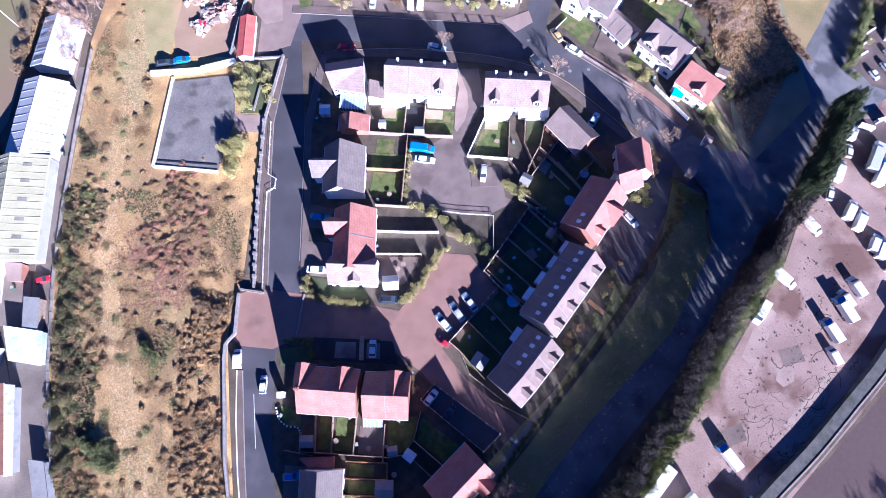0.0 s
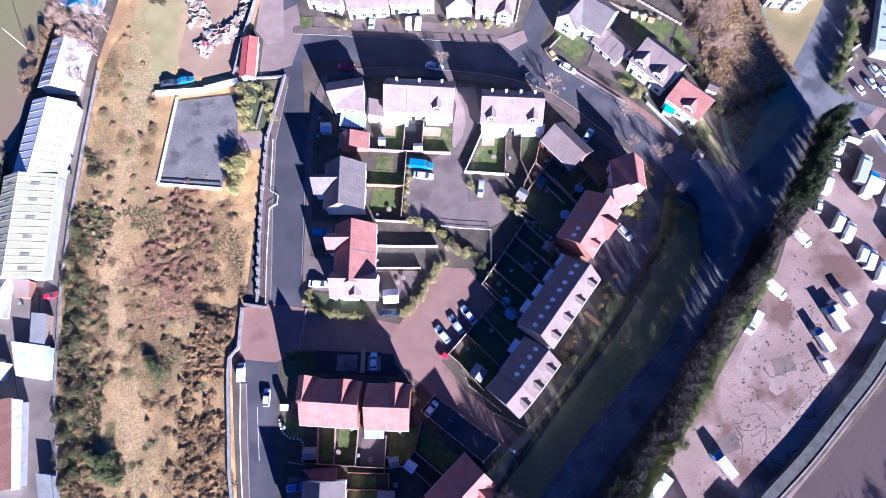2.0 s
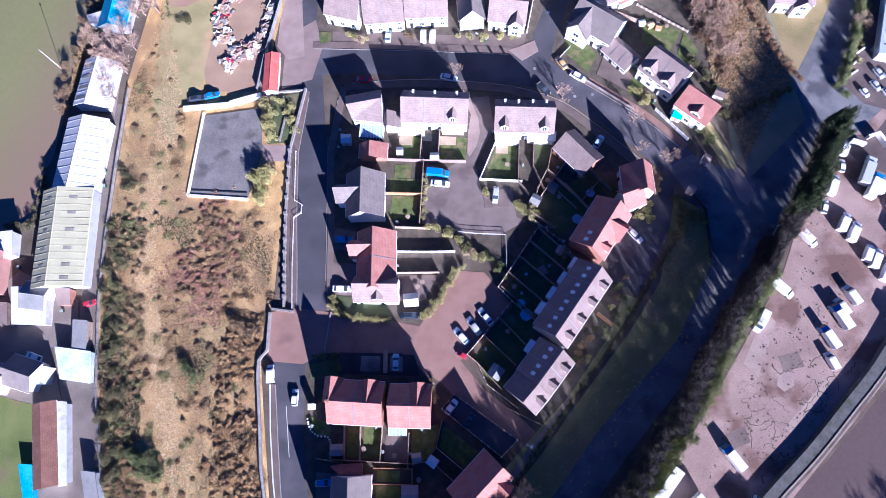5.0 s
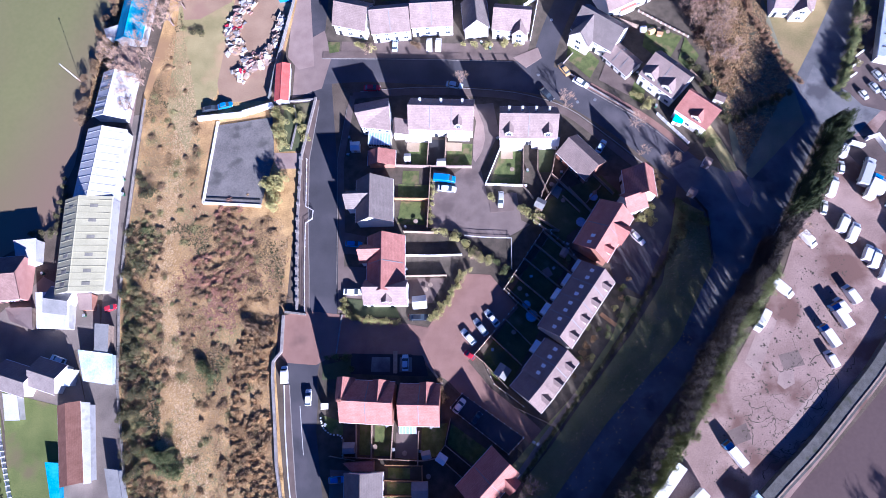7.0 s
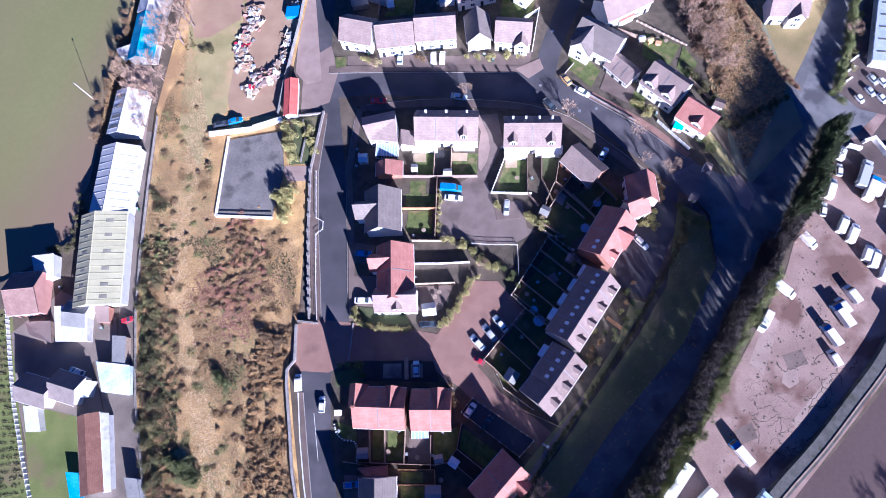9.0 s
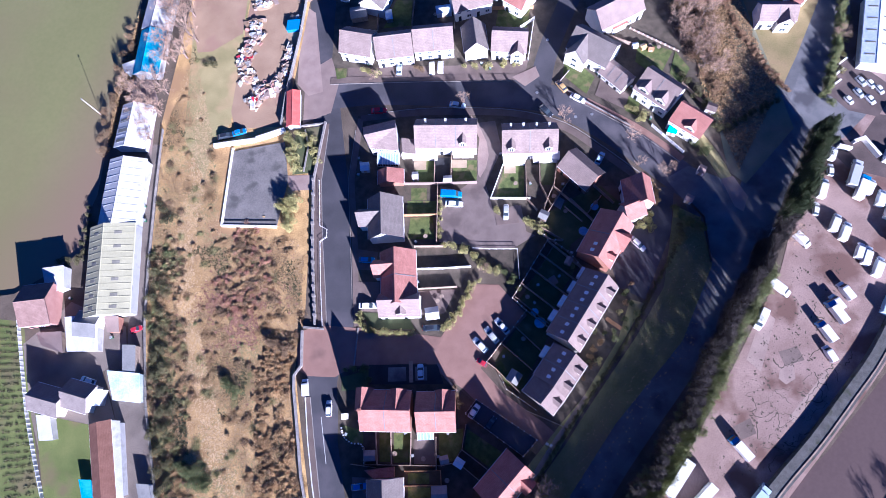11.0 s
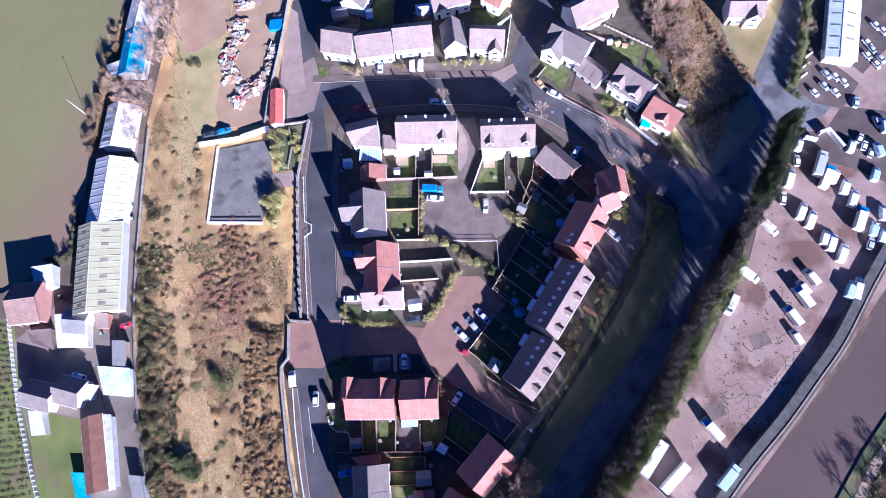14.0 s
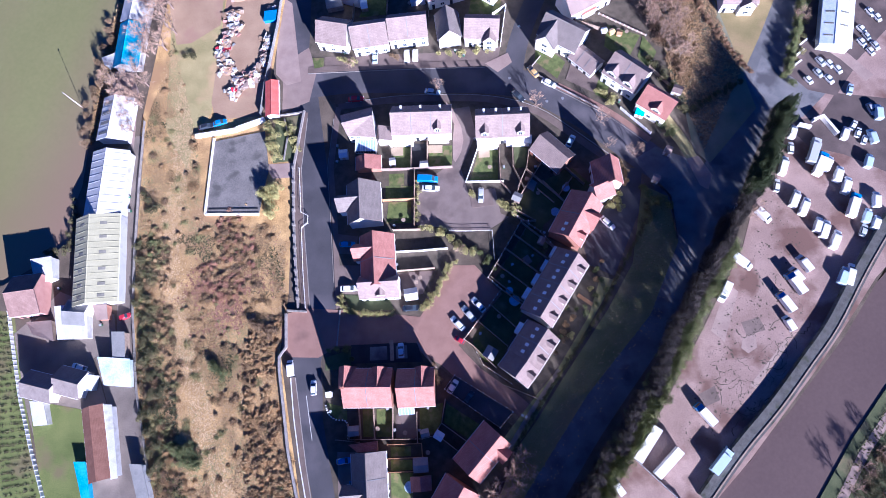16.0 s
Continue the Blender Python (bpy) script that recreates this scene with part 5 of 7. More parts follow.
def rail(name, line, label, height=1.0):
    """A white tubular guard rail with posts."""
    x0, y0 = line[0]
    ob = empty(name, pose(x0, y0, 0), label, "railing")
    for p, q in zip(line, line[1:]):
        mid, turn, length = along(p, q)
        n = max(1, round(length / 2.0))
        for k in range(n):
            a = Vector(p).lerp(Vector(q), k / n)
            bm = bmesh.new()
            box(bm, -0.04, 0.04, -0.04, 0.04, 0, height)
            part("post", bm, TRIM, ob, m=pose(a.x - x0, a.y - y0, 0))
        for z in (0.5, height):
            bm = bmesh.new()
            box(bm, 0, length, -0.035, 0.035, z - 0.035, z + 0.035, 0.01)
            part("rail", bm, TRIM, ob, m=pose(p[0] - x0, p[1] - y0, 0, 0, 0, turn))
    return ob


def line_mark(name, line, width=0.14, z=0.05):
    return tagged(obj(name, prism(bmesh.new(), strip(line, width), z - 0.02, z), WHITE_LINE), "worn white painted road line", "road marking", kind="structure")


def little_shed(xy, w, d, h, turn, wall, roof, label, category="shed", name="garden_shed"):
    ob = empty(name, pose(xy[0], xy[1], 0.02, 0, 0, turn), wordy(label, "standing on the ground"), category)
    part("wall", gable_wall(w, d / 2, d / 2, h, h + d * 0.22), wall, ob)
    for s in (1, -1):
        part("roof_slope", roof_slope(w, d / 2, h, h + d * 0.22, s, 0.12, 0.05, 0.1), roof, ob)
    bm = bmesh.new()
    box(bm, -0.4, 0.4, -0.04, 0.02, 0.02, min(1.85, h - 0.05))
    part("door", bm, TIMBER, ob, m=pose(0, -d / 2 - 0.01, 0))
    return ob


def conservatory(xy, w, d, turn, label="white framed glass conservatory", panes=None, bay=0.8):
    ob = empty("conservatory", pose(xy[0], xy[1], 0.02, 0, 0, turn), label, "conservatory")
    bm = bmesh.new()
    box(bm, -w / 2, w / 2, -d / 2, d / 2, 0, 0.6)
    part("plinth", bm, WALL_WHITE, ob)
    n = max(2, round(w / bay))
    for i in range(n + 1):
        x = -w / 2 + w * i / n
        bm = bmesh.new()
        box(bm, x - 0.05, x + 0.05, -d / 2 - 0.02, -d / 2 + 0.08, 0.6, 2.1)
        box(bm, x - 0.05, x + 0.05, d / 2 - 0.08, d / 2 + 0.02, 0.6, 2.7)
        part("mullion", bm, TRIM, ob)
        bm = bmesh.new()
        hull(bm, [[(x - 0.06, -d / 2 - 0.1, 2.12), (x + 0.06, -d / 2 - 0.1, 2.12), (x + 0.06, -d / 2 - 0.1, 2.24), (x - 0.06, -d / 2 - 0.1, 2.24)], [(x - 0.06, d / 2, 2.72), (x + 0.06, d / 2, 2.72), (x + 0.06, d / 2, 2.84), (x - 0.06, d / 2, 2.84)]])
        part("rafter", bm, TRIM, ob)
        if i < n:
            x1 = x + w / n
            bm = bmesh.new()
            hull(bm, [[(x + 0.07, -d / 2 - 0.08, 2.13), (x1 - 0.07, -d / 2 - 0.08, 2.13), (x1 - 0.07, -d / 2 - 0.08, 2.17), (x + 0.07, -d / 2 - 0.08, 2.17)], [(x + 0.07, d / 2, 2.73), (x1 - 0.07, d / 2, 2.73), (x1 - 0.07, d / 2, 2.77), (x + 0.07, d / 2, 2.77)]])
            part("roof_pane", bm, panes or PANE_BLUE, ob)
            bm = bmesh.new()
            box(bm, x + 0.05, x1 - 0.05, -d / 2, -d / 2 + 0.03, 0.61, 2.1)
            part("pane", bm, GLASS, ob)
    return ob


# ---- walls and rails along the road ----
wall_run("boundary_wall", [(-40.3, 90.2), (-43.7, 71.8), (-43.7, 54.1), (-43.2, 40.5), (-42.6, 29.8)], 0.9, 0.45, STONE, "pale stone boundary wall beside the scrubland")
wall_run("boundary_wall", [(-45.7, 29.4), (-40.3, 28.6)], 0.9, 0.35, STONE, "short pale stone return wall")
wall_run("boundary_wall", [(-46.0, 28.5), (-46.0, 19.3), (-47.9, 16.9), (-47.9, 13.4), (-46.8, 3.8), (-45.6, -7.6), (-42.9, -21.0)], 1.0, 0.45, STONE, "pale stone boundary wall below the scrubland")
for i, (a, b) in enumerate((((-43.7, 71.8), (-43.7, 54.1)), ((-43.7, 54.1), (-43.2, 40.5)), ((-43.2, 40.5), (-42.6, 29.8)))):
    for k in range(4):
        c = Vector(a).lerp(Vector(b), k / 4)
        bm = bmesh.new()
        box(bm, -0.35, 0.35, -0.35, 0.35, -0.05, 1.2, 0.03)
        box(bm, -0.42, 0.42, -0.42, 0.42, 1.2, 1.32, 0.03)
        tagged(obj("wall_pier", bm, STONE, m=pose(c.x, c.y, 0)), "square stone pier in the boundary wall", "pier", "wall piers")
rail("guard_rail", [(-42.0, 71.6), (-41.6, 57.7), (-39.6, 56.5), (-39.7, 54.2), (-41.5, 53.0), (-41.2, 40.4), (-40.6, 29.3)], "white tubular guard rail along the footway")
line_mark("kerb_line", [(-45.0, 11.2), (-44.2, 0.7), (-42.8, -10.5), (-40.5, -23.8)], 0.3, 0.14)
line_mark("centre_line", [(-40.8, 6.1), (-39.4, -5.3)], 0.14, 0.03)
wall_run("court_wall", [(-32.2, 18.5), (-31.0, 28.4)], 0.25, 0.25, STONE, "low kerb wall across the court")

# ---- the flat slab and its yard ----
slab("flat_slab", [(-68.4, 83.0), (-52.6, 84.8), (-51.3, 72.5), (-54.1, 58.9), (-69.5, 60.4)], 0.35, SLAB_TAR, "weathered grey flat slab of a cleared building", "ground")
for a, b in (((-68.1, 84.1), (-70.1, 59.9)), ((-70.1, 59.9), (-54.1, 58.4))):
    wall_run("slab_kerb", [a, b], 0.5, 0.6, WALL_WHITE, "white painted kerb round the flat slab")
wall_run("slab_groove", [(-69.3, 61.4), (-54.4, 60.2)], 0.42, 0.18, DARK_METAL, "dark drainage channel at the slab edge")
wall_run("parapet_beam", [(-73.9, 85.2), (-61.2, 86.0)], 1.0, 1.1, WALL_WHITE, "long fallen white concrete beam")
wall_run("parapet_beam", [(-61.0, 86.2), (-52.5, 88.5)], 1.2, 1.2, WALL_WHITE, "long white concrete beam in line with another")
slab("slab_drive", [(-52.7, 74.1), (-41.6, 73.4), (-42.6, 69.0), (-50.2, 69.2)], 0.06, PINK_PATH, "pale concrete drive to the slab", "pavement")
slab("slab_bed", [(-49.4, 88.5), (-41.1, 89.2), (-42.8, 74.4), (-50.1, 74.2)], 0.07, GRASS, "overgrown bed beside the slab", "grass")
wall_run("bed_wall", [(-46.5, 88.2), (-45.4, 82.9), (-46.7, 74.8)], 0.5, 0.3, STONE, "low curved bed wall")
wall_run("bed_wall", [(-52.5, 89.2), (-40.4, 89.8)], 0.7, 0.3, STONE, "low pale wall at the road corner")
bush_row([(-50.8, 86.8), (-48.9, 75.0)], 1.5, 2.8, LEAF_YELLOW, 1.8, "yellow-green shrub beside the slab", wide=1.0)
bush_row([(-53.1, 62.9), (-49.0, 66.0), (-51.1, 57.4)], 1.7, 3.4, LEAF_YELLOW, 1.7, "yellow-green shrub at the slab edge", wide=1.2)
house("red_hut", (-49.6, 88.9), (-49.7, 100.2), 1.7, 1.7, 2.4, 3.1, SHEET_WHITE, surf("red_sheet", (0.48, 0.09, 0.07), (0.62, 0.17, 0.13), 0.6, 0.6, 0.2), "long hut with bright red roof beside the road", "hut", glaze="")
fence("hoarding", [(-53.7, 90.3), (-52.4, 100.5), (-48.5, 121.2), (-46.5, 136.6)], 1.9, SHEET_GREY, GALV, 2.4, "tall grey hoarding round the scrap yard")

# ---- fences ----
F = fence
F("fence", [(-19.2, 68.5), (-8.0, 67.7), (2.9, 67.2)], 1.8, PINK_PATH, PINK_PATH, 2.0, "pinkish garden wall panels behind the terrace")
F("fence", [(-8.0, 67.7), (-9.1, 50.8)])
F("fence", [(-17.7, 58.9), (-8.7, 58.4)], 1.8, TIMBER_ORANGE, TIMBER_ORANGE, label="orange timber garden fence")
F("fence", [(-15.2, 43.3), (-7.9, 43.0), (-0.3, 43.0)], 1.7, TRIM, TRIM, label="pale painted garden fence")
F("fence", [(-15.2, 37.8), (-4.3, 37.7)])
F("fence", [(-15.2, 49.7), (-7.5, 49.2)])
F("fence", [(-8.4, 77.3), (-9.0, 67.8)])
F("fence", [(-3.7, 76.8), (-4.3, 67.7)])
F("fence", [(11.1, 73.1), (6.5, 62.2), (17.2, 61.3)], 1.5, TRIM, TRIM, label="white painted garden fence panels")
F("fence", [(17.0, 72.5), (16.3, 61.4), (18.8, 57.7)])
F("fence", [(20.8, 72.1), (20.3, 65.4), (22.7, 59.0)])
F("fence", [(25.7, 71.6), (24.2, 65.0), (21.1, 59.2)])
F("fence", [(24.1, 64.1), (32.0, 55.5), (36.3, 60.3)])
F("fence", [(33.2, 65.9), (39.5, 58.2)])
F("fence", [(28.4, 65.8), (21.2, 56.2)])
F("fence", [(28.2, 60.2), (33.5, 53.5)])
F("fence", [(26.5, 58.2), (30.6, 53.7)], 1.0)
F("fence", [(18.6, 51.6), (25.8, 45.4), (29.3, 40.4)], 1.6, TIMBER, TRIM)
F("fence", [(21.7, 60.0), (18.8, 53.0), (24.8, 48.6)])
F("fence", [(24.8, 48.6), (20.8, 48.9), (10.2, 33.7), (13.5, 30.2), (2.3, 17.6)], 1.7, TIMBER, TRIM, 1.8, "back fence of the terrace gardens with pale posts")
F("fence", [(30.0, 39.5), (21.1, 48.4)])
F("fence", [(27.8, 36.6), (18.5, 45.3)])
F("fence", [(25.0, 32.9), (15.7, 41.5)])
F("fence", [(22.0, 29.0), (12.8, 37.5)])
F("fence", [(19.8, 25.4), (11.0, 33.8)])
F("fence", [(20.2, 24.2), (13.5, 30.2)])
F("fence", [(17.1, 18.7), (10.2, 26.2)])
F("fence", [(13.6, 14.9), (6.4, 22.1)])
F("fence", [(10.0, 9.5), (4.6, 15.6), (2.3, 17.6)])
F("fence", [(4.6, 15.6), (6.8, 10.5), (13.6, 5.2)], 1.2, TIMBER, TRIM)
F("fence", [(11.3, 5.1), (19.7, 1.0)], 1.0)
F("fence", [(-3.8, 5.3), (-1.0, 8.4), (13.2, -1.8)], 1.0, TIMBER, TRIM, label="low fence with pale posts round the parking bays")
F("fence", [(-3.8, 5.0), (9.6, -5.6), (13.2, -2.1)], 1.2, TIMBER, TRIM, label="low fence with pale posts behind the parking bays")
F("fence", [(-3.9, 2.5), (-5.3, -3.4), (2.5, -9.7)])
F("fence", [(-5.3, -3.4), (-7.2, -5.7), (0.1, -12.0)])
F("fence", [(-26.6, 2.1), (-26.4, -5.9)])
F("fence", [(-22.8, 1.8), (-22.8, -5.9)])
F("fence", [(-17.7, 1.7), (-18.1, -6.3)])
F("fence", [(-11.5, -0.2), (-11.8, -7.7)])
F("fence", [(-29.7, -1.9), (-29.5, -5.8), (-10.5, -6.9), (-7.2, -6.3)])
F("fence", [(-19.5, -7.7), (-10.8, -8.0), (-10.7, -15.0)], 1.5, TIMBER_ORANGE, TIMBER_ORANGE, label="orange timber garden fence")
F("fence", [(-19.6, -11.1), (-10.8, -11.4)], 1.5, TIMBER_ORANGE, TIMBER_ORANGE, label="orange timber garden fence")
F("fence", [(-19.7, -14.4), (-13.0, -14.6)], 1.5, TIMBER_ORANGE, TIMBER_ORANGE, label="orange timber garden fence")
F("fence", [(-32.8, -5.6), (-26.9, -6.6)], 1.4)
F("fence", [(19.3, 116.8), (23.7, 119.5), (20.7, 105.7)], 1.5, TRIM, TRIM, label="white posts along a garden edge")
F("fence", [(0.1, 125.4), (23.8, 123.5)], 1.6, TIMBER_ORANGE, TIMBER_ORANGE)
F("fence", [(-13.6, 121.3), (-12.2, 132.5)])
F("fence", [(-24.3, 120.6), (-23.3, 130.9)])
F("fence", [(-0.5, 118.9), (-0.3, 126.4)])
F("fence", [(32.2, 100.6), (28.3, 96.4), (34.5, 91.1), (47.3, 81.3)], 0.9, STONE, STONE, label="low garden wall along the bend")
F("fence", [(51.7, 113.3), (64.4, 104.1)], 0.8, TIMBER, TRIM, 1.4, label="low timber fence with white posts behind the gardens")
F("fence", [(41.4, 112.7), (50.8, 107.8)], 1.6)
F("fence", [(63.5, 93.1), (69.4, 85.0)], 1.5)
F("fence", [(53.2, 80.7), (60.4, 71.8)], 1.3, TRIM, TRIM)
F("mesh_fence", [(59.7, 57.1), (62.7, 52.5), (62.4, 40.2)], 1.1, DARK_METAL, DARK_METAL, 2.4, "dark railing round the planted island")
F("paddock_fence", [(-126.5, 35.9), (-123.3, 23.2), (-120.0, 11.0), (-115.9, -0.9), (-109.3, -18.2)], 1.3, TRIM, TRIM, 1.4, "pale post and panel fence along the river path")
F("lane_fence", [(-90.3, 92.1), (-90.7, 70.9), (-90.6, 48.3), (-89.9, 32.0), (-87.3, 10.6), (-80.6, -20.1)], 1.1, STONE, STONE, 2.6, "low pale wall panels along the lane")
F("yard_fence", [(42.3, -15.6), (52.2, -26.4)], 1.5, GALV, GALV, 2.4, "steel mesh fence at the yard end")

# ---- lawns and patios ----
n_lawn = 0
for mat_, pts in ((LAWN, [(-15.6, 67.2), (-11.2, 66.9), (-11.4, 63.2), (-15.8, 63.5)]), (LAWN, [(-16.8, 63.4), (-8.8, 62.8), (-9.1, 58.6), (-17.0, 59.2)]), (LAWN, [(-16.1, 58.4), (-9.8, 58.0), (-9.8, 51.6), (-17.1, 52.1)]),
                  (LAWN, [(-14.1, 75.7), (-8.7, 75.5), (-9.1, 68.0), (-14.5, 68.3)]), (LAWN, [(-3.3, 74.6), (3.4, 74.3), (2.9, 67.5), (-3.8, 68.0)]), (LAWN, [(11.3, 72.4), (16.6, 72.2), (15.7, 62.0), (7.8, 62.8)]),
                  (GRASS, [(21.2, 71.7), (25.2, 71.7), (23.8, 65.1), (20.9, 65.3)]), (PAVING, [(-14.9, 37.3), (-4.6, 37.2), (-8.0, 30.9), (-15.0, 30.7)]),
                  (GRASS, [(-29.9, 32.5), (-17.5, 30.9), (-16.1, 27.1), (-28.0, 28.1)]), (LAWN, [(4.4, 16.8), (6.0, 17.6), (9.6, 11.0), (7.2, 11.2)]), (LAWN, [(-25.8, 1.7), (-23.1, 1.5), (-23.2, -5.5), (-25.9, -5.4)]),
                  (LAWN, [(-22.1, 1.4), (-18.0, 1.1), (-18.3, -5.8), (-22.4, -5.7)]), (PAVING, [(-17.0, -0.4), (-11.8, -0.7), (-12.0, -6.6), (-17.3, -6.2)]), (LAWN, [(-10.8, 1.2), (-4.6, 1.6), (-5.5, -3.4), (-7.8, -6.0), (-11.2, -6.3)]),
                  (LAWN, [(-3.7, 1.5), (6.9, -6.2), (2.8, -9.0), (-4.7, -3.3)]), (LAWN, [(-18.9, -8.3), (-13.6, -8.5), (-13.7, -10.9), (-19.0, -10.7)]), (LAWN, [(-19.0, -11.5), (-13.5, -11.8), (-13.6, -14.3), (-19.1, -14.1)]),
                  (LAWN, [(-19.1, -14.7), (-13.6, -15.0), (-13.8, -21.8), (-19.3, -21.5)]), (GRASS, [(-35.4, 15.8), (-28.4, 17.3), (-28.5, 12.5), (-35.5, 12.3)]), (LAWN, [(-35.4, 3.9), (-29.9, 2.3), (-30.0, -0.8), (-33.0, -0.5)]),
                  (LAWN, [(31.5, 104.5), (33.9, 104.6), (39.5, 97.9), (36.4, 92.7), (30.4, 99.4)]), (PAVING, [(41.1, 97.3), (48.6, 91.3), (46.4, 86.9), (38.8, 92.1)]), (LAWN, [(48.3, 90.9), (51.2, 88.7), (49.7, 84.2), (46.7, 86.3)]),
                  (LAWN, [(-37.7, 108.5), (-34.1, 108.1), (-34.3, 105.0), (-37.1, 104.6)]), (LAWN, [(-18.2, 131.3), (-13.2, 130.7), (-13.9, 121.4), (-22.5, 121.4)]), (LAWN, [(13.4, 124.8), (22.9, 123.6), (21.1, 116.3), (11.6, 116.9)]),
                  (LAWN, [(53.6, 109.3), (62.8, 104.4), (57.4, 95.7), (51.7, 102.0)]), (LAWN, [(63.6, 104.3), (66.7, 98.2), (63.5, 93.1), (60.9, 97.1)]), (PAVING, [(-22.1, 107.7), (-20.5, 104.3), (-13.5, 103.5), (-13.3, 107.3)]),
                  (PAVING, [(-31.6, 50.4), (-25.4, 49.0), (-26.3, 44.0), (-31.5, 44.5)]), (PAVING, [(-31.6, 41.1), (-25.1, 40.5), (-25.4, 32.4), (-30.9, 32.9)]), (PAVING, [(7.2, 58.8), (13.8, 59.9), (13.7, 54.7), (7.6, 54.4)]),
                  (PAVING, [(-32.8, -8.6), (-26.2, -9.1), (-27.0, -19.7), (-32.8, -19.2)])):
    n_lawn += 1
    slab("lawn" if mat_ in (LAWN, GRASS) else "patio", pts, 0.075 + 0.0015 * n_lawn, mat_, "small green garden lawn" if mat_ in (LAWN, GRASS) else "grey paved drive or patio", "lawn" if mat_ in (LAWN, GRASS) else "patio")
for i in range(9):
    a, b = Vector((22.2, 47.1)).lerp(Vector((12.0, 33.2)), i / 8), Vector((30.0, 39.3)).lerp(Vector((19.5, 25.9)), i / 8)
    if i < 8:
        c, d = Vector((22.2, 47.1)).lerp(Vector((12.0, 33.2)), (i + 0.9) / 8), Vector((30.0, 39.3)).lerp(Vector((19.5, 25.9)), (i + 0.9) / 8)
        slab("lawn", [tuple(a), tuple(a.lerp(b, 0.75)), tuple(c.lerp(d, 0.75)), tuple(c)], 0.055 + 0.001 * i, GRASS, "narrow shaded terrace lawn", "lawn")
for pts in ([(-14.5, 75.4), (-11.0, 75.2), (-11.2, 72.6), (-14.7, 72.8)], [(-3.9, 75.0), (0.6, 74.6), (0.4, 72.2), (-4.1, 72.6)], [(11.0, 72.3), (14.2, 72.1), (14.0, 69.4), (10.8, 69.6)]):
    slab("patio", pts, 0.17, CREAM_SLAB, "pale cream paved patio behind the white terrace", "patio")
slab("patio", [(-8.7, 76.0), (-4.3, 75.7), (-4.6, 68.0), (-9.0, 68.3)], 0.16, DARK_ASPHALT, "dark paved garden behind the white terrace", "patio")
slab("patio", [(24.6, 62.0), (26.7, 60.3), (25.3, 57.6), (23.3, 59.3)], 0.1, SHEET_GREY, "pale grey garden deck", "patio")
slab("patio", [(26.2, 43.2), (27.6, 43.6), (27.4, 40.8), (26.2, 40.6)], 0.1, OLIVE, "small straw-coloured garden bed", "patio")
slab("patio", [(20.0, 38.5), (21.7, 39.4), (22.7, 37.3), (21.0, 36.2)], 0.1, PINK_PATH, "pale square garden patio", "patio")
slab("patio", [(33.4, 26.7), (34.1, 27.4), (37.6, 24.4), (36.9, 23.7)], 0.12, TIMBER_ORANGE, "timber deck path before the terrace", "path")

# ---- garden sheds, conservatories and small buildings ----
conservatory((-14.0, 0.7), 4.0, 2.6, 0)
conservatory((-21.7, 76.2), 6.0, 4.0, -6, "white conservatory with blue panes by the corner house")
for a in (0.1, 0.36, 0.62, 0.88):
    c = Vector((19.0, 26.8)).lerp(Vector((30.0, 40.6)), a)
    conservatory((c.x, c.y), 3.0, 1.5, 234, "small white-framed lean-to behind the terrace", SHEET_PALEBLUE, 1.5)
c = Vector((14.9, 16.6)).lerp(Vector((19.3, 21.6)), 0.5)
conservatory((c.x, c.y), 3.0, 1.5, 234, "small white-framed lean-to behind the terrace", SHEET_PALEBLUE, 1.5)
little_shed((-28.5, 74.2), 2.4, 2.4, 1.9, 0, SHEET_WHITE, SHEET_PALEBLUE, "small shed with pale blue roof")
little_shed((-14.2, 70.3), 1.6, 2.0, 1.8, 0, SHEET_WHITE, SHEET_WHITE, "small white garden shed")
little_shed((-5.1, 68.5), 2.2, 1.8, 1.8, 0, TIMBER, SHEET_WHITE, "small grey garden shed")
little_shed((-11.1, 30.8), 3.4, 3.0, 1.9, 5, SHEET_WHITE, SHEET_WHITE, "white garden gazebo", "gazebo", "gazebo")
little_shed((-11.2, -13.1), 3.6, 3.4, 2.0, 0, TIMBER, SHEET_GREY, "dark garden shed")
little_shed((-11.4, -17.5), 3.4, 5.0, 2.0, 90, TIMBER, ROOF_PINK, "garden shed with pink roof")
little_shed((-9.7, -5.5), 2.0, 1.8, 1.7, 10, TIMBER, SHEET_GREY, "small garden shed")
little_shed((-6.1, -6.4), 2.2, 2.0, 1.7, -35, TIMBER, SHEET_PALEBLUE, "small garden shed with bluish roof")
little_shed((-28.0, -3.7), 2.6, 2.4, 1.9, 0, TIMBER, SHEET_GREY, "grey garden shed")
little_shed((20.4, 55.8), 2.4, 2.4, 1.9, -30, TIMBER, SHEET_GREY, "grey garden shed")
little_shed((8.9, 13.3), 3.0, 3.0, 1.9, 55, TIMBER, SHEET_GREY, "grey garden shed")
little_shed((25.7, 42.6), 2.0, 1.6, 1.8, 60, TIMBER, PINK_PATH, "pale garden shed")
little_shed((54.4, 106.2), 1.6, 1.4, 1.2, 20, PAINT["yellow"], PAINT["yellow"], "small yellow playhouse on a lawn", "playhouse", "playhouse")
little_shed((56.6, 105.4), 1.5, 1.3, 1.1, -15, TIMBER_ORANGE, TIMBER_ORANGE, "small orange playhouse on a lawn", "playhouse", "playhouse")
little_shed((52.2, 107.0), 1.6, 1.4, 1.1, 5, SHEET_WHITE, SHEET_PALEBLUE, "small pale blue playhouse on a lawn", "playhouse", "playhouse")
little_shed((58.6, 79.1), 2.4, 4.0, 1.9, -25, TRIM, PAINT["teal"], "summer house with turquoise roof")
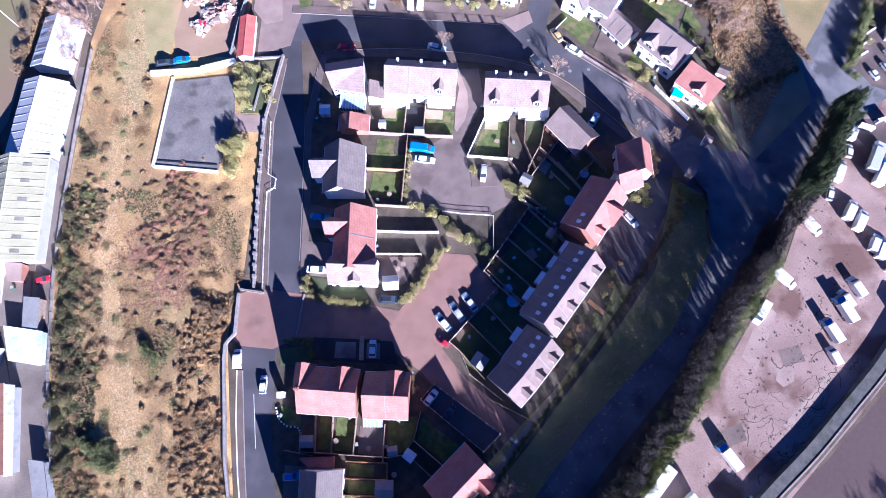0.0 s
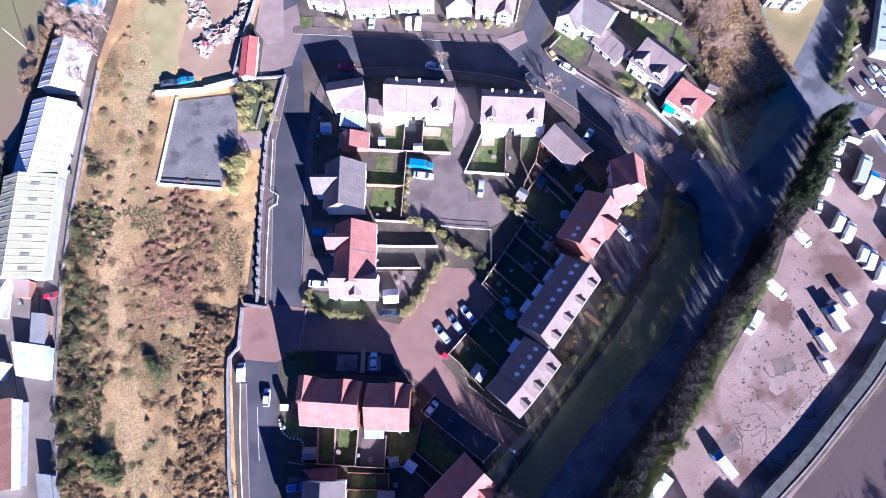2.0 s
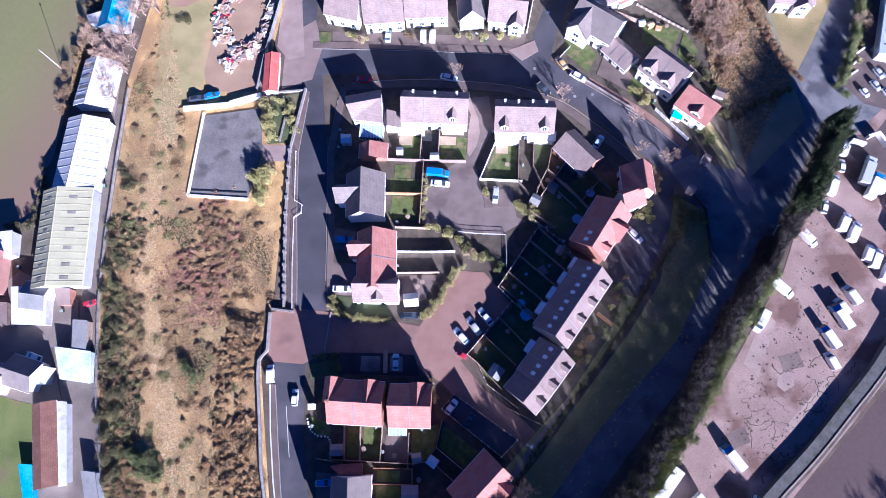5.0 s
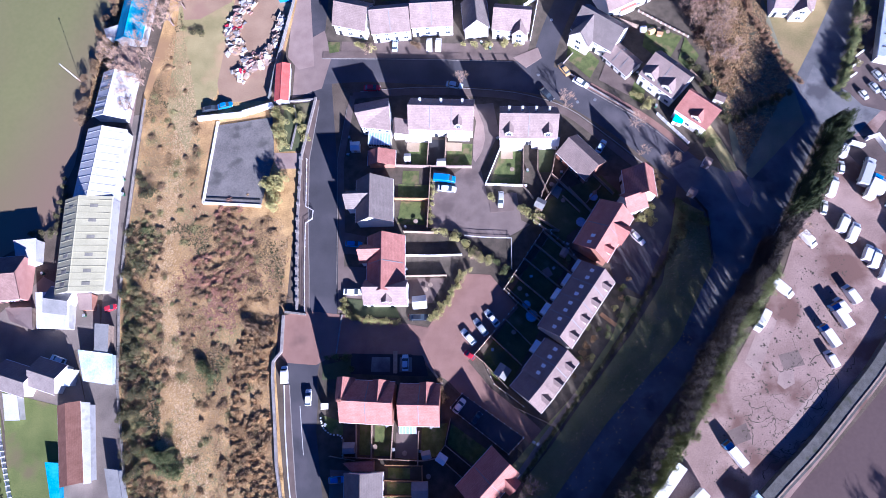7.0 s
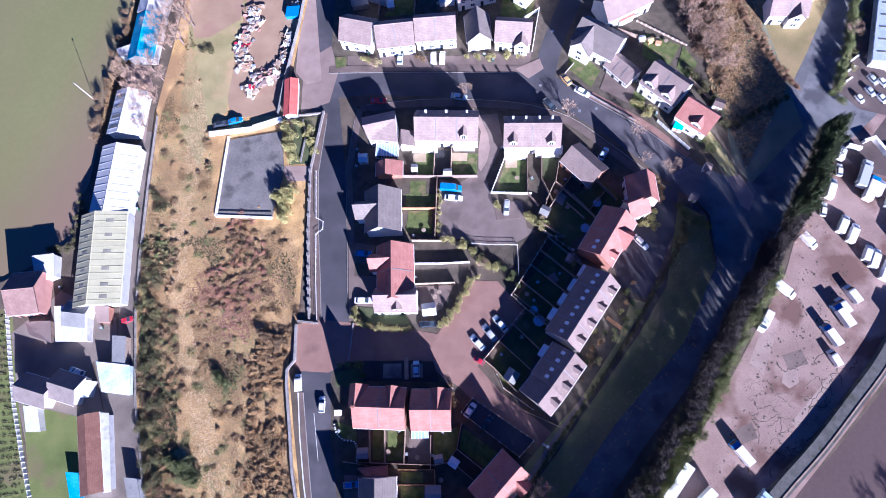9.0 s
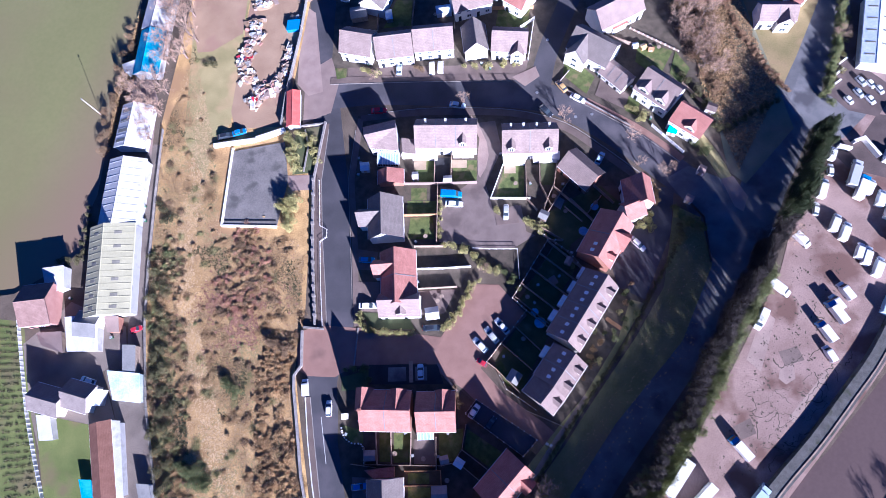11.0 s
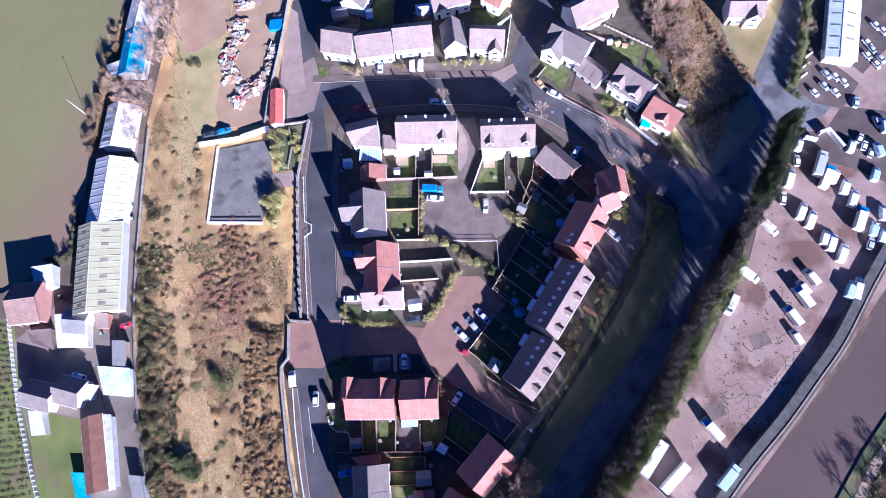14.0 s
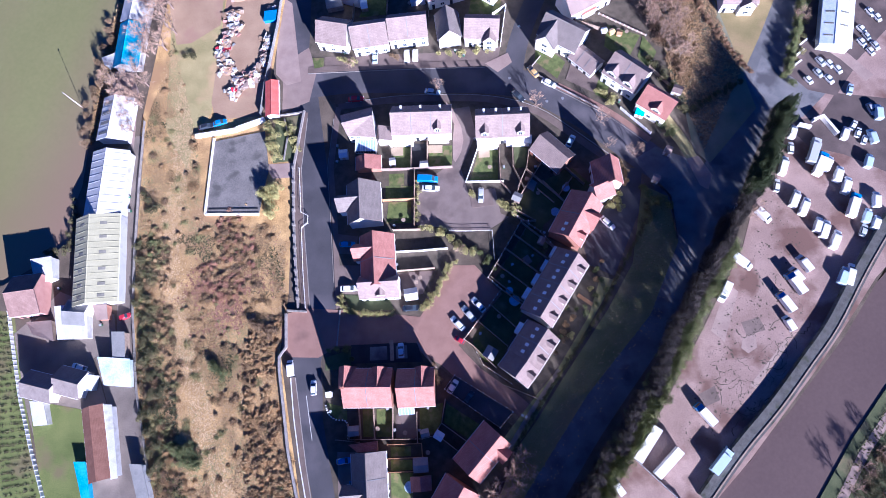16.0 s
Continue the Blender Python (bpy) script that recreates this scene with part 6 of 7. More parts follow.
little_shed((69.7, 83.9), 2.6, 2.4, 2.4, -28, WALL_WHITE, ROOF_SLATE, "small white outbuilding")
little_shed((64.1, 65.7), 1.8, 2.2, 2.0, -30, WALL_PALE, PINK_PATH, "small flat pale kiosk")
little_shed((59.4, 57.6), 1.8, 1.8, 2.0, -30, WALL_PALE, PINK_PATH, "small square pale kiosk")
little_shed((-29.9, 126.5), 5.0, 4.0, 2.2, 5, TIMBER, SHEET_GREY, "grey shed in a northern garden")
little_shed((-3.5, 124.9), 4.6, 2.8, 2.0, 3, TRIM, SHEET_PALEBLUE, "glass and white garden room")
little_shed((-20.5, 124.9), 2.0, 3.4, 1.8, 3, TIMBER, SHEET_PALEBLUE, "narrow blue-grey shed")
lean_to("extension", [(-14.6, 78.7), (-7.6, 78.1), (-7.8, 75.1), (-14.8, 75.6)], 2.3, 3.0, WALL_WHITE, WALL_WHITE, "low white rear extension")
lean_to("extension", [(-3.1, 77.5), (2.8, 77.1), (2.6, 75.1), (-3.2, 75.5)], 2.3, 3.0, WALL_WHITE, WALL_WHITE, "low white rear extension")
lean_to("extension", [(11.0, 74.9), (16.9, 74.5), (16.6, 71.5), (10.8, 71.9)], 2.3, 3.0, WALL_WHITE, WALL_WHITE, "low white rear extension")
lean_to("extension", [(19.3, 74.3), (26.3, 73.7), (26.0, 71.6), (19.1, 72.1)], 2.3, 3.0, WALL_WHITE, WALL_WHITE, "low white rear extension")
lean_to("porch", [(-34.9, 6.5), (-33.6, 6.6), (-33.6, 5.3), (-34.9, 5.2)], 2.3, 2.6, WALL_WHITE, WALL_WHITE, "small white flat-roofed porch", "porch")
lean_to("lean_to_roof", [(-29.0, -7.0), (-22.1, -6.6), (-22.1, -8.9), (-27.0, -8.9)], 2.4, 2.9, WALL_BRICK, ROOF_PINK, "low garage with pinkish roof")
# boatyard odds
lean_to("workshop", [(-110.8, 35.4), (-102.1, 35.6), (-101.2, 26.2), (-109.4, 26.6)], 2.6, 3.2, SHEET_WHITE, SHEET_WHITE, "white flat-roofed workshop", "shed")
lean_to("workshop", [(-119.4, 49.8), (-113.5, 50.2), (-112.9, 44.2), (-117.6, 42.5)], 2.6, 3.4, SHEET_WHITE, SHEET_WHITE, "bright white flat-roofed store", "shed")
lean_to("tarpaulin_cover", [(-97.6, 20.5), (-88.9, 19.3), (-88.4, 12.1), (-95.7, 13.2)], 1.6, 2.4, TARP, TARP, "faded blue tarpaulin stretched over stacked boats", "tarpaulin")
lean_to("workshop", [(-100.2, 35.2), (-96.4, 35.0), (-96.1, 31.0), (-99.2, 31.1)], 2.0, 2.6, WALL_BRICK, PINK_PATH, "small pinkish lean-to", "shed")
lean_to("white_store", [(-115.7, 10.1), (-112.1, 9.7), (-110.5, 3.9), (-114.2, 3.9)], 2.0, 2.4, SHEET_WHITE, SHEET_WHITE, "white container store on the paddock", "container")
lean_to("store", [(-94.2, 27.1), (-90.7, 26.8), (-90.2, 19.7), (-93.6, 20.1)], 2.2, 2.6, TIMBER, SHEET_GREY, "grey store beside the lane", "shed")
lean_to("store", [(-86.5, -7.9), (-83.3, -8.3), (-80.6, -18.2), (-83.8, -17.8)], 2.2, 2.8, SHEET_WHITE, SHEET_GREY, "grey lock-up beside the lane", "shed")
lean_to("boat_cover", [(-102.2, -6.4), (-99.1, -6.6), (-97.1, -16.6), (-99.2, -16.5)], 1.4, 1.9, SHEET_BLUE, SHEET_BLUE, "blue covered boat", "boat")
lean_to("store", [(-100.3, 16.0), (-98.4, 15.8), (-98.9, 11.8), (-101.1, 12.0)], 2.2, 2.6, SHEET_WHITE, SHEET_PALEBLUE, "small pale store", "shed")
lean_to("store", [(-111.2, 26.2), (-117.3, 28.6), (-119.7, 32.0), (-112.8, 32.0)], 1.6, 2.2, TIMBER, PINK_PATH, "low pale decked jetty store", "shed")
lean_to("shed_porch", [(-103.7, 114.4), (-95.5, 116.8), (-94.8, 114.6), (-102.8, 111.8)], 2.8, 3.2, SHEET_WHITE, SHEET_WHITE, "white end canopy of the blue shed", "canopy")
lean_to("verandah", [(-95.1, 7.4), (-91.5, -10.6), (-90.0, -10.4), (-92.9, 7.2)], 2.1, 2.6, SHEET_WHITE, SHEET_WHITE, "white flat-roofed verandah along the brown shed", "verandah")
# mast by the river
mast = empty("river_mast", pose(*(-111.6, 99.9), -0.8), "tall thin pale mast standing at the river edge", "mast")
bm = bmesh.new()
bmesh.ops.create_cone(bm, cap_ends=True, segments=8, radius1=0.10, radius2=0.05, depth=9, matrix=pose(0, 0, 4.5))
part("pole", bm, TRIM, mast)
bm = bmesh.new()
box(bm, -0.16, 0.16, -0.16, 0.16, 9, 9.3, 0.04)
part("lamp_head", bm, GALV, mast)

slab("far_path", strip([(88.3, -29.4), (98.0, -17.0), (109.5, -5.6), (128, 8)], 2.2), 0.02, PINK_PATH, "pale path along the far bank", "path")
# dark bay floor with two paler rectangles laid on it
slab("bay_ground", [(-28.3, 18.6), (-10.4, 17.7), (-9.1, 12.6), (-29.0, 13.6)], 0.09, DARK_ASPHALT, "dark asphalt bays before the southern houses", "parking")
slab("bay_patch", [(-23.2, 17.6), (-18.6, 17.5), (-18.6, 13.9), (-23.4, 14.0)], 0.095, OLD_ASPHALT, "paler patch in the asphalt bays", "parking")
slab("bay_patch", [(-16.2, 17.4), (-13.2, 17.3), (-13.2, 13.8), (-16.3, 13.9)], 0.096, OLD_ASPHALT, "paler patch in the asphalt bays", "parking")
wall_run("planter", [(-17.3, 18.9), (-17.3, 13.5)], 0.35, 0.9, TIMBER, "timber-edged planter strip between the bays")
wall_run("court_kerb", [(-10.4, 18.0), (-8.4, 14.2), (-5.7, 10.7)], 0.3, 0.4, PINK_PATH, "curved low pinkish wall at the court edge")
# bins, tables and trampolines
bn = bmesh.new()
hull(bn, [[(-0.24, -0.28, 0.06), (0.24, -0.28, 0.06), (0.24, 0.28, 0.06), (-0.24, 0.28, 0.06)], [(-0.29, -0.36, 1.0), (0.29, -0.36, 1.0), (0.29, 0.36, 1.0), (-0.29, 0.36, 1.0)]])
wheelie = empty("wheelie_bin", pose(*(-30.4, 77.4), -0.02), "green plastic wheelie bin beside a house", "bin", "wheelie bins")
part("bin_body", bn, surf("green_plastic", (0.03, 0.09, 0.05), (0.05, 0.13, 0.07), 2, 0.5, 0.0), wheelie)
ld = bmesh.new()
box(ld, -0.31, 0.31, -0.4, 0.38, 1.0, 1.07, 0.02)
part("lid", ld, surf("grey_plastic", (0.30, 0.31, 0.33), (0.42, 0.43, 0.45), 2, 0.45, 0.0), wheelie)
for i, p in enumerate(((-29.9, 75.9), (-30.6, 72.3), (-18.3, 53.8), (-14.8, 51.0), (-14.6, 39.6), (-6.3, 68.1), (-5.7, 68.7), (-34.2, 1.6), (-30.8, 4.6), (-19.1, 1.2), (-17.5, -4.2), (-11.1, -4.7), (-8.5, 0.7), (-19.8, -18.6), (10.2, 75.4), (17.7, 65.7), (26.6, 64.8), (9.3, 103.6), (6.8, 105.4), (-27.4, 108.8), (40.4, 98.7), (49.2, 93.4), (53.2, 83.0), (26.8, 45.0), (22.9, 38.8), (15.8, 32.1), (17.1, 36.8), (6.7, 18.7), (15.6, -3.0), (16.5, -3.4), (-112.2, 41.4), (-98.8, 29.8), (-100.8, 13.4), (-95.5, 53.9), (-94.2, 38.8), (-93.6, 37.1), (-93.4, 67.6), (-92.8, 63.1))):
    copy_thing(wheelie, pose(p[0], p[1], -0.08 if i == 30 else 0.01, 0, 0, i * 73))
tb = empty("garden_table", pose(*(-12.1, 52.5), 0.08), "round timber garden table with a central leg", "table", "garden tables")
t0 = bmesh.new()
bmesh.ops.create_cone(t0, cap_ends=True, segments=16, radius1=0.6, radius2=0.6, depth=0.05, matrix=pose(0, 0, 0.72))
part("tabletop", t0, TIMBER, tb)
t1 = bmesh.new()
bmesh.ops.create_cone(t1, cap_ends=True, segments=8, radius1=0.22, radius2=0.05, depth=0.7, matrix=pose(0, 0, 0.35))
part("leg", t1, GALV, tb)
for i, p in enumerate(((-8.4, 35.4), (-9.6, 34.2), (-14.9, -5.1), (-22.0, -3.6), (13.7, 66.1), (26.5, 56.9), (32.8, 62.4), (17.6, 27.2), (14.1, 33.8), (-9.3, -10.3), (-15.6, 36.1), (56.5, 106.7), (58.9, 105.8), (-23.4, 133.8), (-6.2, 124.3), (23.8, 61.5), (34.8, 58.7), (12.1, 22.9))):
    copy_thing(tb, pose(p[0], p[1], 0.03, 0, 0, i * 50))
tr = empty("trampoline", pose(*(-14.3, -18.2), 0.08), "round garden trampoline with faded blue-green mat", "trampoline")
for a in range(5):
    lg = bmesh.new()
    limb(lg, (1.35 * math.cos(a * 1.257), 1.35 * math.sin(a * 1.257), 0), (1.35 * math.cos(a * 1.257), 1.35 * math.sin(a * 1.257), 0.75), 0.03, 0.03, 6)
    part("leg", lg, GALV, tr)
rg = bmesh.new()
ring = [[((1.4 + dx) * math.cos(k / 24 * 2 * math.pi), (1.4 + dx) * math.sin(k / 24 * 2 * math.pi), 0.75 + dz) for dx, dz in ((-0.06, 0), (0.06, 0), (0.06, 0.06), (-0.06, 0.06))] for k in range(25)]
hull(rg, ring)
part("pad", rg, PAINT["lightblue"], tr, "pale blue padded rim")
mt = bmesh.new()
bmesh.ops.create_cone(mt, cap_ends=True, segments=24, radius1=1.27, radius2=1.27, depth=0.02, matrix=pose(0, 0, 0.76))
part("mat", mt, PANE_BLUE, tr, "faded blue-green mat")
copy_thing(tr, pose(*(16.7, 26.8), 0.08))
copy_thing(tr, pose(*(30.6, 50.8), 0.08)).scale = (0.85, 0.85, 0.85)
copy_thing(tr, pose(*(34.4, 57.6), 0.08)).scale = (0.75, 0.75, 0.75)
copy_thing(tr, pose(*(15.6, 29.7), 0.08)).scale = (0.7, 0.7, 0.7)

# white edging stones round a drive, and covers in the road
sb = bmesh.new()
box(sb, -0.22, 0.22, -0.16, 0.16, 0, 0.32, 0.06)
stone = tagged(obj("edging_stone", sb, WALL_WHITE, m=pose(-35.5, 3.2, 0.03)), "white painted edging stone beside a drive", "stone", "edging stones")
EDGE = curve_line([(-35.4, 2.5), (-34.7, 0.8), (-32.9, -0.6), (-30.5, -1.0), (-29.8, -2.9), (-29.8, -5.4)], 3)
for i, p in enumerate(EDGE):
    copy_thing(stone, pose(p[0], p[1], 0.03, 0, 0, i * 37))
cb = bmesh.new()
bmesh.ops.create_cone(cb, cap_ends=True, segments=16, radius1=0.46, radius2=0.44, depth=0.05)
cover = tagged(obj("manhole_cover", cb, GALV, m=pose(-40.6, 87.5, 0.02)), "round pale steel cover set in the road", "manhole cover", "manhole covers")
for p in ((22.3, 94.5), (32.5, 85.6), (37.2, 86.0), (27.1, 112.1)):
    copy_thing(cover, pose(p[0], p[1], 0.03))

# ---- vehicles ----
V = vehicle
V("car", "lightblue", (-14.8, 14.0), (-14.8, 18.0), "light blue car in a shaded bay before the houses")
V("van", "white", (-44.7, 11.5), (-45.0, 15.8), "white panel van parked against the footway")
V("small", "white", (-38.7, 6.1), (-38.6, 10.1), "small white car parked at the kerb")
V("small", "blue", (-32.9, -11.0), (-29.0, -10.7), "bright blue hatchback on a drive")
V("small", "blue", (-30.9, 47.1), (-25.9, 46.6), "bright blue hatchback on a drive")
V("small", "blue", (-29.7, -16.6), (-25.6, -15.8), "bright blue hatchback in shade on a drive")
V("car", "white", (-30.8, 34.2), (-25.7, 34.0), "white car on the drive of the white house")
V("car", "dark", (-13.9, 27.2), (-8.8, 27.1), "dark blue estate car by the hedge")
V("van", "blue", (-7.3, 64.6), (-1.4, 63.8), "bright blue van in the rear court")
V("car", "white", (-6.4, 61.7), (-1.1, 61.0), "white car beside the blue van")
V("small", "silver", (10.6, 60.4), (10.1, 55.2), "silver hatchback beside a garden fence")
V("car", "white", (8.4, 24.5), (5.4, 28.5), "white car in the parking court row")
V("car", "silver", (5.5, 22.2), (2.6, 26.4), "silver car in the parking court row")
V("car", "white", (2.5, 20.1), (-0.6, 23.8), "white car in the parking court row")
V("small", "red", (2.2, 16.7), (-0.1, 18.4), "small red and white car at the row's end")
V("car", "white", (-2.9, 4.0), (-0.5, 7.1), "white car in a fenced parking bay")
V("car", "dark", (1.1, 1.2), (3.4, 3.9), "dark car in a fenced parking bay")
V("car", "white", (42.9, 48.1), (46.0, 44.4), "white car on the shaded access road")
V("car", "red", (-26.7, 92.5), (-22.0, 92.4), "dark red car parked along the crescent")
V("car", "lightblue", (-3.4, 92.8), (1.2, 91.6), "light blue car parked along the crescent")
V("car", "dark", (22.6, 90.0), (25.7, 86.1), "black car parked at the bend")
V("car", "yellow", (30.6, 93.7), (28.3, 97.4), "yellow car parked at the bend")
V("car", "white", (31.8, 92.5), (35.7, 89.8), "white car parked at the bend")
V("car", "lightblue", (36.5, 70.1), (38.7, 73.5), "light blue car on a garden drive")
V("car", "lightblue", (-18.1, 104.0), (-17.8, 108.0), "pale blue car on a front drive")
V("van", "white", (-8.1, 103.3), (-8.0, 107.5), "white van on a front drive")
V("van", "white", (-5.6, 103.4), (-5.3, 107.3), "white van on a front drive")
V("small", "red", (-93.7, 31.1), (-90.5, 32.1), "small red car beside the lane")
V("small", "lightblue", (-102.0, 17.8), (-106.1, 19.3), "light blue car in the boatyard")
V("small", "white", (-33.0, 132.6), (-35.8, 133.3), "white car beside a northern house")
V("small", "silver", (13.5, 128.0), (9.7, 129.2), "silver car behind the northern houses")
# yard vehicles
YARD_CARS = "vehicles in the yard"
for kind, colour, a, b in (("van", "white", (76.1, 34.0), (80.0, 30.0)), ("van", "white", (73.4, 26.7), (70.2, 21.9)), ("van", "white", (101.6, 33.4), (104.6, 38.3)), ("van", "white", (94.8, 28.0), (92.6, 32.4)),
                           ("truck", "white", (91.4, 22.2), (88.6, 28.0)), ("van", "white", (92.0, 25.6), (90.0, 29.4)), ("truck", "white", (87.8, 17.8), (85.2, 23.0)), ("van", "white", (87.0, 13.1), (85.6, 16.7)),
                           ("van", "lightblue", (101.4, 23.8), (104.1, 28.2)), ("van", "white", (103.0, 23.2), (106.0, 29.2)), ("truck", "white", (62.6, -8.5), (59.1, -3.4)), ("trailer", "white", (42.3, -15.6), (48.5, -8.3)),
                           ("trailer", "white", (46.5, -19.5), (53.1, -13.9)), ("truck", "lightblue", (60.1, -19.6), (65.5, -14.5)), ("van", "white", (37.9, -23.2), (36.0, -19.9)), ("van", "white", (98.3, 66.0), (100.3, 69.8)),
                           ("small", "white", (97.4, 61.6), (98.2, 65.0)), ("van", "white", (93.2, 55.4), (95.8, 60.8)), ("small", "white", (91.0, 50.8), (92.2, 54.4)), ("van", "white", (84.8, 46.2), (87.6, 42.4)),
                           ("van", "white", (94.0, 46.0), (96.8, 50.6)), ("van", "white", (95.9, 43.4), (98.8, 48.2)), ("truck", "silver", (101.2, 57.6), (105.4, 65.6)), ("truck", "white", (102.0, 54.2), (106.2, 60.8)),
                           ("van", "white", (105.0, 55.6), (107.8, 59.6)), ("van", "white", (107.2, 52.0), (109.6, 56.4)), ("van", "white", (108.4, 48.4), (111.0, 53.1)), ("truck", "white", (108.0, 41.6), (111.6, 48.2)),
                           ("van", "lightblue", (116.3, 55.2), (118.3, 59.2)), ("van", "lightblue", (120.3, 62.2), (120.0, 66.6)), ("van", "white", (112.2, 64.2), (114.2, 68.0)), ("small", "white", (115.2, 67.0), (117.2, 69.6)),
                           ("small", "white", (116.1, 64.6), (117.7, 67.4)), ("small", "white", (117.2, 62.4), (118.8, 65.0)), ("van", "lightblue", (111.8, 39.8), (114.0, 43.6)), ("van", "white", (113.6, 37.8), (115.8, 41.4)),
                           ("small", "silver", (110.2, 36.2), (112.0, 39.4)), ("van", "white", (115.8, 43.8), (117.0, 48.2)), ("van", "lightblue", (123.2, 69.2), (124.0, 73.9)), ("van", "white", (98.6, 38.4), (100.8, 42.4)),
                           ("van", "white", (99.8, 36.6), (102.4, 41.4)), ("car", "silver", (111.3, 90.8), (113.0, 87.7)), ("small", "white", (113.8, 89.5), (115.2, 86.9)), ("small", "white", (115.8, 87.4), (117.0, 84.9)),
                           ("car", "silver", (109.8, 87.2), (111.5, 84.2)), ("car", "white", (112.4, 84.8), (114.0, 81.9)), ("small", "white", (106.8, 84.9), (108.2, 82.5)), ("car", "lightblue", (117.3, 77.8), (118.8, 81.2)),
                           ("car", "white", (125.4, 99.8), (127.0, 97.0)), ("small", "silver", (126.4, 97.2), (127.6, 94.5)), ("car", "white", (124.4, 95.6), (125.9, 92.6)), ("car", "silver", (127.8, 94.2), (129.2, 91.2)),
                           ("small", "white", (126.2, 92.2), (127.4, 89.6)), ("car", "white", (129.3, 105.4), (130.8, 102.4)), ("small", "white", (131.0, 103.2), (132.2, 100.4)), ("car", "silver", (121.8, 74.6), (122.6, 71.0))):
    V(kind, colour, a, b, group=YARD_CARS)
wall_run("yard_wall", [(105.4, 70.8), (108.2, 71.8), (111.0, 66.0)], 1.6, 0.7, WALL_WHITE, "pale low wall at the yard gate")
wall_run("yard_wall", [(101.2, 70.0), (104.4, 68.8)], 1.6, 0.6, WALL_WHITE, "short white wall beside the yard gate")
for a, b in (((107.9, 95.5), (110.4, 97.2)), ((105.9, 92.0), (108.7, 93.9)), ((104.2, 88.5), (107.1, 90.4))):
    wall_run("bay_barrier", [a, b], 0.5, 0.4, WALL_WHITE, "low white barrier between parking bays")

# ---- levee and channel edge ----
lev = bmesh.new()
line = curve_line([(120.3, 40.2), (108.9, 26.7), (98.1, 12.8), (89.2, 3.6), (79.3, -6.3), (68.8, -15.7), (58.2, -26.5)], 4)
inner = [Vector(p) for p in line]
rings = []
for i, p in enumerate(inner):
    d = (inner[min(i + 1, len(inner) - 1)] - inner[max(i - 1, 0)]).normalized()
    n = Vector((-d.y, d.x))
    q = [p - n * 3.4, p - n * 3.0, p + n * 0.5, p + n * 1.3]
    rings.append([(*q[0], -1.2), (*q[1], 1.6), (*q[2], 1.6), (*q[3], -1.2)])
tagged(obj("levee", hull(lev, rings), LEVEE), "pale concrete flood bank along the channel", "flood wall", kind="structure")
tagged(obj("levee_rail", prism(bmesh.new(), strip(line, 0.35, -0.05), 1.55, 1.75), TIMBER), "tan handrail on top of the flood bank", "rail", kind="structure")

# ---- trees and shrubs ----
bush_row([(-30.2, 32.5), (-31.0, 29.7), (-28.0, 27.4), (-16.2, 25.9)], 0.85, 1.3, LEAF_YELLOW, 0.8, "clipped yellow-green hedge plant", "hedge")
bush_row([(-8.6, 25.9), (-3.9, 31.3), (-1.1, 36.8), (1.5, 39.5)], 0.95, 1.5, LEAF_YELLOW, 0.95, "yellow-green hedge shrub beside the court", "hedge", 0.6)
bush_row([(-7.5, 49.0), (-3.5, 49.0), (1.2, 45.7), (2.9, 43.0), (6.9, 40.7)], 1.3, 1.9, LEAF_YELLOW, 1.8, "straggly tan and green shrub", "bush", 1.0)
bush_row([(7.4, 42.6), (10.5, 38.7), (11.8, 35.6)], 1.0, 1.4, LEAF, 1.8, "dark garden shrub", "bush", 1.0)
bush_row([(15.8, 55.0), (18.7, 52.0)], 1.6, 2.6, LEAF_YELLOW, 1.6, "tall bright yellow-green shrub", "bush", 1.0)
bush_row([(7.6, 59.6), (8.4, 57.5)], 1.0, 1.4, LEAF_YELLOW, 1.2, "yellow-green shrub", "bush")
bush_row([(-7.3, 64.6), (-8.5, 51.6)], 0.8, 1.1, LEAF_YELLOW, 1.7, "low shrub in a strip bed", "bush")
bush_row([(39.5, 33.3), (41.3, 29.2), (37.0, 23.3), (34.4, 21.2)], 0.9, 1.2, LEAF, 2.2, "low front garden shrub", "bush", 1.2)
bush_row([(31.1, 19.2), (26.8, 15.0), (23.9, 10.0)], 1.0, 1.3, BROWN_LEAF, 2.0, "rusty brown front garden shrub", "bush", 1.0)
for i, (p, r, leaf) in enumerate((((30.2, 23.4), 0.9, LEAF_YELLOW), ((31.6, 21.0), 1.1, BRACKEN), ((29.4, 19.0), 0.9, BRACKEN), ((30.4, 16.4), 1.0, LEAF_YELLOW), ((32.6, 22.9), 0.8, LEAF), ((39.8, 33.6), 0.9, LEAF), ((38.9, 30.4), 0.8, BRACKEN), ((37.2, 28.4), 0.8, LEAF_YELLOW), ((41.0, 35.4), 0.8, BRACKEN), ((27.9, 16.2), 0.7, LEAF))):
    bush(p, r, 1.3 + 0.2 * (i % 3), leaf, i + 40, "rusty and yellow-green shrub in the front gardens of the terrace")
bush_row([(-49.6, 87.4), (-45.4, 85.6), (-43.6, 80.4), (-42.8, 77.0)], 1.2, 1.5, LEAF_YELLOW, 1.9, "yellow-green shrub beside the cleared slab", "bush", 0.8)
for i, (p, hh) in enumerate((((-92.4, 122.0), 8.0), ((-88.8, 116.2), 7.5), ((-90.0, 104.6), 7.0), ((-91.6, 97.2), 7.5), ((-94.6, 91.8), 6.0))):
    bare_tree(p, hh, i + 3, "spreading leafless tree with pale tan twigs over the lane")
